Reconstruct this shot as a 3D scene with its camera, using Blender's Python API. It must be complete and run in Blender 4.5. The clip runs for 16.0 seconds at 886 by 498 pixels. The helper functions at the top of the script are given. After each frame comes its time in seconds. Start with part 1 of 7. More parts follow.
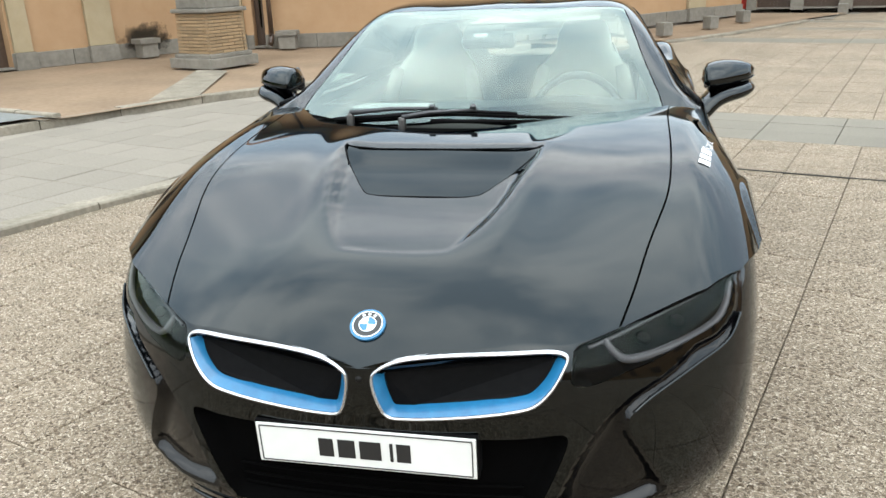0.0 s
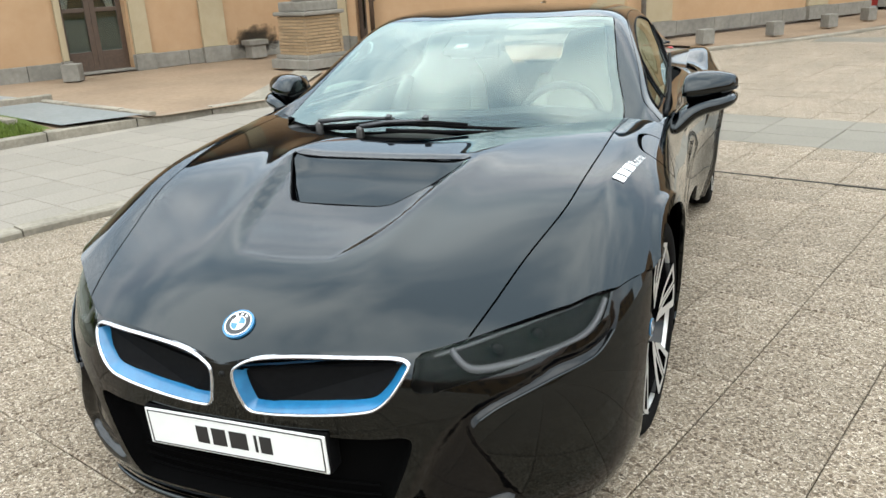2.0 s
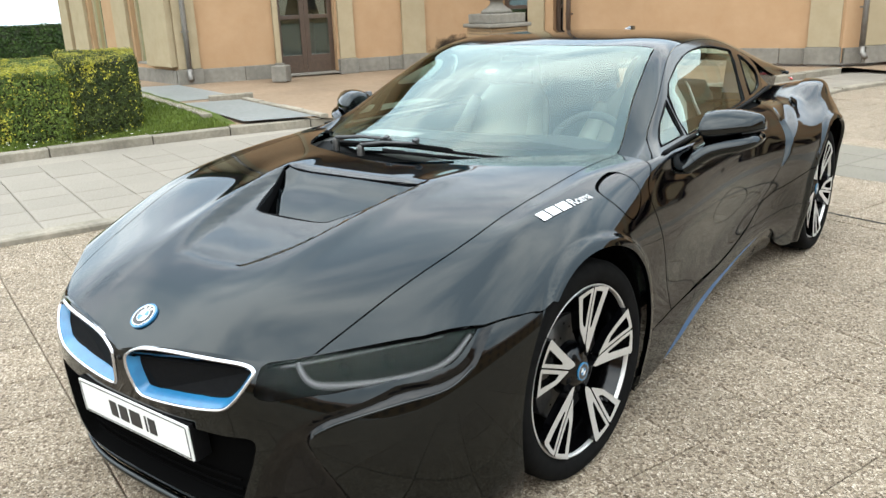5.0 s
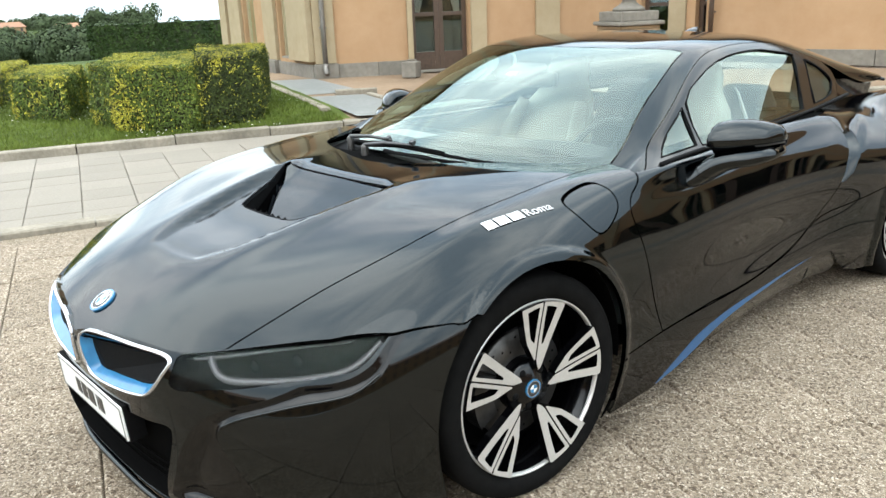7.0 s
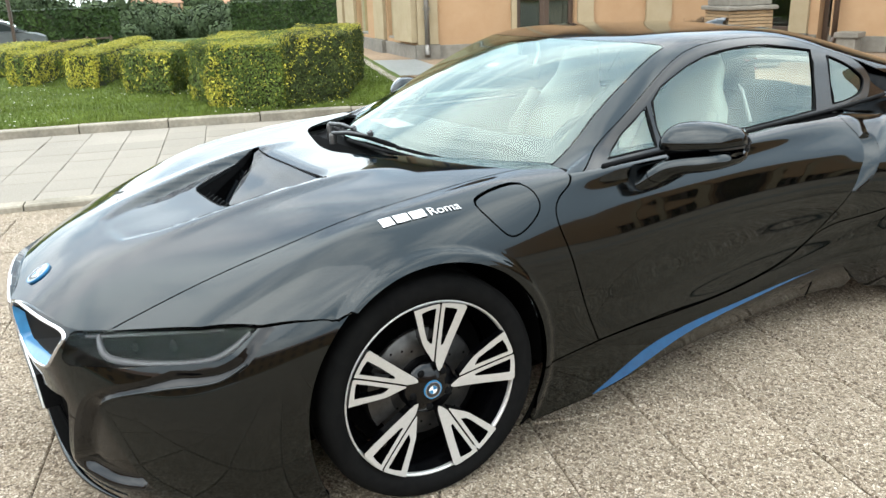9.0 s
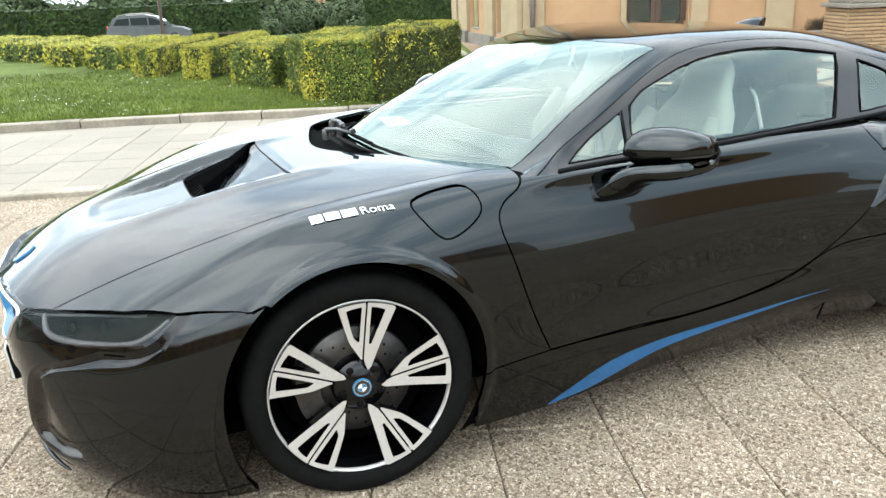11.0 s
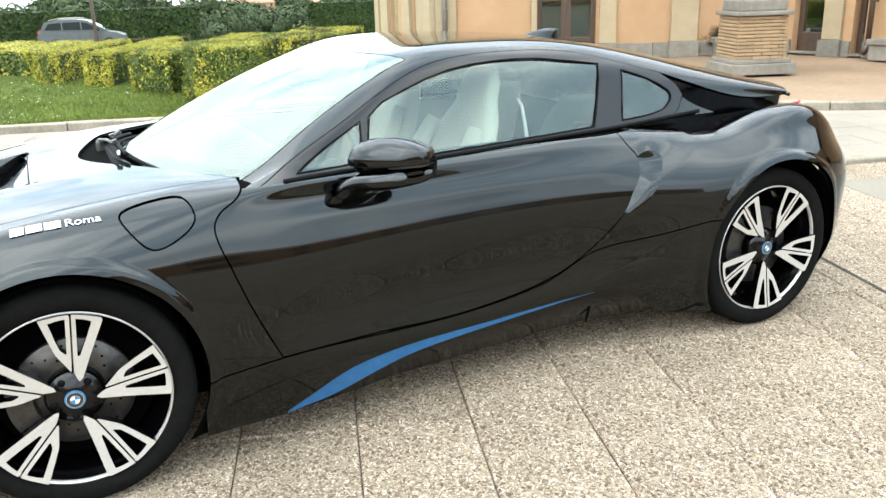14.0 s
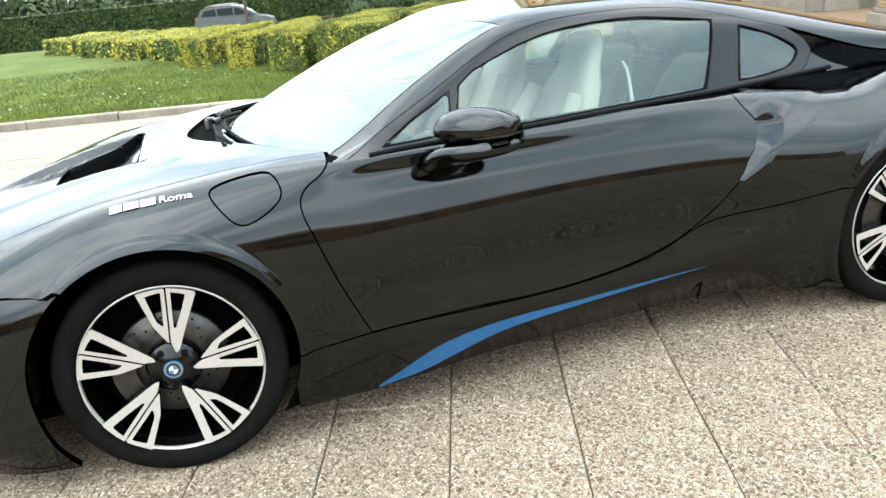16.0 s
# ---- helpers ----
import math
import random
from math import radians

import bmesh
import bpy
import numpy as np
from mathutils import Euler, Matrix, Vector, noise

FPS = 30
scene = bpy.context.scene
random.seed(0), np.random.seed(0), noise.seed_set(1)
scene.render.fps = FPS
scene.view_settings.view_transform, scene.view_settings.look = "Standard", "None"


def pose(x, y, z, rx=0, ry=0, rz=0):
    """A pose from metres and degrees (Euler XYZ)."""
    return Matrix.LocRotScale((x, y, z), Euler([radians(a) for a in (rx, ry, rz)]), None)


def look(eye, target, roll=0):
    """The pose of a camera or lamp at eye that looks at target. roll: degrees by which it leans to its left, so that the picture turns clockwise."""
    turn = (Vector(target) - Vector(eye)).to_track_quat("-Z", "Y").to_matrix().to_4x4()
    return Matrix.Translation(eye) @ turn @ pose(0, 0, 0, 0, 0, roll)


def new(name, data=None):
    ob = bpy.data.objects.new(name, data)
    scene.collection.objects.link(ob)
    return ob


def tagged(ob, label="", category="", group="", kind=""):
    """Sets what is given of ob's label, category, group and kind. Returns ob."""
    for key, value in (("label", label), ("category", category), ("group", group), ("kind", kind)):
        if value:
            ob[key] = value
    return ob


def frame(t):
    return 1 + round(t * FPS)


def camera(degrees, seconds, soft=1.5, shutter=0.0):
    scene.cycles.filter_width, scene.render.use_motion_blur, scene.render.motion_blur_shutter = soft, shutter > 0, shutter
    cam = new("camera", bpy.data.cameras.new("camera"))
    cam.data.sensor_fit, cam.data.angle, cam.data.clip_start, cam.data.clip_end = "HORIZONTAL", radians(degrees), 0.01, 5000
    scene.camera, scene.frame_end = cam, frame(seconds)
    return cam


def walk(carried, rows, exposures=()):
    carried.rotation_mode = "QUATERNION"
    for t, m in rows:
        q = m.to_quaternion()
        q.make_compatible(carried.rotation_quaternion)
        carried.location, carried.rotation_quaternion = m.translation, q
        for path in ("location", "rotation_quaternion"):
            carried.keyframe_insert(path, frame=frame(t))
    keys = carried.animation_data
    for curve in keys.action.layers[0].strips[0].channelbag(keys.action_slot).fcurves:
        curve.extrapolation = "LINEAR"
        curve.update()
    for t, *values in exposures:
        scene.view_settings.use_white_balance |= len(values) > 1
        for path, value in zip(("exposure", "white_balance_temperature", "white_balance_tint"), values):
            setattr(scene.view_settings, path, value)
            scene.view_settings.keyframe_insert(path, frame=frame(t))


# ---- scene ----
cam = camera(57.0, 16.0)
PATH = [
    (0, (0.55, -2.543, 1.423), (0.139, -0.696, 0.775), -2.2),
    (0.5, (0.675, -2.503, 1.438), (0.215, -0.667, 0.792), -3.6),
    (1, (0.838, -2.471, 1.432), (0.301, -0.655, 0.789), -3.1),
    (1.5, (1.022, -2.464, 1.442), (0.407, -0.673, 0.801), -3.0),
    (2, (1.173, -2.448, 1.455), (0.473, -0.687, 0.815), -3.1),
    (2.5, (1.289, -2.395, 1.439), (0.517, -0.663, 0.803), -3.2),
    (3, (1.43, -2.318, 1.444), (0.585, -0.62, 0.808), -2.9),
    (3.5, (1.541, -2.259, 1.461), (0.631, -0.592, 0.834), -2.6),
    (4, (1.681, -2.192, 1.461), (0.691, -0.566, 0.849), -2.5),
    (4.5, (1.839, -2.135, 1.473), (0.765, -0.56, 0.869), -2.4),
    (5, (1.973, -2.074, 1.485), (0.807, -0.563, 0.888), -2.2),
    (5.2, (2.019, -2.044, 1.485), (0.818, -0.56, 0.889), -2.2),
    (7.3, (2.469, -1.559, 1.478), (1.0, -0.338, 0.888), -2.3),
    (7.5, (2.526, -1.507, 1.481), (1.036, -0.31, 0.891), -2.3),
    (8, (2.641, -1.382, 1.494), (1.107, -0.243, 0.903), -2.2),
    (8.5, (2.706, -1.258, 1.48), (1.134, -0.171, 0.889), -2.6),
    (8.7, (2.724, -1.193, 1.494), (1.136, -0.138, 0.888), -2.3),
    (11, (3.003, -0.598, 1.487), (1.249, 0.131, 0.863), -2.1),
    (11.5, (3.072, -0.487, 1.488), (1.318, 0.237, 0.858), -1.6),
    (12, (3.123, -0.369, 1.482), (1.379, 0.378, 0.848), -1.5),
    (12.5, (3.161, -0.248, 1.473), (1.438, 0.546, 0.841), -1.2),
    (13, (3.204, -0.129, 1.483), (1.493, 0.694, 0.853), -1.6),
    (13.5, (3.256, -0.046, 1.491), (1.553, 0.796, 0.867), -2.5),
    (14, (3.337, 0.045, 1.489), (1.625, 0.875, 0.872), -1.8),
    (14.5, (3.401, 0.117, 1.485), (1.681, 0.931, 0.87), -1.8),
    (15, (3.434, 0.161, 1.481), (1.698, 0.935, 0.859), -2.2),
    (15.5, (3.416, 0.188, 1.477), (1.65, 0.877, 0.839), -3.3),
    (16, (3.326, 0.235, 1.456), (1.504, 0.73, 0.796), -5.5),
]
walk(cam, [(t, look(eye, target, roll)) for t, eye, target, roll in PATH], [(0, -0.04), (5, 0.12), (8, 0.26), (11, 0.44), (13, 0.67), (16, 0.64)])

# ---------------------------------------------------------------- light
world = bpy.data.worlds.new("overcast_sky")
scene.world = world
world.use_nodes = True
wn, wl = world.node_tree.nodes, world.node_tree.links
sky = wn.new("ShaderNodeTexSky")
sky.sky_type, sky.sun_disc = "NISHITA", False
sky.sun_elevation, sky.sun_rotation = radians(48), radians(200)
sky.air_density, sky.dust_density = 1.0, 3.0
tc = wn.new("ShaderNodeTexCoord")
mp = wn.new("ShaderNodeMapping")
mp.inputs["Scale"].default_value = (1.0, 1.0, 2.6)
wl.new(tc.outputs["Generated"], mp.inputs["Vector"])
cl = wn.new("ShaderNodeTexNoise")
cl.inputs["Scale"].default_value, cl.inputs["Detail"].default_value, cl.inputs["Roughness"].default_value = 2.1, 6.0, 0.55
wl.new(mp.outputs["Vector"], cl.inputs["Vector"])
cr = wn.new("ShaderNodeValToRGB")
cr.color_ramp.elements[0].position, cr.color_ramp.elements[0].color = 0.40, (1.16, 1.44, 1.66, 1)
cr.color_ramp.elements[1].position, cr.color_ramp.elements[1].color = 0.62, (2.52, 2.68, 2.70, 1)
wl.new(cl.outputs["Fac"], cr.inputs["Fac"])
mixw = wn.new("ShaderNodeMix")
mixw.data_type = "RGBA"
mixw.inputs["Factor"].default_value = 0.90
skm = wn.new("ShaderNodeVectorMath")
skm.operation = "SCALE"
skm.inputs["Scale"].default_value = 0.10
wl.new(sky.outputs["Color"], skm.inputs[0])
wl.new(skm.outputs["Vector"], mixw.inputs[6])
# an overcast sky is brighter overhead than at the horizon
sx = wn.new("ShaderNodeSeparateXYZ")
wl.new(tc.outputs["Generated"], sx.inputs["Vector"])
zr = wn.new("ShaderNodeMapRange")
zr.inputs["From Min"].default_value, zr.inputs["From Max"].default_value = 0.0, 0.7
zr.inputs["To Min"].default_value, zr.inputs["To Max"].default_value = 0.98, 2.0
wl.new(sx.outputs["Z"], zr.inputs["Value"])
zs = wn.new("ShaderNodeVectorMath")
zs.operation = "SCALE"
wl.new(cr.outputs["Color"], zs.inputs[0])
wl.new(zr.outputs["Result"], zs.inputs["Scale"])
wl.new(zs.outputs["Vector"], mixw.inputs[7])
bg = wn["Background"]
bg.inputs["Strength"].default_value = 1.0
wl.new(mixw.outputs[2], bg.inputs["Color"])
sun = new("sun", bpy.data.lights.new("sun", "SUN"))
sun.data.energy, sun.data.angle, sun.data.color = 1.7, radians(70), (1.0, 0.95, 0.88)
sun.matrix_world = look((0, 0, 20), (-4, 7, 10))


# ---------------------------------------------------------------- materials
def material(name, color, rough=0.5, metal=0.0, grain=None, bump=None, coat=0.0, spec=0.5, island=0.0):
    """grain: (scale, second colour, low, high[, coarse scale, coarse amount]); bump: (scale, strength, distance)."""
    m = bpy.data.materials.new(name)
    m.use_nodes = True
    n, l = m.node_tree.nodes, m.node_tree.links
    b = n["Principled BSDF"]
    b.inputs["Roughness"].default_value, b.inputs["Metallic"].default_value = rough, metal
    b.inputs["Base Color"].default_value = (*color, 1)
    b.inputs["Specular IOR Level"].default_value = spec
    b.inputs["Coat Weight"].default_value, b.inputs["Coat Roughness"].default_value = coat, 0.02
    t = n.new("ShaderNodeTexCoord")
    out = None
    if grain:
        x = n.new("ShaderNodeTexNoise")
        x.inputs["Scale"].default_value, x.inputs["Detail"].default_value, x.inputs["Roughness"].default_value = grain[0], 5, 0.6
        l.new(t.outputs["Object"], x.inputs["Vector"])
        r = n.new("ShaderNodeValToRGB")
        e = r.color_ramp.elements
        e[0].position, e[0].color, e[1].position, e[1].color = grain[2], (*color, 1), grain[3], (*grain[1], 1)
        l.new(x.outputs["Fac"], r.inputs["Fac"])
        out = r.outputs["Color"]
        if len(grain) > 4:
            x2 = n.new("ShaderNodeTexNoise")
            x2.inputs["Scale"].default_value, x2.inputs["Detail"].default_value = grain[4], 3
            l.new(t.outputs["Object"], x2.inputs["Vector"])
            mr = n.new("ShaderNodeMapRange")
            mr.inputs["From Min"].default_value, mr.inputs["From Max"].default_value = 0.3, 0.7
            mr.inputs["To Min"].default_value, mr.inputs["To Max"].default_value = 1 - grain[5], 1 + grain[5] * 0.6
            l.new(x2.outputs["Fac"], mr.inputs["Value"])
            sc = n.new("ShaderNodeVectorMath")
            sc.operation = "SCALE"
            l.new(out, sc.inputs[0])
            l.new(mr.outputs["Result"], sc.inputs["Scale"])
            out = sc.outputs["Vector"]
        if island:
            g = n.new("ShaderNodeNewGeometry")
            oi = n.new("ShaderNodeObjectInfo")
            ad = n.new("ShaderNodeMath")
            ad.operation = "ADD"
            l.new(g.outputs["Random Per Island"], ad.inputs[0])
            l.new(oi.outputs["Random"], ad.inputs[1])
            fr = n.new("ShaderNodeMath")
            fr.operation = "FRACT"
            l.new(ad.outputs[0], fr.inputs[0])
            mr = n.new("ShaderNodeMapRange")
            mr.inputs["To Min"].default_value, mr.inputs["To Max"].default_value = 1 - island, 1 + island
            l.new(fr.outputs[0], mr.inputs["Value"])
            sc = n.new("ShaderNodeVectorMath")
            sc.operation = "SCALE"
            l.new(out, sc.inputs[0])
            l.new(mr.outputs["Result"], sc.inputs["Scale"])
            out = sc.outputs["Vector"]
        l.new(out, b.inputs["Base Color"])
    if bump:
        x = n.new("ShaderNodeTexNoise")
        x.inputs["Scale"].default_value, x.inputs["Detail"].default_value = bump[0], 4
        l.new(t.outputs["Object"], x.inputs["Vector"])
        bp = n.new("ShaderNodeBump")
        bp.inputs["Strength"].default_value, bp.inputs["Distance"].default_value = bump[1], bump[2]
        l.new(x.outputs["Fac"], bp.inputs["Height"])
        l.new(bp.outputs["Normal"], b.inputs["Normal"])
    return m


def pebble_material(name, tint=1.0):
    """Washed concrete: pale and brown pebbles in a grey bed."""
    m = material(name, (0.4, 0.36, 0.3), 0.85, spec=0.15)
    n, l = m.node_tree.nodes, m.node_tree.links
    b = n["Principled BSDF"]
    t = n.new("ShaderNodeTexCoord")
    w = n.new("ShaderNodeTexNoise")
    w.inputs["Scale"].default_value = 30
    l.new(t.outputs["Object"], w.inputs["Vector"])
    mx = n.new("ShaderNodeMix")
    mx.data_type = "RGBA"
    mx.inputs["Factor"].default_value = 0.032
    l.new(t.outputs["Object"], mx.inputs[6])
    l.new(w.outputs["Color"], mx.inputs[7])
    v = n.new("ShaderNodeTexVoronoi")
    v.inputs["Scale"].default_value = 135
    l.new(mx.outputs[2], v.inputs["Vector"])
    r = n.new("ShaderNodeValToRGB")
    e = r.color_ramp.elements
    stops = [(0.0, (0.13, 0.105, 0.08)), (0.16, (0.29, 0.25, 0.20)), (0.5, (0.45, 0.405, 0.34)), (0.82, (0.58, 0.54, 0.47)), (1.0, (0.84, 0.81, 0.74))]
    while len(e) < len(stops):
        e.new(0.5)
    for k, (p, c) in zip(e, stops):
        k.position, k.color = p, (c[0] * tint * 1.11, c[1] * tint * 0.98, c[2] * tint * 0.85, 1)
    sep = n.new("ShaderNodeSeparateColor")
    l.new(v.outputs["Color"], sep.inputs["Color"])
    l.new(sep.outputs["Red"], r.inputs["Fac"])
    d = n.new("ShaderNodeTexVoronoi")
    d.feature = "DISTANCE_TO_EDGE"
    d.inputs["Scale"].default_value = 135
    l.new(mx.outputs[2], d.inputs["Vector"])
    ed = n.new("ShaderNodeMapRange")
    ed.inputs["From Max"].default_value = 0.16
    ed.inputs["To Min"].default_value = 0.36
    l.new(d.outputs["Distance"], ed.inputs["Value"])
    big = n.new("ShaderNodeTexNoise")
    big.inputs["Scale"].default_value, big.inputs["Detail"].default_value = 1.3, 4
    l.new(t.outputs["Object"], big.inputs["Vector"])
    br = n.new("ShaderNodeMapRange")
    br.inputs["From Min"].default_value, br.inputs["From Max"].default_value = 0.3, 0.7
    br.inputs["To Min"].default_value, br.inputs["To Max"].default_value = 0.86, 1.1
    l.new(big.outputs["Fac"], br.inputs["Value"])
    oi = n.new("ShaderNodeObjectInfo")
    orr = n.new("ShaderNodeMapRange")
    orr.inputs["To Min"].default_value, orr.inputs["To Max"].default_value = 0.93, 1.07
    l.new(oi.outputs["Random"], orr.inputs["Value"])
    m1, m2 = n.new("ShaderNodeMath"), n.new("ShaderNodeMath")
    m1.operation = m2.operation = "MULTIPLY"
    l.new(ed.outputs["Result"], m1.inputs[0])
    l.new(br.outputs["Result"], m1.inputs[1])
    l.new(m1.outputs[0], m2.inputs[0])
    l.new(orr.outputs["Result"], m2.inputs[1])
    sc = n.new("ShaderNodeVectorMath")
    sc.operation = "SCALE"
    l.new(r.outputs["Color"], sc.inputs[0])
    l.new(m2.outputs[0], sc.inputs["Scale"])
    l.new(sc.outputs["Vector"], b.inputs["Base Color"])
    bp = n.new("ShaderNodeBump")
    bp.inputs["Strength"].default_value, bp.inputs["Distance"].default_value = 0.8, 0.004
    l.new(ed.outputs["Result"], bp.inputs["Height"])
    l.new(bp.outputs["Normal"], b.inputs["Normal"])
    return m


PEBBLE = pebble_material("washed_pebble_concrete", 0.61)
JOINT = material("joint_dirt", (0.13, 0.113, 0.088), 0.95, grain=(40, (0.20, 0.178, 0.142), 0.4, 0.7))
PAVER = material("grey_paving", (0.172, 0.152, 0.126), 0.8, grain=(60, (0.236, 0.209, 0.174), 0.3, 0.7, 0.8, 0.14), bump=(90, 0.3, 0.003), island=0.06, spec=0.12)
BAND = material("grey_band_paving", (0.138, 0.124, 0.101), 0.8, grain=(60, (0.182, 0.164, 0.135), 0.3, 0.7, 0.8, 0.12), bump=(90, 0.3, 0.003), island=0.05, spec=0.12)
KERB = material("kerb_stone", (0.184, 0.162, 0.127), 0.85, grain=(25, (0.253, 0.223, 0.177), 0.35, 0.7, 3, 0.25), bump=(60, 0.4, 0.004), island=0.08, spec=0.12)
TERRACE = material("terrace_brick", (0.184, 0.127, 0.082), 0.85, grain=(14, (0.230, 0.167, 0.115), 0.3, 0.7, 0.7, 0.2), bump=(70, 0.3, 0.003), island=0.12, spec=0.12)
STUCCO = material("orange_stucco", (0.315, 0.195, 0.108), 0.9, grain=(3, (0.355, 0.228, 0.132), 0.3, 0.7, 0.5, 0.08), bump=(120, 0.25, 0.003), spec=0.12)
PILASTER = material("cream_pilaster", (0.285, 0.225, 0.140), 0.9, grain=(4, (0.325, 0.262, 0.17), 0.3, 0.7, 0.6, 0.08), bump=(120, 0.25, 0.003), spec=0.12)
PLINTH = material("grey_plinth_stone", (0.140, 0.126, 0.102), 0.9, grain=(12, (0.186, 0.167, 0.140), 0.3, 0.7, 1.5, 0.2), bump=(60, 0.4, 0.004), island=0.08)
BRICK = material("yellow_brick", (0.215, 0.138, 0.070), 0.85, grain=(30, (0.27, 0.188, 0.108), 0.3, 0.7), bump=(150, 0.4, 0.003), island=0.14)
GRASS = material("lawn_soil", (0.048, 0.068, 0.012), 0.9, grain=(9, (0.076, 0.100, 0.020), 0.3, 0.7, 1.2, 0.3), bump=(60, 0.6, 0.02), spec=0.12)
BLADE = material("grass_blade", (0.066, 0.095, 0.014), 0.7, grain=(2, (0.115, 0.146, 0.027), 0.3, 0.7, 0.6, 0.2), island=0.3, spec=0.12)
LEAF = material("hedge_leaf_green", (0.045, 0.074, 0.010), 0.5, grain=(6, (0.098, 0.134, 0.020), 0.35, 0.65), island=0.35, spec=0.25)
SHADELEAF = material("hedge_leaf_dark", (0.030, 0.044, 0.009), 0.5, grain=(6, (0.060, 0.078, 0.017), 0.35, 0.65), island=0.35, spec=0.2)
LEAFY = material("hedge_leaf_yellow", (0.30, 0.285, 0.028), 0.5, grain=(6, (0.43, 0.39, 0.052), 0.35, 0.65), island=0.35, spec=0.25)
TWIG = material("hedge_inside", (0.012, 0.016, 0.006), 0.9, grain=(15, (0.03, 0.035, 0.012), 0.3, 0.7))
FIELD = material("far_field", (0.030, 0.046, 0.012), 0.95, spec=0.05, grain=(0.15, (0.045, 0.062, 0.018), 0.3, 0.7, 0.03, 0.25))
DEEPLEAF = material("tall_hedge_leaf", (0.014, 0.028, 0.006), 0.5, grain=(0.8, (0.030, 0.050, 0.011), 0.35, 0.65), island=0.45, spec=0.12)
# distance haze is mixed into this lighter grey-green
FARLEAF = material("hazy_far_foliage", (0.030, 0.045, 0.020), 0.8, grain=(1.2, (0.060, 0.080, 0.036), 0.35, 0.7, 0.2, 0.3), island=0.3, spec=0.12)
METAL_GREY = material("grey_pipe", (0.154, 0.140, 0.126), 0.45, 0.6, grain=(10, (0.210, 0.196, 0.175), 0.3, 0.7))
DARKWOOD = material("dark_door_wood", (0.040, 0.024, 0.016), 0.4, grain=(20, (0.072, 0.044, 0.028), 0.3, 0.7))
REDDOOR = material("red_door_paint", (0.385, 0.021, 0.014), 0.5, grain=(6, (0.434, 0.035, 0.021), 0.3, 0.7))
CLOTH = material("white_curtain", (0.560, 0.546, 0.504), 0.9, grain=(20, (0.616, 0.602, 0.560), 0.3, 0.7))
GRATE = material("grey_slate_panel", (0.124, 0.130, 0.124), 0.6, grain=(20, (0.167, 0.174, 0.167), 0.3, 0.7, 1, 0.12))
ROOFTILE = material("terracotta_roof", (0.234, 0.111, 0.058), 0.85, grain=(8, (0.299, 0.156, 0.091), 0.3, 0.7), island=0.15)
# dark base colour stands in for the dimness behind doors and windows
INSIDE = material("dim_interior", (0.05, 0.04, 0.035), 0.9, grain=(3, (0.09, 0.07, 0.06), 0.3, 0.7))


def glass_material(name, tint, rough=0.0, ior=1.75):
    """Thin clear pane: transmits straight through, mirrors by Fresnel."""
    m = bpy.data.materials.new(name)
    m.use_nodes = True
    n, l = m.node_tree.nodes, m.node_tree.links
    n.remove(n["Principled BSDF"])
    tr, gl, mx, fr = n.new("ShaderNodeBsdfTransparent"), n.new("ShaderNodeBsdfGlossy"), n.new("ShaderNodeMixShader"), n.new("ShaderNodeFresnel")
    tr.inputs["Color"].default_value = (*tint, 1)
    gl.inputs["Color"].default_value, gl.inputs["Roughness"].default_value = (0.86, 1.0, 0.95, 1), rough
    fr.inputs["IOR"].default_value = ior
    l.new(fr.outputs["Fac"], mx.inputs["Fac"])
    l.new(tr.outputs[0], mx.inputs[1])
    l.new(gl.outputs[0], mx.inputs[2])
    l.new(mx.outputs[0], n["Material Output"].inputs["Surface"])
    return m


GLASS = glass_material("car_glass", (0.72, 0.82, 0.77), 0.0, 1.7)
SCREEN = glass_material("coated_screen_glass", (0.72, 0.82, 0.77), 0.0, 1.82)
WGLASS = glass_material("window_glass", (0.75, 0.78, 0.76))
LAMPGLASS = glass_material("lamp_glass", (0.55, 0.55, 0.55), 0.0, 1.20)


# ---------------------------------------------------------------- mesh tools
def finish(ob, mat, smooth=False):
    ob.data.materials.append(mat)
    if smooth:
        ob.data.polygons.foreach_set("use_smooth", [True] * len(ob.data.polygons))
    return ob


def mesh_of(name, verts, faces):
    me = bpy.data.meshes.new(name)
    me.from_pydata([tuple(map(float, v)) for v in verts], [], faces)
    me.update()
    return me


def obj(name, verts, faces, mat, parent=None, label="", smooth=False):
    ob = finish(new(name, mesh_of(name, verts, faces)), mat, smooth)
    ob.parent = parent
    return tagged(ob, label)


def part(name, bm, mat, parent=None, label="", smooth=False):
    me = bpy.data.meshes.new(name)
    bm.normal_update()
    bm.to_mesh(me)
    bm.free()
    ob = finish(new(name, me), mat, smooth)
    ob.parent = parent
    return tagged(ob, label)


def thing(name, label, category, group="", kind=""):
    return tagged(new(name), label, category, group, kind)


def add_box(bm, size, m=Matrix.Identity(4), bevel=0.0):
    r = bmesh.ops.create_cube(bm, size=1.0, matrix=m @ Matrix.Diagonal((*size, 1)))
    if bevel:
        es = list({e for v in r["verts"] for e in v.link_edges})
        bmesh.ops.bevel(bm, geom=es, offset=bevel, segments=2, affect="EDGES", profile=0.6)
    return bm


def box(size, m=Matrix.Identity(4), bevel=0.0):
    return add_box(bmesh.new(), size, m, bevel)


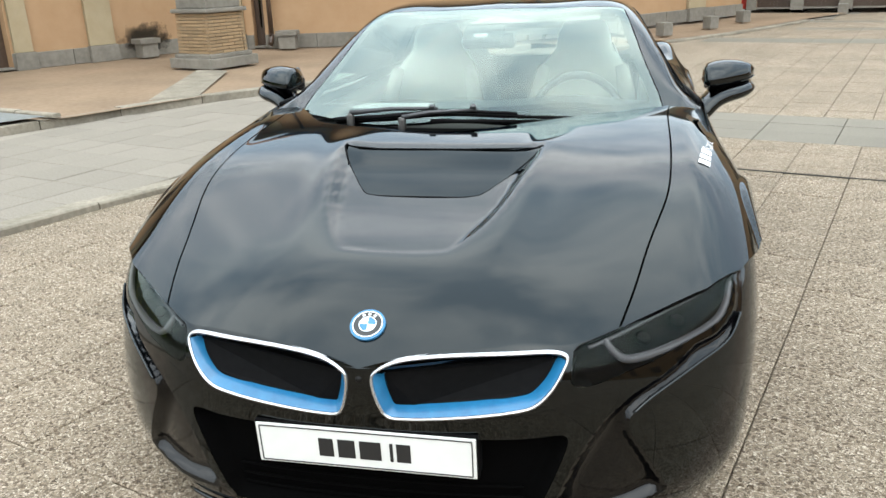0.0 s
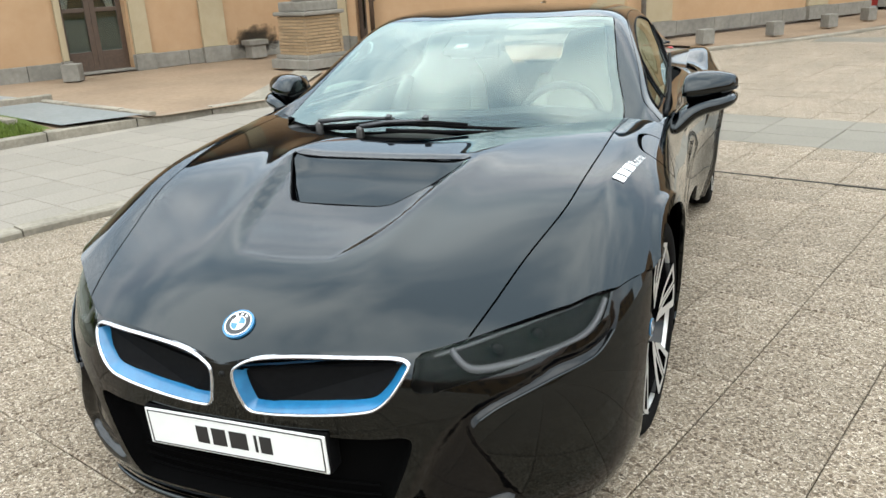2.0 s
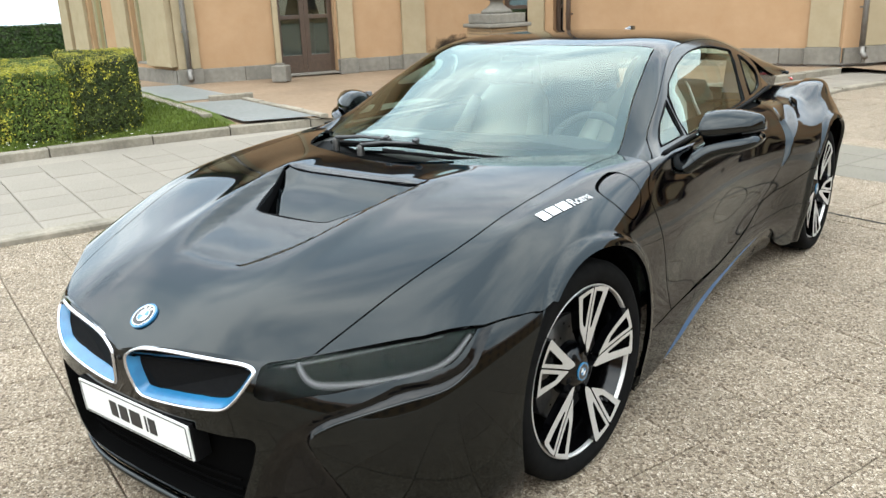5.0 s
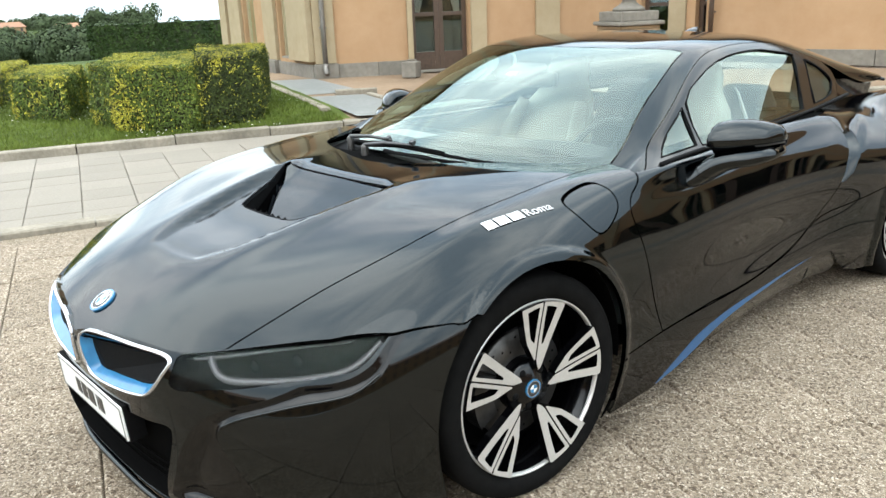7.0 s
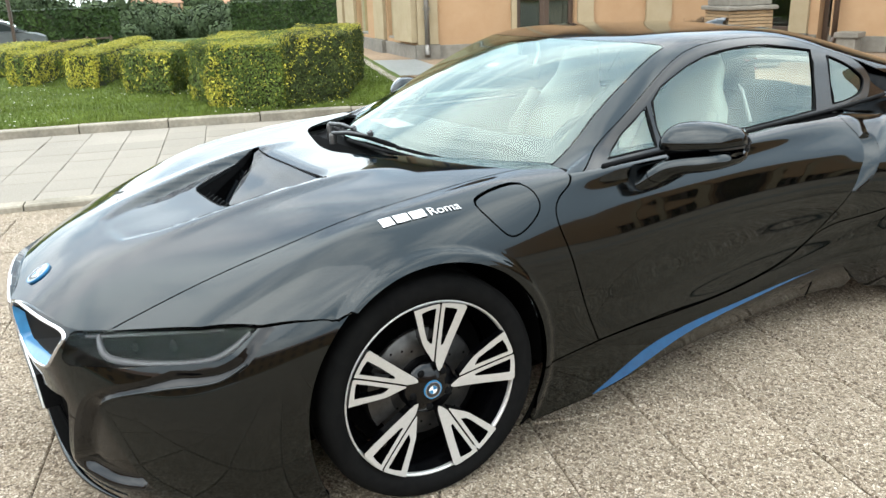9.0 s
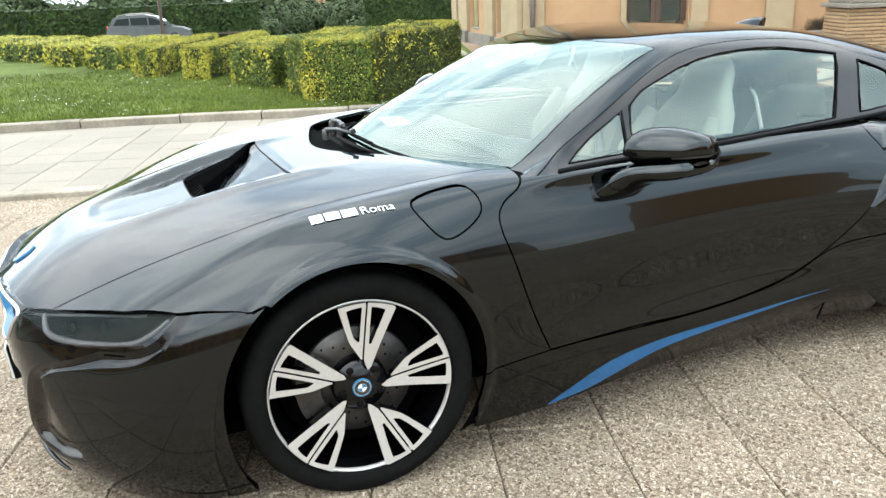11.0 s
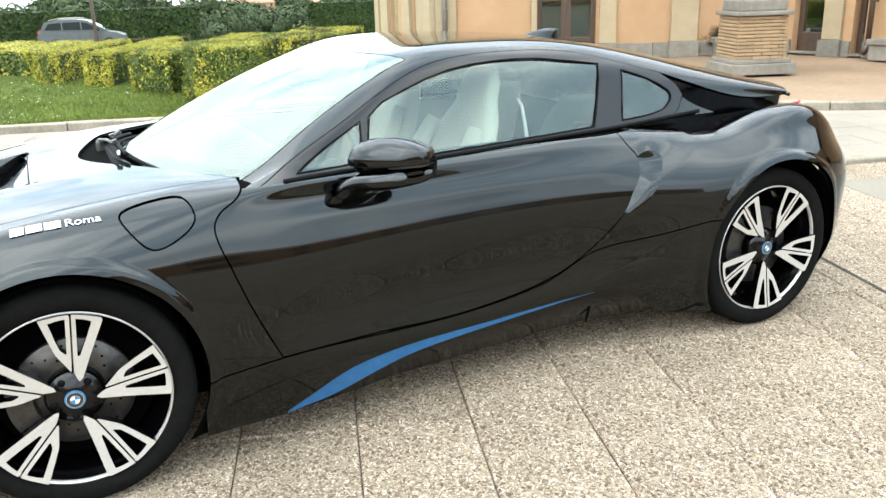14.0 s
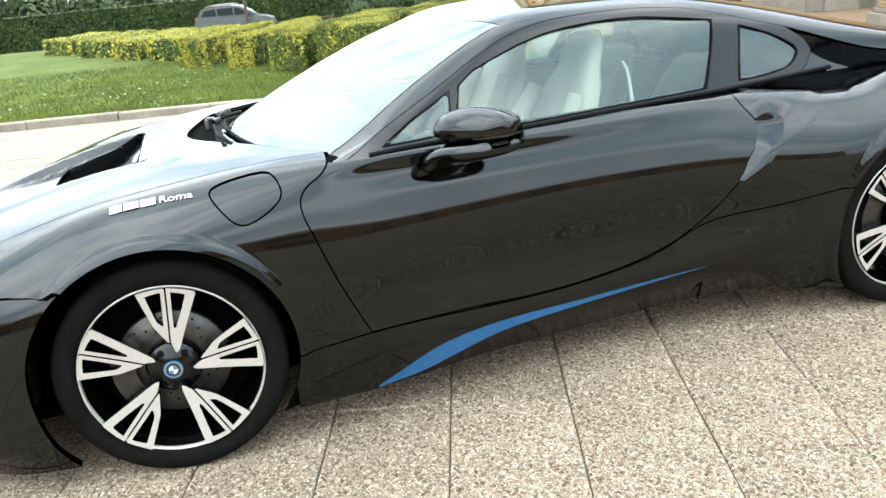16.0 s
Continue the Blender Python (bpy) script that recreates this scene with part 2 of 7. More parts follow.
def lathe(profile, n=32, axis="z"):
    """Turned shape: profile of (radius, height)."""
    vs, fs = [], []
    for r, h in profile:
        for k in range(n):
            a = 2 * math.pi * k / n
            vs.append((r * math.cos(a), r * math.sin(a), h) if axis == "z" else (h, r * math.cos(a), r * math.sin(a)))
    for i in range(len(profile) - 1):
        for k in range(n):
            fs.append((i * n + k, i * n + (k + 1) % n, (i + 1) * n + (k + 1) % n, (i + 1) * n + k))
    return vs, fs


def tube(points, radius, n=10, closed=False):
    """A tube along points; radius a number or one per point."""
    pts = [Vector(p) for p in points]
    rs = radius if isinstance(radius, (list, tuple)) else [radius] * len(pts)
    vs, fs = [], []
    up = Vector((0, 0, 1))
    for i, p in enumerate(pts):
        a = pts[(i - 1) % len(pts)] if closed or i else pts[0]
        b = pts[(i + 1) % len(pts)] if closed or i < len(pts) - 1 else pts[-1]
        d = (b - a).normalized()
        s = d.cross(up if abs(d.z) < 0.95 else Vector((1, 0, 0))).normalized()
        w = s.cross(d)
        for k in range(n):
            t = 2 * math.pi * k / n
            vs.append(p + rs[i] * (math.cos(t) * s + math.sin(t) * w))
    m = len(pts)
    for i in range(m if closed else m - 1):
        j = (i + 1) % m
        for k in range(n):
            fs.append((i * n + k, i * n + (k + 1) % n, j * n + (k + 1) % n, j * n + k))
    if not closed:
        fs += [tuple(range(n))[::-1], tuple((m - 1) * n + k for k in range(n))]
    return vs, fs


def curve1(keys):
    """Natural cubic spline through (position, value) keys; straight on outside."""
    x, y = np.array([k[0] for k in keys], float), np.array([k[1] for k in keys], float)
    n = len(x)
    h = np.diff(x)
    a, r = np.zeros((n, n)), np.zeros(n)
    a[0, 0] = a[-1, -1] = 1
    for i in range(1, n - 1):
        a[i, i - 1], a[i, i], a[i, i + 1] = h[i - 1], 2 * (h[i - 1] + h[i]), h[i]
        r[i] = 6 * ((y[i + 1] - y[i]) / h[i] - (y[i] - y[i - 1]) / h[i - 1])
    m = np.linalg.solve(a, r)

    def f(q):
        q = np.asarray(q, float)
        i = np.clip(np.searchsorted(x, q) - 1, 0, n - 2)
        c = np.clip(q, x[0], x[-1])
        u, v = x[i + 1] - c, c - x[i]
        s = (m[i] * u**3 + m[i + 1] * v**3) / (6 * h[i]) + (y[i] / h[i] - m[i] * h[i] / 6) * u + (y[i + 1] / h[i] - m[i + 1] * h[i] / 6) * v
        d0 = (y[1] - y[0]) / h[0] - h[0] * (2 * m[0] + m[1]) / 6
        d1 = (y[-1] - y[-2]) / h[-1] + h[-1] * (2 * m[-1] + m[-2]) / 6
        return s + np.where(q < x[0], (q - x[0]) * d0, 0) + np.where(q > x[-1], (q - x[-1]) * d1, 0)

    return f


def smooth_loop(points, steps=8, closed=True):
    """Catmull-Rom through 2D or 3D points. A point given twice is a sharp corner."""
    p = [np.array(q, float) for q in points]
    n = len(p)
    out = []
    for i in range(n if closed else n - 1):
        a, b = p[i], p[(i + 1) % n]
        if np.allclose(a, b):
            continue
        z = p[(i - 1) % n] if closed or i else a
        c = p[(i + 2) % n] if closed or i + 2 < n else b
        for k in range(steps):
            t = k / steps
            out.append(0.5 * (2 * a + (b - z) * t + (2 * z - 5 * a + 4 * b - c) * t * t + (3 * a - z - 3 * b + c) * t**3))
    if not closed:
        out.append(p[-1])
    return np.array(out)


def inside(loop, axes):
    """Signed distance to a closed 2D loop seen along the axis left out of axes: positive inside."""
    a = np.array(loop)[:, :2]
    b = np.roll(a, -1, 0)

    def f(v):
        q = v[:, axes]
        best = np.full(len(q), 1e9)
        odd = np.zeros(len(q), bool)
        for (x0, y0), (x1, y1) in zip(a, b):
            dx, dy = x1 - x0, y1 - y0
            l2 = dx * dx + dy * dy
            if l2 < 1e-14:
                continue
            t = np.clip(((q[:, 0] - x0) * dx + (q[:, 1] - y0) * dy) / l2, 0, 1)
            best = np.minimum(best, np.hypot(q[:, 0] - x0 - t * dx, q[:, 1] - y0 - t * dy))
            cross = (y0 > q[:, 1]) != (y1 > q[:, 1])
            xx = x0 + (q[:, 1] - y0) * dx / (dy if abs(dy) > 1e-12 else 1e-12)
            odd ^= cross & (q[:, 0] < xx)
        return np.where(odd, best, -best)

    return f


def clip(patch, field):
    """The part of a patch (verts, faces) where field(verts) > 0."""
    v, faces = patch
    s = field(v)
    vs, idx, cut, out = [], {}, {}, []

    def keep(i):
        if i not in idx:
            idx[i] = len(vs)
            vs.append(v[i])
        return idx[i]

    for f in faces:
        sg = [s[i] > 0 for i in f]
        if all(sg):
            out.append(tuple(keep(i) for i in f))
        elif any(sg):
            g = []
            for k, i in enumerate(f):
                j = f[(k + 1) % len(f)]
                if s[i] > 0:
                    g.append(keep(i))
                if (s[i] > 0) != (s[j] > 0):
                    e = (min(i, j), max(i, j))
                    if e not in cut:
                        t = s[i] / (s[i] - s[j])
                        cut[e] = len(vs)
                        vs.append(v[i] + (v[j] - v[i]) * t)
                    g.append(cut[e])
            if len(g) > 2:
                out.append(tuple(g))
    return (np.array(vs).reshape(-1, 3), out)


def normals(patch):
    v, faces = patch
    n = np.zeros_like(v)
    for size in {len(f) for f in faces}:
        q = np.array([f for f in faces if len(f) == size])
        c = np.zeros((len(q), 3))
        for k in range(1, size - 1):
            c += np.cross(v[q[:, k]] - v[q[:, 0]], v[q[:, k + 1]] - v[q[:, 0]])
        for k in range(size):
            np.add.at(n, q[:, k], c)
    return n / np.maximum(np.linalg.norm(n, axis=1), 1e-12)[:, None]


def mirrored(patch):
    return patch[0] * np.array([-1, 1, 1]), [f[::-1] for f in patch[1]]


def offset(patch, d):
    return patch[0] + normals(patch) * d, patch[1]


def panel(name, patch, mat, parent, label="", depth=0.012, flip=False, back=False):
    """A sheet of bodywork with its edges turned in by depth."""
    v, faces = patch
    if flip:
        faces = [f[::-1] for f in faces]
    n = normals((v, faces))
    count = {}
    for f in faces:
        for a, b in zip(f, f[1:] + f[:1]):
            count[(a, b)] = count.get((a, b), 0) + 1
    rim = [(a, b) for a, b in count if (b, a) not in count]
    base = len(v)
    ids = {}
    extra = []
    for a in {i for e in rim for i in e}:
        ids[a] = base + len(extra)
        extra += [v[a], v[a] - n[a] * depth]
    vs = list(v) + extra
    fs = list(faces) + [(ids[a], ids[a] + 1, ids[b] + 1, ids[b]) for a, b in rim] if depth else list(faces)
    if back:
        o = len(vs)
        vs += list(v - n * depth)
        fs += [tuple(o + i for i in f[::-1]) for f in faces]
    ob = obj(name, vs, fs, mat, parent, label)
    k = len(faces)
    ob.data.polygons.foreach_set("use_smooth", [i < k or i >= k + len(rim) for i in range(len(fs))])
    return ob


# ---------------------------------------------------------------- ground and paving
E1, E2 = Vector((0.951, -0.309, 0)), Vector((0.309, 0.951, 0))


def plan(a, b, z=0.0):
    """A place given along the paving's two joint directions."""
    return E1 * a + E2 * b + Vector((0, 0, z))


def side_of(line, x, y):
    """Positive to the right of a polyline that runs towards +y (nearest segment)."""
    best, sign = 1e9, 1
    for (x0, y0), (x1, y1) in zip(line, line[1:]):
        dx, dy = x1 - x0, y1 - y0
        t = min(1, max(0, ((x - x0) * dx + (y - y0) * dy) / (dx * dx + dy * dy)))
        d = math.hypot(x - x0 - t * dx, y - y0 - t * dy)
        if d < best:
            best, sign = d, (x - x0) * dy - (y - y0) * dx
    return math.copysign(best, sign)


NEAR_KERB = [tuple(p) for p in smooth_loop([(-5.6, -9), (-4.55, -3.6), (-4.0, -1.3), (-3.5, 0.5), (-2.85, 2.2), (-1.25, 5.5), (-0.85, 7.8), (-0.62, 10.2), (0.2, 12.1), (1.35, 13.4), (2.7, 15.0), (5.0, 18.6)], 6, False)]
FAR_KERB = [tuple(p) for p in smooth_loop([(-9.6, -9), (-8.2, -4), (-7.65, -1.65), (-7.2, 0.1), (-6.65, 1.7), (-6.05, 3.4), (-5.3, 5.0), (-4.25, 6.8), (-2.95, 8.3), (-2.2, 9.8), (-1.55, 11.4), (-0.95, 13.0)], 6, False)]

gv, gf_ = [(0, 0, -0.06)], []
GR = [24, 34, 46, 60, 80, 110, 154, 300, 800, 3500]
for r in GR:
    for k in range(64):
        a = 2 * math.pi * k / 64
        gv.append((r * math.cos(a), r * math.sin(a) + 5, -0.06 - 10.0 * min(1.0, max(0.0, (r - 24) / 130)) ** 1.2 - 0.018 * max(0, r - 154)))
gf_ += [(0, 1 + k, 1 + (k + 1) % 64) for k in range(64)]
for j in range(len(GR) - 1):
    gf_ += [(1 + 64 * j + k, 1 + 64 * (j + 1) + k, 1 + 64 * (j + 1) + (k + 1) % 64, 1 + 64 * j + (k + 1) % 64) for k in range(64)]
tagged(obj("ground", gv, gf_, FIELD, smooth=True), "green and brown ground that falls away to the hills", "ground", kind="structure")


def strip(name, line, w0, w1, z0, z1, mat, label, piece=0.9, gap=0.012, jitter=0.004):
    """Kerb stones laid end to end along a line, w0..w1 to its right, from z0 to z1."""
    rng = random.Random(name)
    root = tagged(new(name), label, "kerb", kind="structure")
    pts = [Vector((x, y, 0)) for x, y in line]
    s = [0.0]
    for a, b in zip(pts, pts[1:]):
        s.append(s[-1] + (b - a).length)

    def at(d):
        i = max(0, min(len(s) - 2, int(np.searchsorted(s, d)) - 1))
        p = pts[i].lerp(pts[i + 1], (d - s[i]) / (s[i + 1] - s[i]))
        t = (pts[i + 1] - pts[i]).normalized()
        return p, Vector((t.y, -t.x, 0))

    d = 0.0
    while d < s[-1] - piece:
        length = piece * rng.uniform(0.85, 1.15)
        (p0, n0), (p1, n1) = at(d + gap / 2), at(min(d + length - gap / 2, s[-1]))
        dz = rng.uniform(-jitter, jitter)
        c = 0.012
        vs = []
        for p, n in ((p0, n0), (p1, n1)):
            for w, z in ((w0, z0), (w0, z1 - c), (w0 + c, z1), (w1 - c, z1), (w1, z1 - c), (w1, z0)):
                vs.append(p + n * w + Vector((0, 0, z + dz)))
        fs = [(k, k + 1, k + 7, k + 6) for k in range(5)] + [(5, 4, 3, 2, 1, 0), (6, 7, 8, 9, 10, 11)]
        obj("kerb_stone", vs, [f[::-1] for f in fs], mat, root)
        d += length
    return root


def slab_mesh(name, a, b, h=0.05, c=0.006):
    vs = [(0, 0, -h), (a, 0, -h), (a, b, -h), (0, b, -h), (0, 0, -c), (a, 0, -c), (a, b, -c), (0, b, -c), (c, c, 0), (a - c, c, 0), (a - c, b - c, 0), (c, b - c, 0)]
    fs = []
    for k in range(4):
        j = (k + 1) % 4
        fs += [(k, j, 4 + j, 4 + k), (4 + k, 4 + j, 8 + j, 8 + k)]
    return vs, fs + [(8, 9, 10, 11)]


def paving(name, label, mat, cells, size, gap, near, piece="slab", top=0.0, jitter=0.003, base=None):
    """Slabs on a grid; cells yields (i, j). Those for which near() holds are pieces of their own, the rest one sheet."""
    rng = random.Random(name)
    root = tagged(new(name), label, "pavement", kind="structure")
    vs, fs = slab_mesh(name, size[0] - gap, size[1] - gap)
    shared = mesh_of(piece, vs, fs)
    shared.materials.append(mat)
    turn = Matrix(((E1.x, E2.x, 0, 0), (E1.y, E2.y, 0, 0), (0, 0, 1, 0), (0, 0, 0, 1)))
    rest_v, rest_f, n = [], [], 0
    for i, j in cells:
        p = plan(base[0] + i * size[0], base[1] + j * size[1], top + rng.uniform(-jitter, jitter))
        m = Matrix.Translation(p) @ turn @ pose(0, 0, 0, rng.uniform(-0.15, 0.15), rng.uniform(-0.15, 0.15), 0)
        if n < 290 and near(p):
            ob = new(piece, shared)
            ob.parent, ob.matrix_basis = root, m
            n += 1
        else:
            o = len(rest_v)
            rest_v += [m @ Vector(v) for v in vs]
            rest_f += [tuple(o + k for k in f) for f in fs]
    if rest_v:
        tagged(obj("more_slabs", rest_v, rest_f, mat, root), kind="stuff")
    return root


def quad_sheet(name, corners, mat, label, category, parent=None):
    ob = obj(name, corners, [tuple(range(len(corners)))], mat, parent)
    return tagged(ob, label, category, kind="structure")


# bed under all slabs
quad_sheet("paving_bed", [plan(-9, -14, -0.028), plan(26, -14, -0.028), plan(26, 30, -0.028), plan(-9, 30, -0.028)], JOINT, "dark dirt bed in the joints of the paving", "ground")

STEP = 0.41


def pebble_cells():
    for j in range(-22, 60):
        for i in range(-22, 44):
            p = plan(0.16 + (i + 0.5) * STEP, 0.285 + (j + 0.5) * STEP)
            b = 0.285 + (j + 0.5) * STEP
            if side_of(NEAR_KERB, p.x, p.y) > 0.33 and not 4.795 < b < 6.025 and not 13.405 < b < 14.225 and not 16.275 < b < 16.685 and not 18.325 < b < 18.735:
                yield i, j


pebble_slabs = (pebble_cells, lambda p: -3.0 < p.x < 3.2 and -2.0 < p.y < 4.2 and not (-0.7 < p.x < 0.6 and -0.6 < p.y < 3.6))


def band_cells(lo, hi, size):
    for j in range(lo, hi):
        for i in range(-6, 26):
            p = plan(0.16 + (i + 0.5) * size, 4.795 + (j + 0.5) * 0.41)
            if side_of(NEAR_KERB, p.x, p.y) > 0.3:
                yield i, j


def road_cells():
    for j in range(-36, 75):
        for i in range(-21, 21):
            p = plan(0.16 + (i + 0.5) * 0.41, 0.285 + (j + 0.5) * 0.41)
            if side_of(NEAR_KERB, p.x, p.y) < -0.12 and side_of(FAR_KERB, p.x, p.y) > 0.25:
                yield i, j


quad_sheet("road_bed", [plan(-10, -14, -0.022), plan(-2.4, -14, -0.022), plan(-2.4, 24, -0.022), plan(-10, 24, -0.022)], JOINT, "dark bed under the grey paved lane", "ground")


def between(name, line_a, line_b, z, mat, label, category):
    """A flat sheet between two lines of equal length."""
    n = len(line_a)
    vs = [(x, y, z) for x, y in line_a] + [(x, y, z) for x, y in line_b]
    ob = obj(name, vs, [(k, k + 1, n + k + 1, n + k) for k in range(n - 1)], mat)
    return tagged(ob, label, category, kind="structure")


def beside(line, d):
    out = []
    for k, (x, y) in enumerate(line):
        a, b = line[max(0, k - 1)], line[min(len(line) - 1, k + 1)]
        t = Vector((b[0] - a[0], b[1] - a[1])).normalized()
        out.append((x + t.y * d, y - t.x * d))
    return out


between("pebble_edge", beside(NEAR_KERB, 0.0), beside(NEAR_KERB, 0.75), -0.012, PEBBLE, "narrow strip of pebble concrete beside the kerb", "pavement")
between("lane_edge", beside(NEAR_KERB, 0.0), beside(NEAR_KERB, -0.6), -0.012, PAVER, "grey paving beside the kerb", "pavement")
between("lane_edge", beside(FAR_KERB, 0.7), beside(FAR_KERB, 0.0), -0.012, PAVER, "grey paving beside the far kerb", "pavement")
strip("kerb_near", NEAR_KERB, -0.10, 0.06, -0.03, 0.035, KERB, "low pale stone kerb beside the pebble paving", 0.95)
strip("kerb_far", FAR_KERB, -0.16, 0.0, -0.05, 0.085, KERB, "raised weathered stone kerb along the lawn and terrace", 1.0, 0.014, 0.006)

# terrace of thin bricks beyond the far kerb, lawn left of the slate panels
LAWN_EDGE = [(-6.12, 4.10), (-7.45, 4.60), (-8.95, 5.12), (-10.5, 5.67), (-15.0, 7.2)]
WALL = [(-16.1, 7.87), (-10.6, 6.8), (-7.6, 12.4), (-1.2, 13.3), (3.4, 19.4)]
terrace = obj("terrace", [(-6.2, 3.9, 0.078), (-5.15, 5.15, 0.078), (-4.15, 7.0, 0.078), (-3.05, 8.35, 0.078), (-2.3, 9.85, 0.078), (-1.65, 11.45, 0.078), (-1.0, 12.95, 0.078), (0.3, 12.45, 0.03), (1.25, 13.5, 0.03), (2.6, 15.1, 0.03), (4.9, 18.7, 0.03), (6, 20, 0.05), (-2, 22, 0.118), (-16, 12, 0.118), (-16, 7.2, 0.118), (-8.4, 4.9, 0.118)], [tuple(range(16))], TERRACE)
tagged(terrace, "worn reddish-brown terrace paving before the building", "terrace", kind="structure")


KERB_Y, KERB_X = [p[1] for p in FAR_KERB], [p[0] for p in FAR_KERB]


def lawn_height(x, y):
    d = (float(np.interp(y, KERB_Y, KERB_X)) - x) * 0.94
    return 0.068 + 0.075 * min(1, max(0, (d - 0.15) / 0.9)) ** 1.2


def lawn():
    rng = random.Random(5)
    vs, fs = [], []
    nx, ny = 60, 60
    for j in range(ny + 1):
        for i in range(nx + 1):
            u, v = i / nx, j / ny
            y0 = -9 + 13.2 * v
            xk = float(np.interp(y0, [p[1] for p in FAR_KERB], [p[0] for p in FAR_KERB])) - 0.12
            x = xk - 14 * u**1.6
            y = y0 + (xk - x) * 0.355 * v
            vs.append((x, y, lawn_height(x, y) + 0.012 * noise.noise((x * 2, y * 2, 0))))
    for j in range(ny):
        for i in range(nx):
            a = j * (nx + 1) + i
            fs.append((a, a + 1, a + nx + 2, a + nx + 1)[::-1])
    ob = tagged(obj("lawn", vs, fs, GRASS, smooth=True), "clipped green lawn with small white daisies", "lawn", kind="structure")
    # blades
    bv, bf, dv, df = [], [], [], []
    for _ in range(60000):
        v = rng.random() ** 0.7
        y0 = -4.5 + 8.6 * v
        xk = float(np.interp(y0, [p[1] for p in FAR_KERB], [p[0] for p in FAR_KERB])) - 0.14
        x = xk - 5.5 * rng.random() ** 1.6
        y = y0 + (xk - x) * 0.355 * ((y0 + 9) / 13.2)
        z = lawn_height(x, y)
        a, h, w = rng.uniform(0, 6.28), rng.uniform(0.02, 0.055), rng.uniform(0.003, 0.007)
        dx, dy = math.cos(a) * w, math.sin(a) * w
        lx, ly = rng.uniform(-0.02, 0.02), rng.uniform(-0.02, 0.02)
        o = len(bv)
        bv += [(x - dx, y - dy, z), (x + dx, y + dy, z), (x + lx, y + ly, z + h)]
        bf.append((o, o + 1, o + 2))
        if rng.random() < 0.012 and noise.noise((x * 0.6, y * 0.6, 3)) > -0.05:
            o = len(dv)
            r = rng.uniform(0.008, 0.014)
            dv += [(x - r, y - r, z + h), (x + r, y - r, z + h + 0.003), (x + r, y + r, z + h), (x - r, y + r, z + h + 0.003)]
            df.append((o, o + 1, o + 2, o + 3))
    tagged(obj("grass", bv, bf, BLADE), "short green grass of the lawn", "grass", kind="stuff")
    tagged(obj("daisies", dv, df, CLOTH), "scattered small white daisies in the lawn", "flowers", kind="stuff")


lawn()


# ---------------------------------------------------------------- hedges
def leaf_shell(name, poly, z0, z1, yellow, seed, size=0.030, density=1500, green=None, parent=None):
    """A clipped hedge: a core coloured near black for the shade inside, and two coats of leaves, uneven at the faces.
    """
    rng = random.Random(seed)
    n = len(poly)
    c = Vector((sum(p[0] for p in poly) / n, sum(p[1] for p in poly) / n, 0))
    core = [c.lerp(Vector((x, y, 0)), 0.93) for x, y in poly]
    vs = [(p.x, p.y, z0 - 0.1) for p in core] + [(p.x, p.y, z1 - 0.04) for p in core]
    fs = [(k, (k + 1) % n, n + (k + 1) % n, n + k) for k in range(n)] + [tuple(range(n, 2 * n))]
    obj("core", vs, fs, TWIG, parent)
    coats = {False: ([], []), True: ([], [])}

    def leaf(p, nrm, lit):
        r = 0.025 * noise.noise((p.x * 3.1, p.y * 3.1, p.z * 3.1 + seed)) + 0.022 * noise.noise((p.x * 9, p.y * 9, p.z * 9))
        p = p + nrm * (r + rng.uniform(-0.035, 0.02))
        k = 0.20 if nrm.z > 0.5 else 0.42
        d = (nrm + Vector((rng.gauss(0, k), rng.gauss(0, k), rng.gauss(0.1, k)))).normalized()
        s = d.orthogonal().normalized()
        s.rotate(Matrix.Rotation(rng.uniform(0, 6.28), 3, d))
        w = d.cross(s)
        l = size * rng.uniform(0.7, 1.35) * (0.65 if nrm.z > 0.5 else 1.0)
        # yellow share: patches of young growth, plus lit, which paints light on tops and corners
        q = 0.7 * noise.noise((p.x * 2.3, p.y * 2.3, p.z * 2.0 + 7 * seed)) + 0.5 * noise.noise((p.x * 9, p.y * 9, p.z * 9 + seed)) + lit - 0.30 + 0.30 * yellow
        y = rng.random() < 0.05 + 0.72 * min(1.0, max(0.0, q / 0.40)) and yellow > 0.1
        v, f = coats[y]
        o = len(v)
        v += [p - s * l, p + w * l * 0.45 + d * 0.004, p + s * l, p - w * l * 0.45 + d * 0.004]
        f.append((o, o + 1, o + 2, o + 3))

    for k in range(n):
        a, b = Vector((*poly[k], 0)), Vector((*poly[(k + 1) % n], 0))
        nrm = (b - a).normalized().cross(Vector((0, 0, 1)))
        for _ in range(int((b - a).length * (z1 - z0) * density)):
            p = a.lerp(b, rng.random())
            h = rng.random()
            p.z = z0 + (z1 - z0) * h
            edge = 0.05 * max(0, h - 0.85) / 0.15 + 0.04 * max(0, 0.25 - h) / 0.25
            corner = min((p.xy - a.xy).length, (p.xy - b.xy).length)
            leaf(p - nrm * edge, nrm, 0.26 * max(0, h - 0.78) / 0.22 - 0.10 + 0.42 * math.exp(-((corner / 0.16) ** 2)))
    lo = [min(p[k] for p in poly) for k in (0, 1)]
    hi = [max(p[k] for p in poly) for k in (0, 1)]
    test = inside(poly, [0, 1])
    spots = np.random.RandomState(seed).uniform(lo, hi, (int((hi[0] - lo[0]) * (hi[1] - lo[1]) * density * 1.6), 2))
    for x, y in spots[test(spots) > 0]:
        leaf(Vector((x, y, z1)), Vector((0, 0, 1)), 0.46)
    v, f = coats[False]
    tagged(obj("leaves", v, f, green or LEAF, parent), "small dark green leaves", kind="stuff")
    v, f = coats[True]
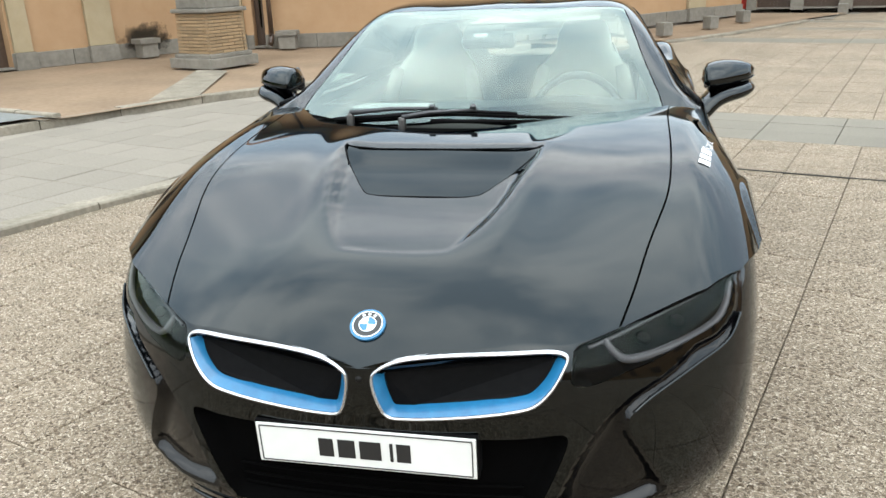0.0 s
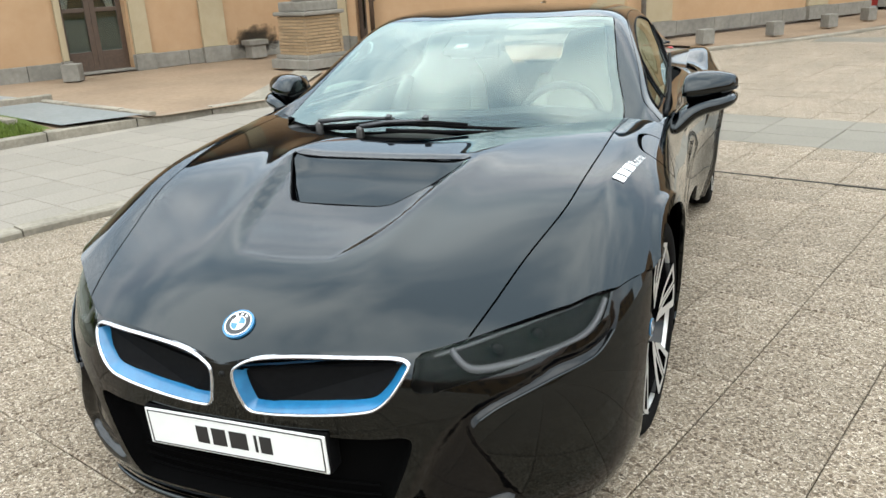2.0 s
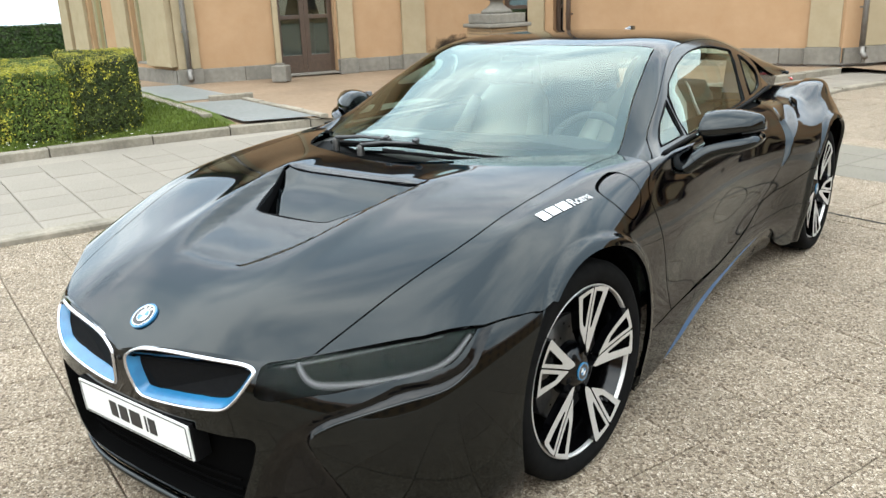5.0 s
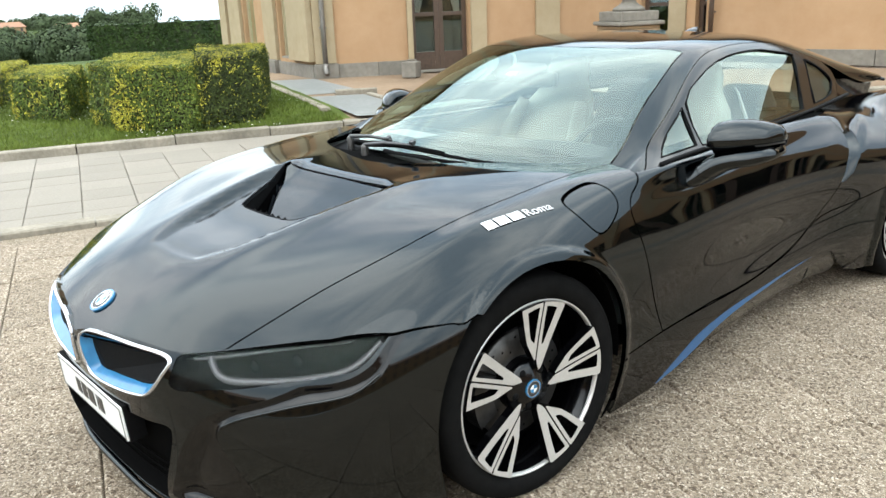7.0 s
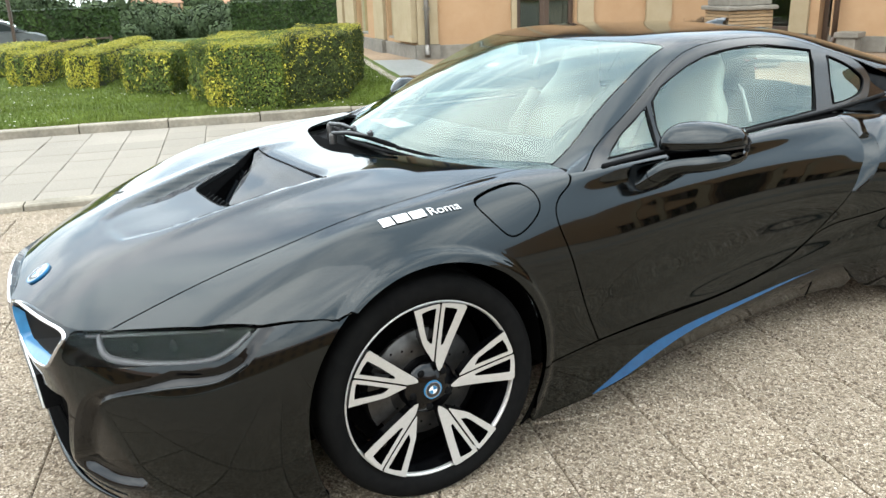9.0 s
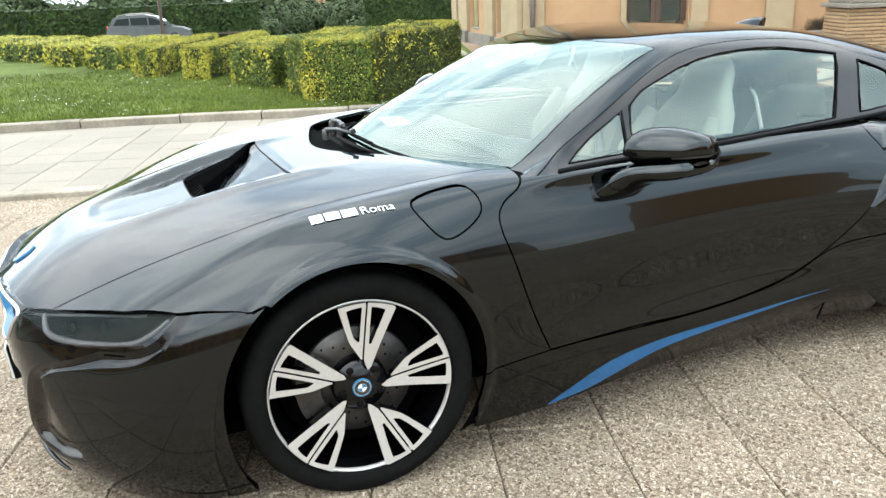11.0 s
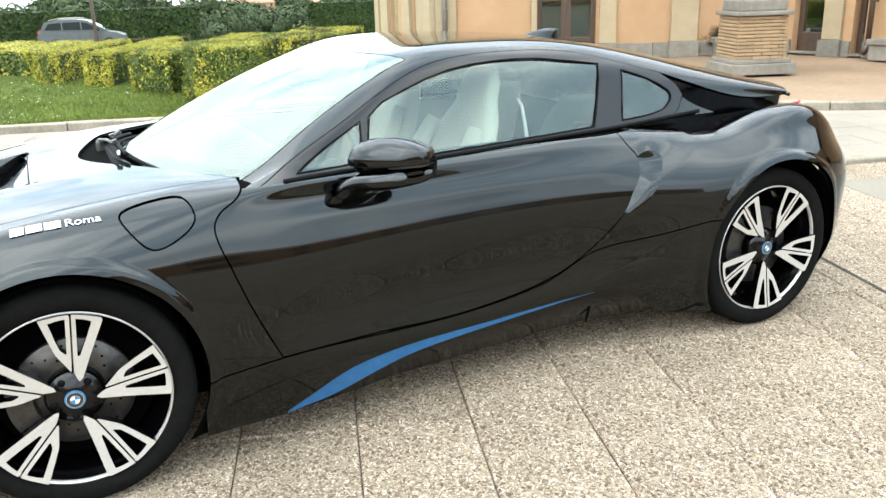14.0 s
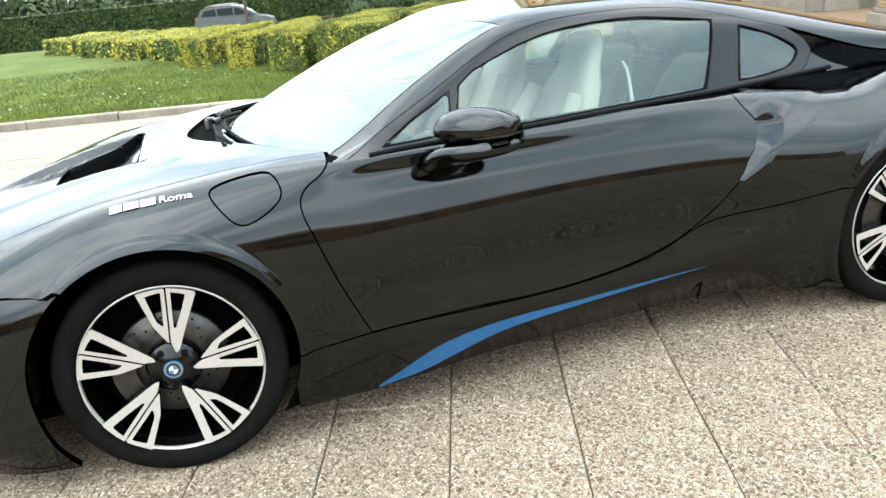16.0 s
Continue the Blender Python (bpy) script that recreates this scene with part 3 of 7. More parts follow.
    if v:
        tagged(obj("young_leaves", v, f, LEAFY, parent), "yellow young leaves, also standing in for lit leaves", kind="stuff")


def hedge(poly, z0, z1, yellow, seed, label, density=1500, size=0.03, green=None):
    h = thing("hedge", label, "hedge", "clipped hedges on the lawn")
    leaf_shell("hedge", poly, z0, z1, yellow, seed, size, density, green, h)
    return h


def block(fl, right, back, depth):
    """Plan of a hedge block: front-left corner, front-right corner, and the way back."""
    b = Vector(back).normalized() * depth
    return [fl, right, (right[0] + b.x, right[1] + b.y), (fl[0] + b.x, fl[1] + b.y)]


BACK = (-0.906, 0.423)
hedge([(-7.90, 1.80), (-7.25, 1.86), (-6.57, 2.54), (-9.30, 3.85), (-10.2, 3.05)], 0.10, 0.84, 0.45, 1, "clipped green hedge block with yellow young leaves, also standing in for lit leaves on the lawn", 5600, 0.0165)
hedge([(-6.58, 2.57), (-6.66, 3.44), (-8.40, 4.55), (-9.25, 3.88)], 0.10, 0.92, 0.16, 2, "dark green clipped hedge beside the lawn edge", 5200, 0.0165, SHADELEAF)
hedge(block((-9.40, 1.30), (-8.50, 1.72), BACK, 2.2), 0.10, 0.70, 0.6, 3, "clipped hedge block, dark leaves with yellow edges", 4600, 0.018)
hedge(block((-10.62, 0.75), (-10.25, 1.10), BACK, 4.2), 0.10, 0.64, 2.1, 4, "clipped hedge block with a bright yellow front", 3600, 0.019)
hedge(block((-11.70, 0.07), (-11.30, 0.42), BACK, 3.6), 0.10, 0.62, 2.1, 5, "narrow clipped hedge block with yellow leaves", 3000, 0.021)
hedge(block((-14.00, -0.63), (-13.20, 0.0), BACK, 3.2), 0.08, 0.56, 1.7, 6, "clipped hedge block among others on the lawn", 1500, 0.03)
hedge(block((-15.50, -1.40), (-14.60, -0.85), BACK, 3.0), 0.06, 0.54, 1.9, 7, "clipped hedge block with yellow patches", 1200, 0.032)
hedge(block((-17.60, -2.30), (-16.50, -1.60), BACK, 2.6), 0.05, 0.52, 0.9, 8, "clipped hedge block further along the lawn", 900, 0.036)
hedge(block((-20.00, -3.40), (-18.70, -2.60), BACK, 2.4), 0.04, 0.50, 1.0, 9, "clipped hedge block at the end of the row", 700, 0.04)
# tall boundary hedges
hedge([(-62, -34), (-53.4, 8.6), (-53.9, 10.4), (-56.2, 10.6), (-65, -33)], -1.9, 0.58, 0.02, 13, "tall dark green boundary hedge beyond the lawn", 110, 0.13, DEEPLEAF)
hedge([(-63.5, 20.9), (-56.0, 33.0), (-58.2, 34.0), (-65.6, 22.2)], -2.2, 0.36, 0.02, 14, "tall clipped boundary hedge beyond the building", 110, 0.13, DEEPLEAF)


# ---------------------------------------------------------------- building
def wall_frame(a, b):
    """Matrix whose x runs along the wall from a to b, y out of it towards the yard, z up."""
    d = Vector((b[0] - a[0], b[1] - a[1], 0))
    x = d.normalized()
    return Matrix(((x.x, x.y, 0, a[0]), (x.y, -x.x, 0, a[1]), (0, 0, 1, 0.12), (0, 0, 0, 1))), d.length


def wall_with_openings(name, a, b, height, openings, label, thickness=0.35):
    """A stucco wall with its openings (x0, x1, z0, z1) cut through; strips are butted end to end."""
    m, length = wall_frame(a, b)
    bm = bmesh.new()
    xs = [0.0]
    for x0, x1, z0, z1 in sorted(openings):
        add_box(bm, (x0 - xs[-1], thickness, height), m @ Matrix.Translation(((x0 + xs[-1]) / 2, -thickness / 2, height / 2)))
        add_box(bm, (x1 - x0, thickness, height - z1), m @ Matrix.Translation(((x0 + x1) / 2, -thickness / 2, (height + z1) / 2)))
        if z0 > 0.02:
            add_box(bm, (x1 - x0, thickness, z0), m @ Matrix.Translation(((x0 + x1) / 2, -thickness / 2, z0 / 2)))
        xs.append(x1)
    add_box(bm, (length - xs[-1], thickness, height), m @ Matrix.Translation(((length + xs[-1]) / 2, -thickness / 2, height / 2)))
    w = part(name, bm, STUCCO)
    tagged(w, label, "wall", kind="structure")
    # plinth stones between the openings
    rng = random.Random(name)
    edges = [0.0] + [e for o in sorted(openings) for e in o[:2] if o[2] < 0.3] + [length]
    for x0, x1 in zip(edges[::2], edges[1::2]):
        x = x0
        while x < x1 - 0.05:
            w1 = min(rng.uniform(0.9, 1.3), x1 - x)
            part("plinth_stone", box((w1 - 0.008, 0.05, 0.26), m @ Matrix.Translation((x + w1 / 2, 0.026, 0.11)), 0.008), PLINTH, w)
            x += w1
    return w, m, length


def pilaster(m, x, width, height, wall):
    bm = box((width, 0.07, height - 0.26), m @ Matrix.Translation((x, 0.036, 0.26 + (height - 0.26) / 2)), 0.006)
    part("pilaster", bm, PILASTER, wall, "flat cream pilaster")
    part("pilaster_foot", box((width + 0.06, 0.13, 0.28), m @ Matrix.Translation((x, 0.068, 0.115)), 0.01), PLINTH, wall, "grey stone foot of a pilaster")


def downpipe(m, x, height, label="grey metal downpipe on the wall", metal=None):
    metal = metal or METAL_GREY
    p = thing("downpipe", label, "pipe")
    v, f = tube([m @ Vector((x, 0.16, z)) for z in (0.22, 1.0, 2.0, height)] , 0.045, 12)
    obj("pipe", v, f, metal, p, smooth=True)
    v, f = tube([m @ Vector((x, 0.16, 0.26)), m @ Vector((x, 0.18, 0.16)), m @ Vector((x, 0.27, 0.08))], 0.05, 12)
    obj("outlet", v, f, metal, p, smooth=True)
    for z in (0.9, 2.2):
        part("bracket", box((0.13, 0.06, 0.03), m @ Matrix.Translation((x, 0.12, z)), 0.004), metal, p)
    return p


def door_set(m, x0, x1, height, name, curtains=True, panes=2):
    """A dark timber glazed door pair set back in its opening."""
    d = tagged(new(name), "dark timber glazed door with white curtains tied back" if curtains else "dark timber double door", "door", kind="structure")
    w = x1 - x0
    y = -0.20
    for k in range(panes):
        a, b = x0 + w * k / panes, x0 + w * (k + 1) / panes
        for cx in (a + 0.045, b - 0.045):
            part("stile", box((0.088, 0.05, height), m @ Matrix.Translation((cx, y, height / 2)), 0.006), DARKWOOD, d)
        for z, hh in ((0.18, 0.36), (1.05, 0.07), (height - 0.05, 0.10)):
            part("rail", box((b - a - 0.178, 0.046, hh), m @ Matrix.Translation(((a + b) / 2, y, z)), 0.005), DARKWOOD, d)
        g = part("pane", box((b - a - 0.18, 0.008, height - 0.46), m @ Matrix.Translation(((a + b) / 2, y - 0.01, 0.36 + (height - 0.46) / 2))), WGLASS, d)
        g.visible_shadow = False
        if curtains:
            vs, fs = [], []
            n, rows = 24, 16
            left = k % 2 == 0
            for j in range(rows + 1):
                h = height - 0.1 - 1.15 * j / rows
                # gathered towards the outer jamb near the bottom
                g0 = 1.0 - 0.72 * (j / rows) ** 1.4
                for i in range(n + 1):
                    u = i / n
                    xx = a + 0.1 + (b - a - 0.2) * u * g0 if left else b - 0.1 - (b - a - 0.2) * u * g0
                    vs.append(m @ Vector((xx, y - 0.10 + 0.03 * math.sin(u * 38), h)))
            for j in range(rows):
                for i in range(n):
                    q = j * (n + 1) + i
                    fs.append((q, q + 1, q + n + 2, q + n + 1))
            obj("curtain", vs, fs, CLOTH, d, "gathered white curtain", smooth=True)
    part("threshold", box((w, 0.4, 0.03), m @ Matrix.Translation(((x0 + x1) / 2, -0.12, 0.017)), 0.004), PLINTH, d)
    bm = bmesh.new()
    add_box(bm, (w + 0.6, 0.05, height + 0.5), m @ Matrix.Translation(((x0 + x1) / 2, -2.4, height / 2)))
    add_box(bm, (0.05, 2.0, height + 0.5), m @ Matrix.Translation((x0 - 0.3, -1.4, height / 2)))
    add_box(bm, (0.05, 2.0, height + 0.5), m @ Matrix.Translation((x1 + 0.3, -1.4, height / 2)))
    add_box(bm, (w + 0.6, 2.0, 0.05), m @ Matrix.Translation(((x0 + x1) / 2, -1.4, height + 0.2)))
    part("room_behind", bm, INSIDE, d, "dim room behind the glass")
    return d


def stone_block(x, y, sx, sy, sz, turn, label="rough grey stone guard block on the terrace"):
    b = thing("stone_block", label, "stone block", "stone guard blocks")
    b.matrix_world = pose(x, y, 0.118, 0, 0, turn)
    bm = box((sx, sy, sz), Matrix.Translation((0, 0, sz / 2)), 0.015)
    part("block", bm, PLINTH, b)
    return b


H = 5.2
side_wall, ms, ls = wall_with_openings("wall_side", WALL[0], WALL[1], H, [(1.66, 2.40, 0.3, 2.9), (3.84, 4.40, 0.3, 2.9)], "cream and orange side wall with tall windows")
front_wall, mf, lf = wall_with_openings("wall_front", WALL[1], WALL[2], H, [(1.85, 2.93, 0.02, 2.3)], "orange stucco wall on a grey stone plinth")
back_wall, mb, lb = wall_with_openings("wall_back", WALL[2], WALL[3], H, [(0.12, 0.70, 0.02, 2.6), (1.24, 1.46, 0.02, 2.6)], "orange stucco wall behind the pedestal")
far_wall, mr, lr = wall_with_openings("wall_far", WALL[3], WALL[4], H, [], "orange stucco wall along the yard")
for x, w in ((0.28, 0.5), (1.15, 0.8), (3.42, 0.66)):
    pilaster(ms, x, w, H, side_wall)
part("corner_pier", box((1.04, 0.12, H - 0.3), ms @ Matrix.Translation((ls - 0.52, 0.062, 0.3 + (H - 0.3) / 2)), 0.008), PILASTER, side_wall, "cream corner pier")
pilaster(mf, 0.19, 0.38, H, front_wall)
pilaster(mf, 1.79, 0.10, H, front_wall)
pilaster(mf, 3.12, 0.30, H, front_wall)
pilaster(mf, 4.50, 0.48, H, front_wall)
pilaster(mb, 0.90, 0.34, H, back_wall)
pilaster(mb, lb - 0.3, 0.5, H, back_wall)
pilaster(mr, 0.75, 0.7, H, far_wall)
pilaster(mr, 5.6, 0.7, H, far_wall)
downpipe(mf, 0.17, H)
downpipe(mb, 1.62, H, "dark brown downpipe on the wall", DARKWOOD)
downpipe(mr, 0.25, H)
door_set(mf, 1.85, 2.93, 2.3, "door_1")
door_set(mb, 0.12, 0.70, 2.6, "door_2", False, 1)
door_set(mb, 1.24, 1.46, 2.6, "door_8", False, 1)
for k, (x0, x1) in enumerate(((1.66, 2.40), (3.84, 4.40))):
    wdw = tagged(new("window_%d" % (k + 1)), "tall window with pale frame in the side wall", "window", kind="structure")
    for cx in (x0 + 0.03, x1 - 0.03):
        part("frame", box((0.06, 0.07, 2.6), ms @ Matrix.Translation((cx, -0.12, 1.6)), 0.005), PILASTER, wdw)
    part("pane", box((x1 - x0 - 0.12, 0.01, 2.6), ms @ Matrix.Translation(((x0 + x1) / 2, -0.12, 1.6))), WGLASS, wdw)
    part("sill", box((x1 - x0 - 0.01, 0.30, 0.04), ms @ Matrix.Translation(((x0 + x1) / 2, -0.16, 0.322)), 0.008), PLINTH, wdw)
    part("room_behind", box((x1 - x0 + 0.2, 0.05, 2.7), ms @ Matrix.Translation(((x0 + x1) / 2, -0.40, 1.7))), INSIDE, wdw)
# roof
rv = [(-15.2, 7.3, H + 0.1), (-10.3, 6.0, H + 0.1), (-7.0, 11.8, H + 0.1), (-0.8, 12.7, H + 0.1), (4.4, 19.4, H + 0.1), (0, 24, H + 2.4), (-12, 16, H + 2.4), (-17, 13, H + 2.4)]
tagged(obj("roof", rv, [(0, 1, 2, 6, 7), (2, 3, 5, 6), (3, 4, 5)], ROOFTILE), "low terracotta roof over the building", "roof", kind="structure")
tagged(obj("eaves", [(x, y, z - 0.12) for x, y, z in rv[:5]] + [(-14.6, 8.3, H), (-10.8, 7.2, H), (-7.8, 12.8, H), (-1.4, 13.7, H), (3.2, 19.6, H)], [(k, k + 1, k + 6, k + 5) for k in range(4)], PILASTER), "pale boarded eaves under the roof", "eaves", kind="structure")

# guard blocks before the walls
stone_block(-9.12, 7.85, 0.27, 0.27, 0.27, 28)
for x, y in ((0.22, 12.75), (1.35, 14.2), (2.35, 15.75), (3.2, 17.4)):
    stone_block(x, y, 0.24, 0.22, 0.25, 42).location.z = 0.06


def bench(x, y, turn, label):
    b = thing("stone_bench", label, "bench")
    b.matrix_world = pose(x, y, 0.118, 0, 0, turn)
    part("seat", box((0.40, 0.32, 0.09), pose(0, 0, 0.285), 0.012), PLINTH, b)
    part("support", box((0.31, 0.26, 0.24), pose(0, 0, 0.12), 0.012), PLINTH, b)


bench(-7.80, 11.10, 62, "small grey stone bench before the sooted wall")
bench(-5.58, 12.30, 10, "small grey stone bench before the wall")


def pedestal(x, y, turn):
    """Brick pedestal with stone base, cap and a turned finial."""
    p = thing("pedestal", "yellow brick pedestal with grey stone base, cap and urn", "pedestal")
    p.matrix_world = pose(x, y, 0.118, 0, 0, turn)
    part("base", box((0.96, 0.96, 0.15), pose(0, 0, 0.075), 0.012), PLINTH, p, "grey stone base")
    part("base_step", box((0.84, 0.84, 0.06), pose(0, 0, 0.182), 0.012), PLINTH, p, "grey stone step")
    part("core", box((0.66, 0.66, 0.60), pose(0, 0, 0.51)), JOINT, p)
    rng = random.Random(3)
    courses, hb = 12, 0.05
    shared = {}
    for c in range(courses):
        z = 0.214 + hb * (c + 0.5)
        w = 0.74 - 0.03 * c / courses
        for s in range(4):
            cuts = [-w / 2, -w / 6, w / 6, w / 2] if (c + s) % 2 else [-w / 2, -w / 3, 0, w / 3, w / 2]
            for a, b in zip(cuts, cuts[1:]):
                b2 = b - (0.06 if b == cuts[-1] else 0)
                key = round(b2 - a, 2)
                if key not in shared:
                    vs, fs = slab_mesh("brick", b2 - a - 0.007, hb - 0.009, 0.06, 0.004)
                    shared[key] = mesh_of("brick", vs, fs)
                    shared[key].materials.append(BRICK)
                ob = new("brick", shared[key])
                ob.parent = p
                ob.matrix_basis = pose(0, 0, 0, 0, 0, 90 * s) @ Matrix.Translation((a, -w / 2 - rng.uniform(0, 0.004), z - hb / 2)) @ pose(0, 0, 0, 90, 0, 0)
    part("cap", box((0.82, 0.82, 0.06), pose(0, 0, 0.846), 0.018), PLINTH, p, "grey stone cap")
    part("cap_block", box((0.68, 0.68, 0.15), pose(0, 0, 0.952), 0.02), PLINTH, p, "grey stone block")
    v, f = lathe([(0.0, 1.028), (0.25, 1.028), (0.26, 1.06), (0.22, 1.09), (0.18, 1.11), (0.12, 1.16), (0.10, 1.20), (0.11, 1.23), (0.18, 1.25), (0.19, 1.30), (0.14, 1.33), (0.20, 1.42), (0.28, 1.58), (0.30, 1.76), (0.25, 1.9), (0.0, 1.92)], 28)
    obj("urn", v, f, PLINTH, p, "turned stone urn", smooth=True)


pedestal(-5.72, 9.58, -22)


# soot on the wall behind the small bench
def soot(m, x0, x1, z0, z1):
    mat = material("wall_soot", (0.020, 0.016, 0.012), 0.95, spec=0.02, grain=(9, (0.05, 0.038, 0.026), 0.3, 0.7))
    n, l = mat.node_tree.nodes, mat.node_tree.links
    t = n.new("ShaderNodeTexCoord")
    c = n.new("ShaderNodeMapping")
    c.inputs["Location"].default_value, c.inputs["Scale"].default_value = (-1, 0, -1), (2, 0, 2)
    l.new(t.outputs["Generated"], c.inputs["Vector"])
    ln = n.new("ShaderNodeVectorMath")
    ln.operation = "LENGTH"
    l.new(c.outputs["Vector"], ln.inputs[0])
    x = n.new("ShaderNodeTexNoise")
    x.inputs["Scale"].default_value, x.inputs["Detail"].default_value = 6, 4
    l.new(t.outputs["Object"], x.inputs["Vector"])
    ad = n.new("ShaderNodeMath")
    ad.operation = "MULTIPLY_ADD"
    ad.inputs[1].default_value = 1.1
    l.new(x.outputs["Fac"], ad.inputs[0])
    l.new(ln.outputs["Value"], ad.inputs[2])
    mr = n.new("ShaderNodeMapRange")
    mr.inputs["From Min"].default_value, mr.inputs["From Max"].default_value = 0.85, 1.45
    mr.inputs["To Min"].default_value, mr.inputs["To Max"].default_value = 0.9, 0.0
    l.new(ad.outputs[0], mr.inputs["Value"])
    l.new(mr.outputs["Result"], n["Principled BSDF"].inputs["Alpha"])
    ob = part("soot_stain", box((x1 - x0, 0.004, z1 - z0)), mat, front_wall, "dark soot stain on the wall")
    ob.matrix_basis = m @ Matrix.Translation(((x0 + x1) / 2, 0.056, (z0 + z1) / 2))


soot(mf, 4.75, 5.95, 0.02, 0.60)
tagged(obj("terrace_strip", [(-5.70, 8.95, 0.124), (-4.86, 6.15, 0.096), (-4.42, 6.55, 0.092), (-5.15, 8.85, 0.118)], [(0, 1, 2, 3)], KERB), "pale worn strip of paving across the terrace", "pavement", kind="structure")
# slate-grey panels set in the terrace by the lawn's end, stone edgings
for pts in ([(-5.80, 4.22), (-5.30, 4.92), (-7.66, 5.70), (-8.12, 5.05)], [(-8.40, 5.16), (-8.02, 5.98), (-10.55, 6.72), (-11.1, 6.05)]):
    tagged(obj("slate_panel", [(x, y, 0.124) for x, y in pts], [(0, 1, 2, 3)], GRATE), "flat slate-grey panel set in the terrace", "pavement", kind="structure")
strip("kerb_lawn_end", LAWN_EDGE[::-1], -0.06, 0.06, 0.0, 0.17, KERB, "narrow stone edging at the end of the lawn", 0.8)
strip("kerb_slate", [(-7.72, 6.0), (-8.28, 5.12)], -0.06, 0.06, 0.1, 0.19, KERB, "stone edging between two slate panels", 0.6)
strip("kerb_slate_front", [(-5.2, 5.0), (-7.66, 5.80)][::-1], -0.05, 0.05, 0.1, 0.14, KERB, "narrow stone edging of a slate panel", 0.6)


# building at the far end of the yard with dark shopfronts and a red door
END_DOORS = [(0.2, 0.62)] + [(0.85 + 1.15 * k, 1.70 + 1.15 * k) for k in range(12)]


def far_building():
    a, b = (3.2, 21.5), (20.0, 17.5)
    w, m, length = wall_with_openings("wall_end", a, b, 5.5, [(x0, x1, 0.02, 2.5) for x0, x1 in END_DOORS], "orange end wall with a row of dark openings")
    for k, (x0, x1) in enumerate(END_DOORS):
        if k == 0:
            part("red_door", box((x1 - x0, 0.08, 2.5), m @ Matrix.Translation(((x0 + x1) / 2, -0.15, 1.25)), 0.01), REDDOOR, w, "plain red door")
        else:
            door_set(m, x0, x1, 2.5, "door_%d" % (k + 2), False, 2)
    for (_, x0), (x1, _) in zip(END_DOORS, END_DOORS[1:]):
        pilaster(m, (x0 + x1) / 2, x1 - x0 - 0.04, 5.5, w)
    for k in range(4):
        q = m @ Vector((2.95 + 2.2 * k, 0.5, 0))
        stone_block(q.x, q.y, 0.24, 0.22, 0.25, -13).location.z = 0.0


far_building()


# plain buildings, out of view, that close the yard on the side away from the terrace
def plain_house(name, x, y, sx, sy, h, turn, label):
    hs = thing(name, label, "house")
    hs.matrix_world = pose(x, y, -0.05, 0, 0, turn)
    part("wall", box((sx, sy, h), pose(0, 0, h / 2)), STUCCO, hs)
    e = 0.5
    vs = [(-sx / 2 - e, -sy / 2 - e, h), (sx / 2 + e, -sy / 2 - e, h), (sx / 2 + e, sy / 2 + e, h), (-sx / 2 - e, sy / 2 + e, h), (-sx / 2 + sy / 2, 0, h + sy * 0.22), (sx / 2 - sy / 2, 0, h + sy * 0.22)]
    obj("roof", vs, [(0, 1, 5, 4), (2, 3, 4, 5), (1, 2, 5), (3, 0, 4), (3, 2, 1, 0)], ROOFTILE, hs)
    n = int(sx // 3)
    for k in range(n):
        for s in (-1, 1):
            for z in (1.6, 4.4):
                if z + 0.8 < h:
                    part("window", box((1.0, 0.12, 1.5), pose(-sx / 2 + (k + 0.5) * sx / n, s * sy / 2, z), 0.02), INSIDE, hs)
    return hs


# this one is added to keep bright sky out of the fender's reflections
plain_house("sky_blocker_house", 15.0, -36.0, 66, 9, 5.6, 4, "unseen long plain orange house, added to block bright sky in the car's reflections")
plain_house("yard_house", 34.0, -2.0, 48, 9, 5.6, 78, "long plain orange house across the yard")


# ---------------------------------------------------------------- distance
def hill(name, cx, cy, rx, ry, h, seed, label):
    vs, fs = [], []
    n, rings = 72, 14
    for j in range(rings + 1):
        r = j / rings
        for k in range(n):
            a = 2 * math.pi * k / n
            x, y = cx + rx * r * math.cos(a), cy + ry * r * math.sin(a)
            z = h * (1 - r**2) ** 2 * (1 + 0.35 * noise.noise((x * 0.012, y * 0.012, seed)) + 0.1 * noise.noise((x * 0.05, y * 0.05, seed)))
            vs.append((x, y, z - 0.4 - (2 if j == rings else 0)))
    for j in range(rings):
        for k in range(n):
            fs.append((j * n + k, j * n + (k + 1) % n, (j + 1) * n + (k + 1) % n, (j + 1) * n + k)[::-1])
    return tagged(obj(name, vs, fs, FIELD, smooth=True), label, "hill", kind="structure")


def fall(d):
    """The land beyond the yard drops away."""
    return -0.06 - 10.0 * min(1.0, max(0.0, (d - 24) / 130)) ** 1.2 - 0.018 * max(0, d - 154)


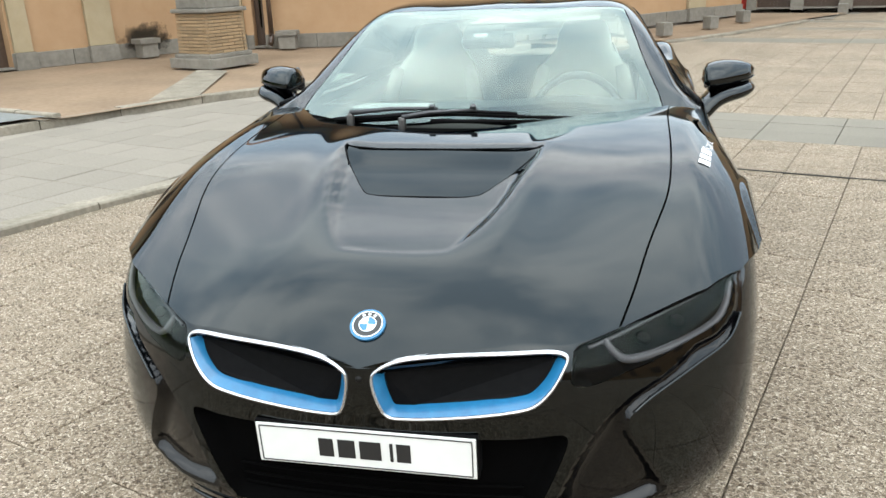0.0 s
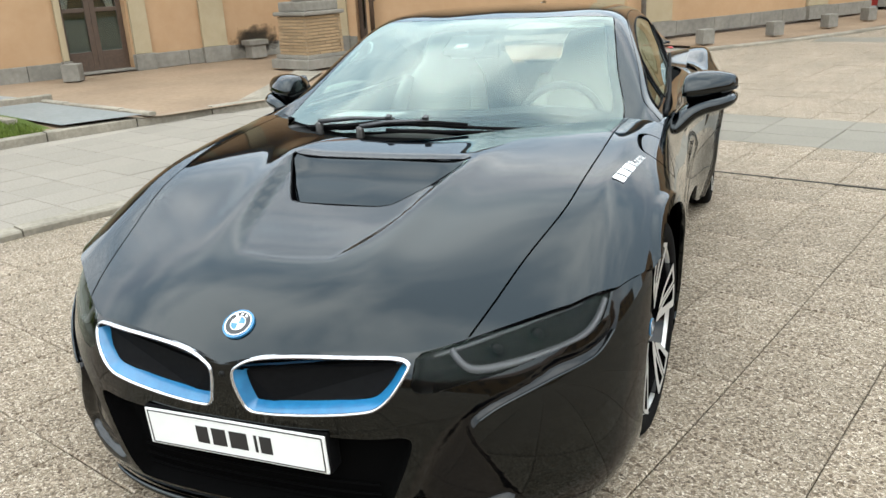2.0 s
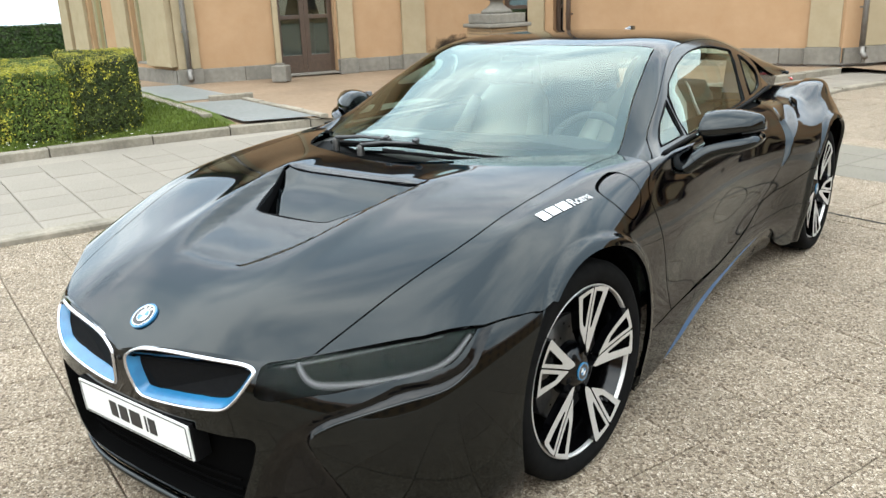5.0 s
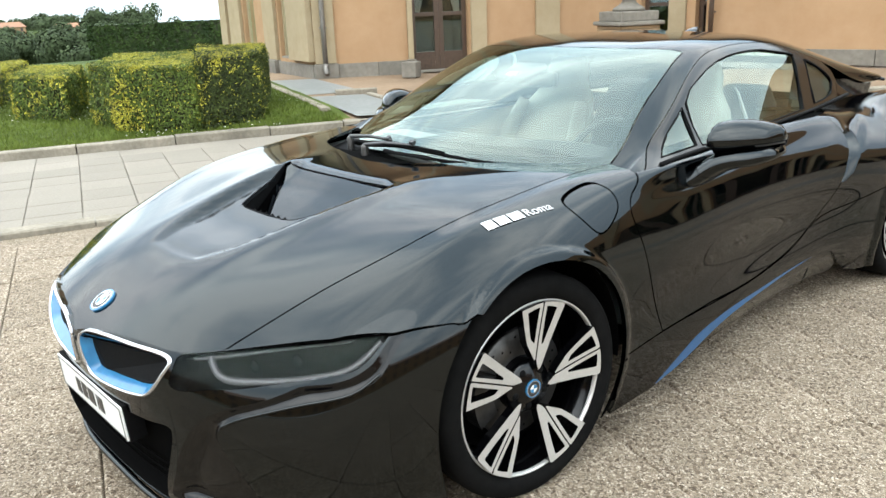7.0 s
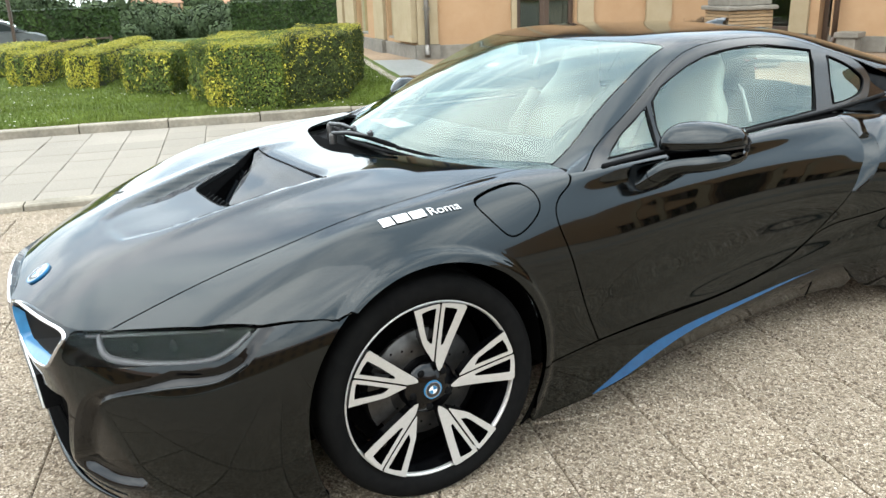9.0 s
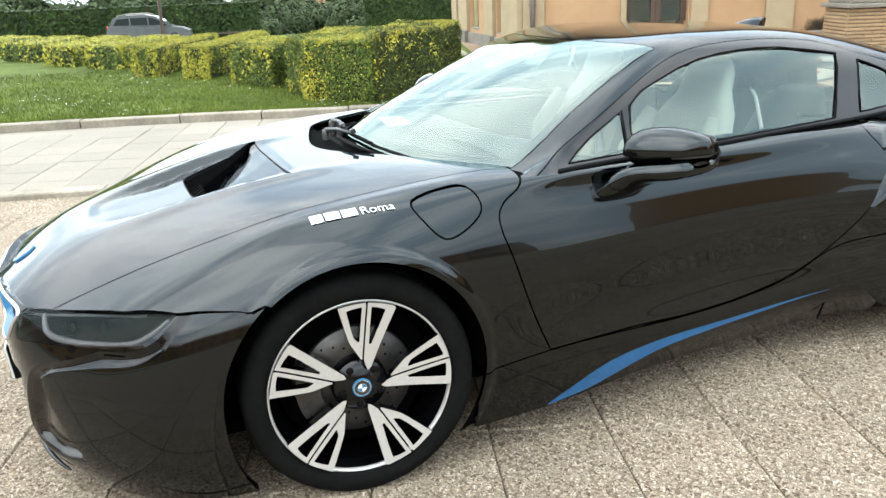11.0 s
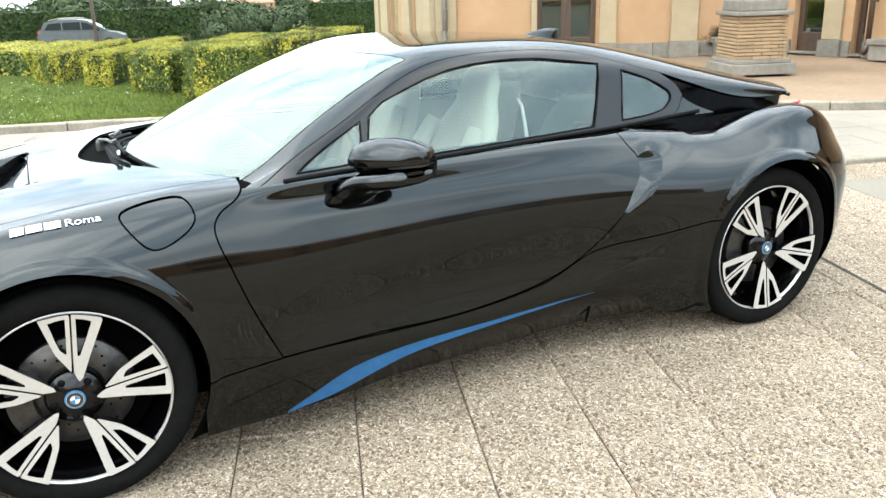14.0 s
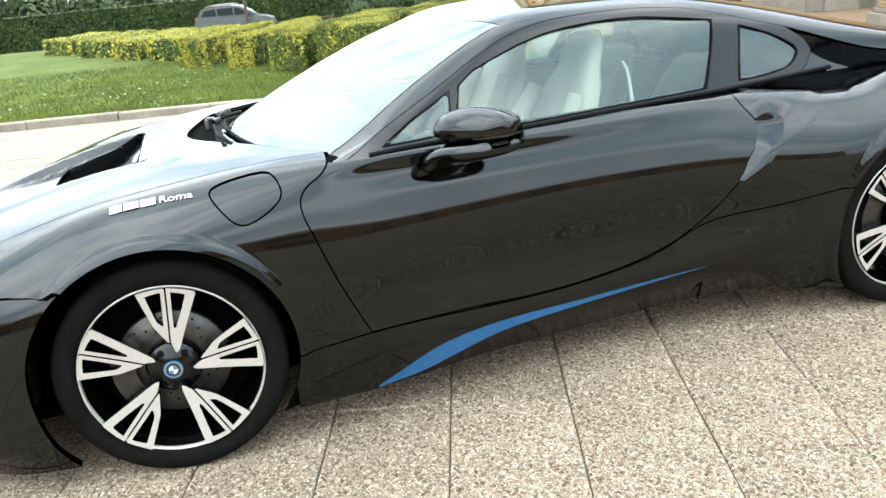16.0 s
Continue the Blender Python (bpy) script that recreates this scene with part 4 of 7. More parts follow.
def tree(x, y, h, r, seed):
    rng = random.Random(seed)
    t = thing("tree", "broad green tree far beyond the lawn", "tree", "far trees")
    t.location = (x, y, 0)
    v, f = tube([(0, 0, -0.3), (0.05 * h, 0.02 * h, h * 0.35), (0.03 * h, 0, h * 0.7)], [0.05 * h, 0.035 * h, 0.01 * h], 8)
    for k in range(5):
        a = k * 1.256 + rng.random()
        v2, f2 = tube([(0.03 * h, 0.01 * h, h * (0.3 + 0.06 * k)), (math.cos(a) * r * 0.4, math.sin(a) * r * 0.4, h * 0.55), (math.cos(a) * r * 0.75, math.sin(a) * r * 0.75, h * (0.62 + 0.05 * k))], [0.02 * h, 0.012 * h, 0.004 * h], 6)
        o = len(v)
        v, f = v + v2, f + [tuple(o + q for q in w) for w in f2]
    obj("trunk", v, f, TWIG, t)
    vs, fs = [], []
    clumps = [(Vector((rng.gauss(0, 0.42) * r, rng.gauss(0, 0.42) * r, h * (0.62 + rng.gauss(0, 0.13)))), r * rng.uniform(0.28, 0.5)) for _ in range(16)]
    for c, cr in clumps:
        for _ in range(300):
            d = Vector((rng.gauss(0, 1), rng.gauss(0, 1), rng.gauss(0, 0.8))).normalized()
            p = c + d * cr * rng.uniform(0.75, 1.08)
            s = d.orthogonal().normalized() * cr * rng.uniform(0.09, 0.16)
            s.rotate(Matrix.Rotation(rng.uniform(0, 6.28), 3, d))
            w = d.cross(s) * 0.8
            o = len(vs)
            vs += [p - s, p + w, p + s, p - w]
            fs.append((o, o + 1, o + 2, o + 3))
    tagged(obj("crown", vs, fs, FARLEAF, t), kind="stuff")
    return t


hill("hill_1", -190, 120, 150, 170, 3.0, 1, "wooded green hill in the distance")
hill("hill_2", -230, -60, 170, 160, 3.0, 2, "wooded green ridge in the distance")
hill("hill_3", -380, 95, 130, 190, 8.0, 3, "green slope below the distant farmhouse")
for ob in (bpy.data.objects["hill_1"], bpy.data.objects["hill_2"], bpy.data.objects["hill_3"]):
    ob.location.z = -10.2
bpy.data.objects["hill_3"].location.z = -13.6
rng = random.Random(11)
for k in range(112):
    a, dist = rng.uniform(-22, 34), rng.uniform(150, 300)
    low = 8.0 < a < 34.0
    if k > 79:
        a, dist, low = rng.uniform(5, 30), rng.uniform(105, 190), True
    elif k > 63:
        a, dist, low = rng.uniform(4, 23), rng.uniform(400, 470), False
    top = 1.48 - dist * math.tan(radians((rng.uniform(1.5, 2.6) if k > 79 else rng.uniform(0.95, 1.9)) if low else rng.uniform(0.15, 0.8)))
    z = fall(dist) - 0.3
    h = (top - z) / 0.86
    tree(-dist * math.cos(radians(a)), 1 + dist * math.sin(radians(a)), h, min(h * rng.uniform(0.5, 0.8), 11), 100 + k).location.z = z


def far_house(x, y, z, sx, sy, h, turn, label):
    hs = thing("far_house", label, "house", "far houses")
    hs.matrix_world = pose(x, y, z, 0, 0, turn)
    part("wall", box((sx, sy, h + 4), pose(0, 0, h / 2 - 2)), STUCCO, hs)
    vs = [(-sx / 2 - 0.4, -sy / 2 - 0.4, h), (sx / 2 + 0.4, -sy / 2 - 0.4, h), (sx / 2 + 0.4, sy / 2 + 0.4, h), (-sx / 2 - 0.4, sy / 2 + 0.4, h), (-sx / 2, 0, h + 1.8), (sx / 2, 0, h + 1.8)]
    obj("roof", vs, [(0, 1, 5, 4), (2, 3, 4, 5), (1, 2, 5), (3, 0, 4), (3, 2, 1, 0)], ROOFTILE, hs)
    for k in range(6):
        for zz in (0.9, 2.6):
            if zz + 0.6 < h:
                part("window", box((0.9, 0.2, 1.3), pose(-sx / 2 + (k + 0.5) * sx / 6, -sy / 2, zz), 0.02), INSIDE, hs)


far_house(-340, 83, -7.0, 18, 9, 3.6, 97, "distant salmon farmhouse with a tiled roof")
far_house(-338, 108, -6.8, 8, 7, 2.2, 100, "low pale distant farm building")


def mast(x, y, z, h):
    m = thing("radio_mast", "thin grey lattice mast on the horizon", "mast")
    legs = [Vector((0.9 * math.cos(a), 0.9 * math.sin(a), 0)) for a in (0, 2.09, 4.19)]
    m.location = (x, y, z)
    for p in legs:
        v, f = tube([p, p * 0.3 + Vector((0, 0, h))], 0.09, 6)
        obj("leg", v, f, METAL_GREY, m)
    for k in range(10):
        a, b = 1 - 0.07 * k, 1 - 0.07 * (k + 1)
        for i in range(3):
            p, q = legs[i] * a, legs[(i + 1) % 3] * b
            v, f = tube([p + Vector((0, 0, h * k / 10)), q + Vector((0, 0, h * (k + 1) / 10))], 0.05, 5)
            obj("brace", v, f, METAL_GREY, m)
    return m


mast(-248, 36, -10, 18)

# slim brown post and rail fence before the boundary hedge
v, f = tube([(-45.2, 3.4, -1.6), (-45.2, 3.4, 3.4)], 0.09, 10)
post = thing("lawn_post", "slim brown metal post before the boundary hedge", "post")
obj("post", v, f, DARKWOOD, post)
fence = thing("rail_fence", "low brown wooden rail fence before the hedge", "fence")
for k in range(7):
    part("fence_post", box((0.12, 0.12, 1.3), pose(-51.5 - 0.12 * k, 1.0 + 1.4 * k, -1.7), 0.01), DARKWOOD, fence)
for z in (-1.2, -1.55):
    part("rail", box((0.06, 8.6, 0.10), pose(-51.86, 5.2, z, 0, 0, 4.9), 0.01), DARKWOOD, fence)

# estate car on the lane before the hedge
SILVERCAR = material("silver_grey_car_paint", (0.11, 0.115, 0.125), 0.3, 0.5, coat=0.6, grain=(3, (0.14, 0.145, 0.155), 0.3, 0.7))
CARGLASS = material("dark_car_window", (0.02, 0.024, 0.026), 0.1)
TYRE = material("dark_tyre", (0.02, 0.02, 0.02), 0.8)
REDLENS = material("red_car_lamp", (0.5, 0.03, 0.03), 0.2)


def estate_car(m):
    c = thing("estate_car", "silver grey estate car with roof rails before the hedge", "car")
    c.matrix_world = m
    low = [(-2.18, 0.42), (-2.22, 0.75), (-2.10, 1.05), (-1.0, 1.0), (0.9, 0.98), (1.75, 0.86), (2.12, 0.70), (2.18, 0.40), (2.0, 0.25), (-2.0, 0.25)]
    top = [(-2.08, 1.05), (-1.80, 1.50), (-1.2, 1.60), (-0.2, 1.61), (0.35, 1.52), (1.25, 0.99)]

    def slab(loop, w0, w1):
        n = len(loop)
        vs = [(y, -w0, z) for y, z in loop] + [(y, -w1, z + 0.0) for y, z in loop] + [(y, w1, z) for y, z in loop] + [(y, w0, z) for y, z in loop]
        return vs, [(j * n + k, j * n + (k + 1) % n, (j + 1) * n + (k + 1) % n, (j + 1) * n + k) for j in range(3) for k in range(n)] + [tuple(range(n))[::-1], tuple(3 * n + k for k in range(n))]

    v, f = slab(low, 0.90, 0.86)
    obj("body", v, f, SILVERCAR, c, "silver grey lower body")
    v, f = slab(top, 0.72, 0.70)
    obj("roof", v, f, SILVERCAR, c, "silver grey roof")
    for s in (-1, 1):
        for quad in ([(-1.85, 1.10), (-1.62, 1.42), (-1.0, 1.46), (-1.0, 1.08)], [(-0.93, 1.08), (-0.93, 1.46), (-0.05, 1.47), (-0.05, 1.06)], [(0.02, 1.06), (0.02, 1.47), (0.33, 1.40), (0.98, 1.04)]):
            vs = [(y, s * 0.725, z) for y, z in quad] + [(y, s * 0.70, z) for y, z in quad]
            obj("side_window", vs, [(0, 1, 2, 3), (7, 6, 5, 4)] + [(k, (k + 1) % 4, 4 + (k + 1) % 4, 4 + k) for k in range(4)], CARGLASS, c, "dark side window")
        v, f = tube([(-1.6, s * 0.6, 1.58), (-1.2, s * 0.62, 1.66), (-0.1, s * 0.62, 1.67), (0.2, s * 0.6, 1.60)], 0.025, 8)
        obj("roof_rail", v, f, METAL_GREY, c)
        part("tail_lamp", box((0.12, 0.26, 0.30), pose(-2.12, s * 0.72, 0.92), 0.03), REDLENS, c, "red tail lamp")
        part("door_mirror", box((0.12, 0.2, 0.14), pose(0.85, s * 0.92, 1.06), 0.04), CARGLASS, c)
        for y in (-1.35, 1.32):
            vs, fs = lathe([(0, -0.1), (0.24, -0.1), (0.32, -0.08), (0.33, 0.08), (0.24, 0.1), (0, 0.1)], 24)
            w = obj("wheel", [(a + y, s * 0.82 + h, b + 0.33) for a, b, h in vs], fs, TYRE, c, "", True)
            vs, fs = lathe([(0, 0.02), (0.18, 0.02), (0.20, 0.0)], 16)
            obj("rim", [(a + y, s * (0.925 + h), b + 0.33) for a, b, h in vs], fs, METAL_GREY, w)
    vs = [(0.36, -0.66, 1.505), (0.36, 0.66, 1.505), (1.22, 0.68, 1.02), (1.22, -0.68, 1.02)]
    obj("windscreen", [(x + 0.012, y, z + 0.012) for x, y, z in vs], [(0, 3, 2, 1)], WGLASS, c, "sky-lit windscreen")


estate_car(pose(-46.6, 2.9, -1.32, 0, 0, 80))


# ---------------------------------------------------------------- car: materials
def paint_material(name, base, flake):
    m = material(name, base, 0.22, 0.0, coat=1.0, spec=0.5)
    n, l = m.node_tree.nodes, m.node_tree.links
    b = n["Principled BSDF"]
    b.inputs["Metallic"].default_value = 1.0
    b.inputs["Specular IOR Level"].default_value = 0.0
    b.inputs["Roughness"].default_value = 0.13
    b.inputs["Coat IOR"].default_value = 1.34
    b.inputs["Specular Tint"].default_value = (0.34, 0.39, 0.42, 1)
    t = n.new("ShaderNodeTexCoord")
    x = n.new("ShaderNodeTexNoise")
    x.inputs["Scale"].default_value, x.inputs["Detail"].default_value = 900, 1
    l.new(t.outputs["Object"], x.inputs["Vector"])
    r = n.new("ShaderNodeValToRGB")
    r.color_ramp.elements[0].position, r.color_ramp.elements[0].color = 0.3, (*base, 1)
    r.color_ramp.elements[1].position, r.color_ramp.elements[1].color = 0.75, (*flake, 1)
    l.new(x.outputs["Fac"], r.inputs["Fac"])
    l.new(r.outputs["Color"], b.inputs["Base Color"])
    d = n.new("ShaderNodeTexNoise")
    d.inputs["Scale"].default_value, d.inputs["Detail"].default_value = 5, 4
    l.new(t.outputs["Object"], d.inputs["Vector"])
    mr = n.new("ShaderNodeMapRange")
    mr.inputs["From Min"].default_value, mr.inputs["From Max"].default_value = 0.35, 0.75
    mr.inputs["To Min"].default_value, mr.inputs["To Max"].default_value = 0.0, 0.03
    l.new(d.outputs["Fac"], mr.inputs["Value"])
    l.new(mr.outputs["Result"], b.inputs["Coat Roughness"])
    return m


PAINT = paint_material("dark_grey_metallic_paint", (0.0082, 0.0101, 0.0107), (0.0160, 0.0196, 0.0208))
GLOSSBLACK = material("gloss_black", (0.0010, 0.0010, 0.0013), 0.15, coat=0.25, spec=0.2)
SATIN = material("satin_black_plastic", (0.0028, 0.0028, 0.003), 0.6, spec=0.05, grain=(60, (0.005, 0.005, 0.0053), 0.3, 0.7))
RUBBER = material("tyre_rubber", (0.0035, 0.0035, 0.0035), 0.85, spec=0.05, grain=(40, (0.007, 0.0068, 0.0065), 0.3, 0.75, 6, 0.2), bump=(200, 0.2, 0.001))
DARKIN = material("under_body_black", (0.0015, 0.0015, 0.0015), 0.9, spec=0.02)
BLUE = material("accent_blue", (0.007, 0.105, 0.235), 0.35, coat=0.4, grain=(30, (0.012, 0.145, 0.30), 0.3, 0.7))
# the accent blue again, darkened for the shade low on the sill
SHADEDBLUE = material("accent_blue_shaded", (0.004, 0.062, 0.165), 0.4, coat=0.2, grain=(30, (0.007, 0.085, 0.21), 0.3, 0.7))
SILVER = material("satin_silver_trim", (0.52, 0.52, 0.54), 0.25, 0.9, grain=(80, (0.60, 0.60, 0.61), 0.3, 0.7))
MACHINED = material("machined_alloy", (0.50, 0.49, 0.475), 0.32, 0.6, grain=(120, (0.56, 0.55, 0.535), 0.3, 0.7))
WHITE = material("white_plate", (0.62, 0.62, 0.60), 0.35, grain=(15, (0.66, 0.66, 0.64), 0.3, 0.7), coat=0.2)
INK = material("black_ink", (0.012, 0.012, 0.013), 0.4)
STEEL = material("brake_steel", (0.045, 0.043, 0.041), 0.38, 0.8, grain=(30, (0.08, 0.076, 0.072), 0.3, 0.7))
CREAM = material("cream_leather", (0.46, 0.44, 0.38), 0.5, grain=(90, (0.51, 0.49, 0.43), 0.3, 0.7), bump=(160, 0.2, 0.001))
DASH = material("dark_dash", (0.06, 0.06, 0.058), 0.6, grain=(90, (0.09, 0.09, 0.088), 0.3, 0.7))
SMOKE = material("smoked_lamp_inner", (0.0045, 0.0043, 0.0042), 0.35, spec=0.12, grain=(12, (0.009, 0.0085, 0.008), 0.3, 0.7))
LENS = material("lamp_light_guide", (0.20, 0.20, 0.21), 0.2, 0.2, coat=0.6)
REDLAMP = material("red_tail_lamp", (0.45, 0.02, 0.02), 0.15, coat=0.8)
DECAL = material("white_decal", (0.55, 0.55, 0.55), 0.5)

SATINGREY = material("satin_grey_trim", (0.045, 0.046, 0.048), 0.35, 0.6, grain=(60, (0.06, 0.061, 0.063), 0.3, 0.7))

CAR = thing("sports_car", "dark grey metallic sports coupe with blue accents parked on the paving", "car")

# ---------------------------------------------------------------- car: body surfaces
def lofted(rails, ys, nu, both=True):
    """Surface through lengthwise rails; each rail is (x keys, z keys) along y. Returns a patch of both halves."""
    rx = np.array([curve1(r[0])(ys) for r in rails])
    rz = np.array([curve1(r[1])(ys) for r in rails])
    k = np.arange(len(rails), dtype=float)
    u = np.linspace(0, len(rails) - 1, nu)
    P = np.zeros((len(ys), nu, 3))
    for j, y in enumerate(ys):
        # mirror the first rails so that the section is level on the centre line
        kk = np.r_[-k[2:0:-1], k]
        P[j, :, 0] = curve1(list(zip(kk, np.r_[-rx[2:0:-1, j], rx[:, j]])))(u)
        P[j, :, 2] = curve1(list(zip(kk, np.r_[rz[2:0:-1, j], rz[:, j]])))(u)
        P[j, :, 1] = y
    P[:, 0, 0] = 0
    if both:
        P = np.concatenate([(P * (-1, 1, 1))[:, :0:-1], P], 1)
    n = P.shape[1]
    faces = [(j * n + i, j * n + i + 1, (j + 1) * n + i + 1, (j + 1) * n + i) for j in range(len(ys) - 1) for i in range(n - 1)]
    return P.reshape(-1, 3), faces


def keys(ys, vs):
    return list(zip(ys, vs))


BY = [-1.10, -0.80, -0.50, -0.20, 0.10, 0.40, 0.75, 1.20, 1.70, 2.10, 2.45, 2.65, 2.85, 3.12, 3.40, 3.70]
BODY = [
    (keys(BY, [0] * 16), keys(BY, [.510, .705, .795, .862, .898, .915, .920, .920, .920, .905, .880, .868, .860, .855, .830, .760])),
    (keys(BY, [.34] * 12 + [.34, .34, .30, .15]), keys(BY, [.490, .688, .790, .862, .900, .918, .922, .922, .920, .905, .880, .868, .865, .860, .828, .740])),
    (keys(BY, [.64, .66, .68, .70, .715, .74, .80, .775, .735, .705, .715, .740, .765, .755, .60, .26]), keys(BY, [.400, .605, .745, .842, .886, .910, .915, .918, .924, .925, .888, .884, .928, .925, .790, .700])),
    (keys(BY, [.80, .82, .835, .850, .872, .885, .870, .850, .835, .845, .870, .882, .888, .865, .72, .34]), keys(BY, [.310, .540, .690, .795, .842, .848, .862, .850, .850, .850, .822, .830, .858, .840, .725, .640])),
    (keys(BY, [.86, .90, .925, .935, .950, .942, .925, .900, .892, .925, .962, .970, .972, .938, .79, .40]), keys(BY, [.250, .460, .600, .705, .735, .690, .690, .690, .690, .690, .695, .715, .730, .700, .620, .550])),
    (keys(BY, [.88, .92, .945, .955, .955, .945, .920, .885, .870, .905, .962, .970, .972, .935, .79, .42]), keys(BY, [.20, .38, .48, .54, .56, .50, .48, .48, .49, .50, .52, .53, .54, .52, .48, .44])),
    (keys(BY, [.88, .91, .935, .950, .950, .938, .930, .905, .880, .900, .952, .960, .962, .925, .78, .42]), keys(BY, [.16, .28, .32, .34, .34, .33, .32, .31, .32, .33, .33, .33, .33, .33, .35, .36])),
    (keys(BY, [.84, .88, .900, .920, .920, .916, .905, .880, .850, .850, .890, .905, .910, .870, .73, .40]), keys(BY, [.09, .12, .12, .13, .13, .133, .14, .15, .16, .15, .12, .12, .13, .17, .23, .28])),
]
body = lofted(BODY, np.linspace(-1.08, 3.69, 300), 150)

GY = [0.25, 0.45, 0.62, 0.80, 1.00, 1.25, 1.60, 2.00, 2.40, 2.80, 3.32]
GREEN = [
    (keys(GY, [0] * 11), keys(GY, [.890, .990, 1.065, 1.138, 1.208, 1.266, 1.290, 1.272, 1.205, 1.110, .985])),
    (keys(GY, [.30] * 11), keys(GY, [.830, .955, 1.040, 1.120, 1.195, 1.258, 1.283, 1.264, 1.197, 1.104, .982])),
    (keys(GY, [.70, .70, .690, .665, .628, .575, .552, .545, .540, .54, .55]), keys(GY, [.74, .84, .918, 1.012, 1.115, 1.222, 1.250, 1.228, 1.155, 1.065, .958])),
    (keys(GY, [.80, .80, .790, .765, .735, .695, .672, .650, .625, .60, .58]), keys(GY, [.74, .83, .908, .965, 1.03, 1.085, 1.105, 1.085, 1.045, 1.0, .93])),
    (keys(GY, [.86, .86, .850, .838, .822, .800, .765, .722, .680, .64, .60]), keys(GY, [.74, .82, .895, .905, .910, .915, .920, .925, .925, .92, .90])),
]
green = lofted(GREEN, np.linspace(0.27, 3.30, 130), 64)

# front fascia: horizontal plan lines at several heights, from the centre to the wheel opening
FZ = [0.08, 0.16, 0.30, 0.44, 0.55, 0.63, 0.72]
FASCIA = [
    (keys(FZ, [0] * 7), keys(FZ, [-.900, -.945, -.968, -.978, -.992, -.975, -.900])),
    (keys(FZ, [.25] * 7), keys(FZ, [-.895, -.938, -.960, -.970, -.975, -.950, -.870])),
    (keys(FZ, [.46, .47, .475, .478, .475, .46, .43]), keys(FZ, [-.845, -.895, -.918, -.920, -.912, -.878, -.800])),
    (keys(FZ, [.64, .655, .665, .665, .650, .630, .590]), keys(FZ, [-.745, -.790, -.815, -.810, -.785, -.745, -.680])),
    (keys(FZ, [.78, .805, .820, .818, .805, .785, .745]), keys(FZ, [-.610, -.645, -.665, -.655, -.630, -.600, -.540])),
    (keys(FZ, [.855, .890, .910, .912, .903, .888, .850]), keys(FZ, [-.470, -.490, -.495, -.485, -.470, -.445, -.400])),
    (keys(FZ, [.880, .918, .940, .948, .946, .936, .905]), keys(FZ, [-.300, -.300, -.300, -.300, -.290, -.270, -.240])),
    (keys(FZ, [.885, .920, .945, .953, .953, .945, .915]), keys(FZ, [-.120, -.120, -.120, -.120, -.120, -.120, -.120])),
]


def fascia_surface(nz, nu):
    zs = np.linspace(FZ[0], FZ[-1], nz)
    rx = np.array([curve1(r[0])(zs) for r in FASCIA])
    ry = np.array([curve1(r[1])(zs) for r in FASCIA])
    k = np.arange(len(FASCIA), dtype=float)
    kk = np.r_[-k[2:0:-1], k]
    u = np.linspace(-k[-1], k[-1], nu * 2 + 1)
    P = np.zeros((nz, len(u), 3))
    for j, z in enumerate(zs):
        P[j, :, 0] = np.sign(u) * curve1(list(zip(kk, np.r_[-rx[2:0:-1, j], rx[:, j]])))(np.abs(u))
        P[j, :, 1] = curve1(list(zip(kk, np.r_[ry[2:0:-1, j], ry[:, j]])))(np.abs(u))
        P[j, :, 2] = z
    n = len(u)
    faces = [(j * n + i, j * n + i + 1, (j + 1) * n + i + 1, (j + 1) * n + i) for j in range(nz - 1) for i in range(n - 1)]
    return P.reshape(-1, 3), faces


fascia = fascia_surface(60, 90)


# ---------------------------------------------------------------- car: shaping of the base surfaces
def smoothstep(a, b, x):
    t = np.clip((x - a) / (b - a), 0, 1)
    return t * t * (3 - 2 * t)


def left(v):
    return v[:, 0]


VENT = smooth_loop([(0.30, -0.030), (0.30, -0.030), (0.318, -0.050), (0.190, -0.296), (0.150, -0.332), (0.09, -0.340), (-0.09, -0.340), (-0.150, -0.332), (-0.190, -0.296), (-0.318, -0.050), (-0.30, -0.030), (-0.30, -0.030)], 5)
SCOOP = smooth_loop([(0.33, 0.0), (0.33, 0.0), (0.255, -0.40), (0.175, -0.625), (0.105, -0.672), (-0.105, -0.672), (-0.175, -0.625), (-0.255, -0.40), (-0.33, 0.0), (-0.33, 0.0)], 6)


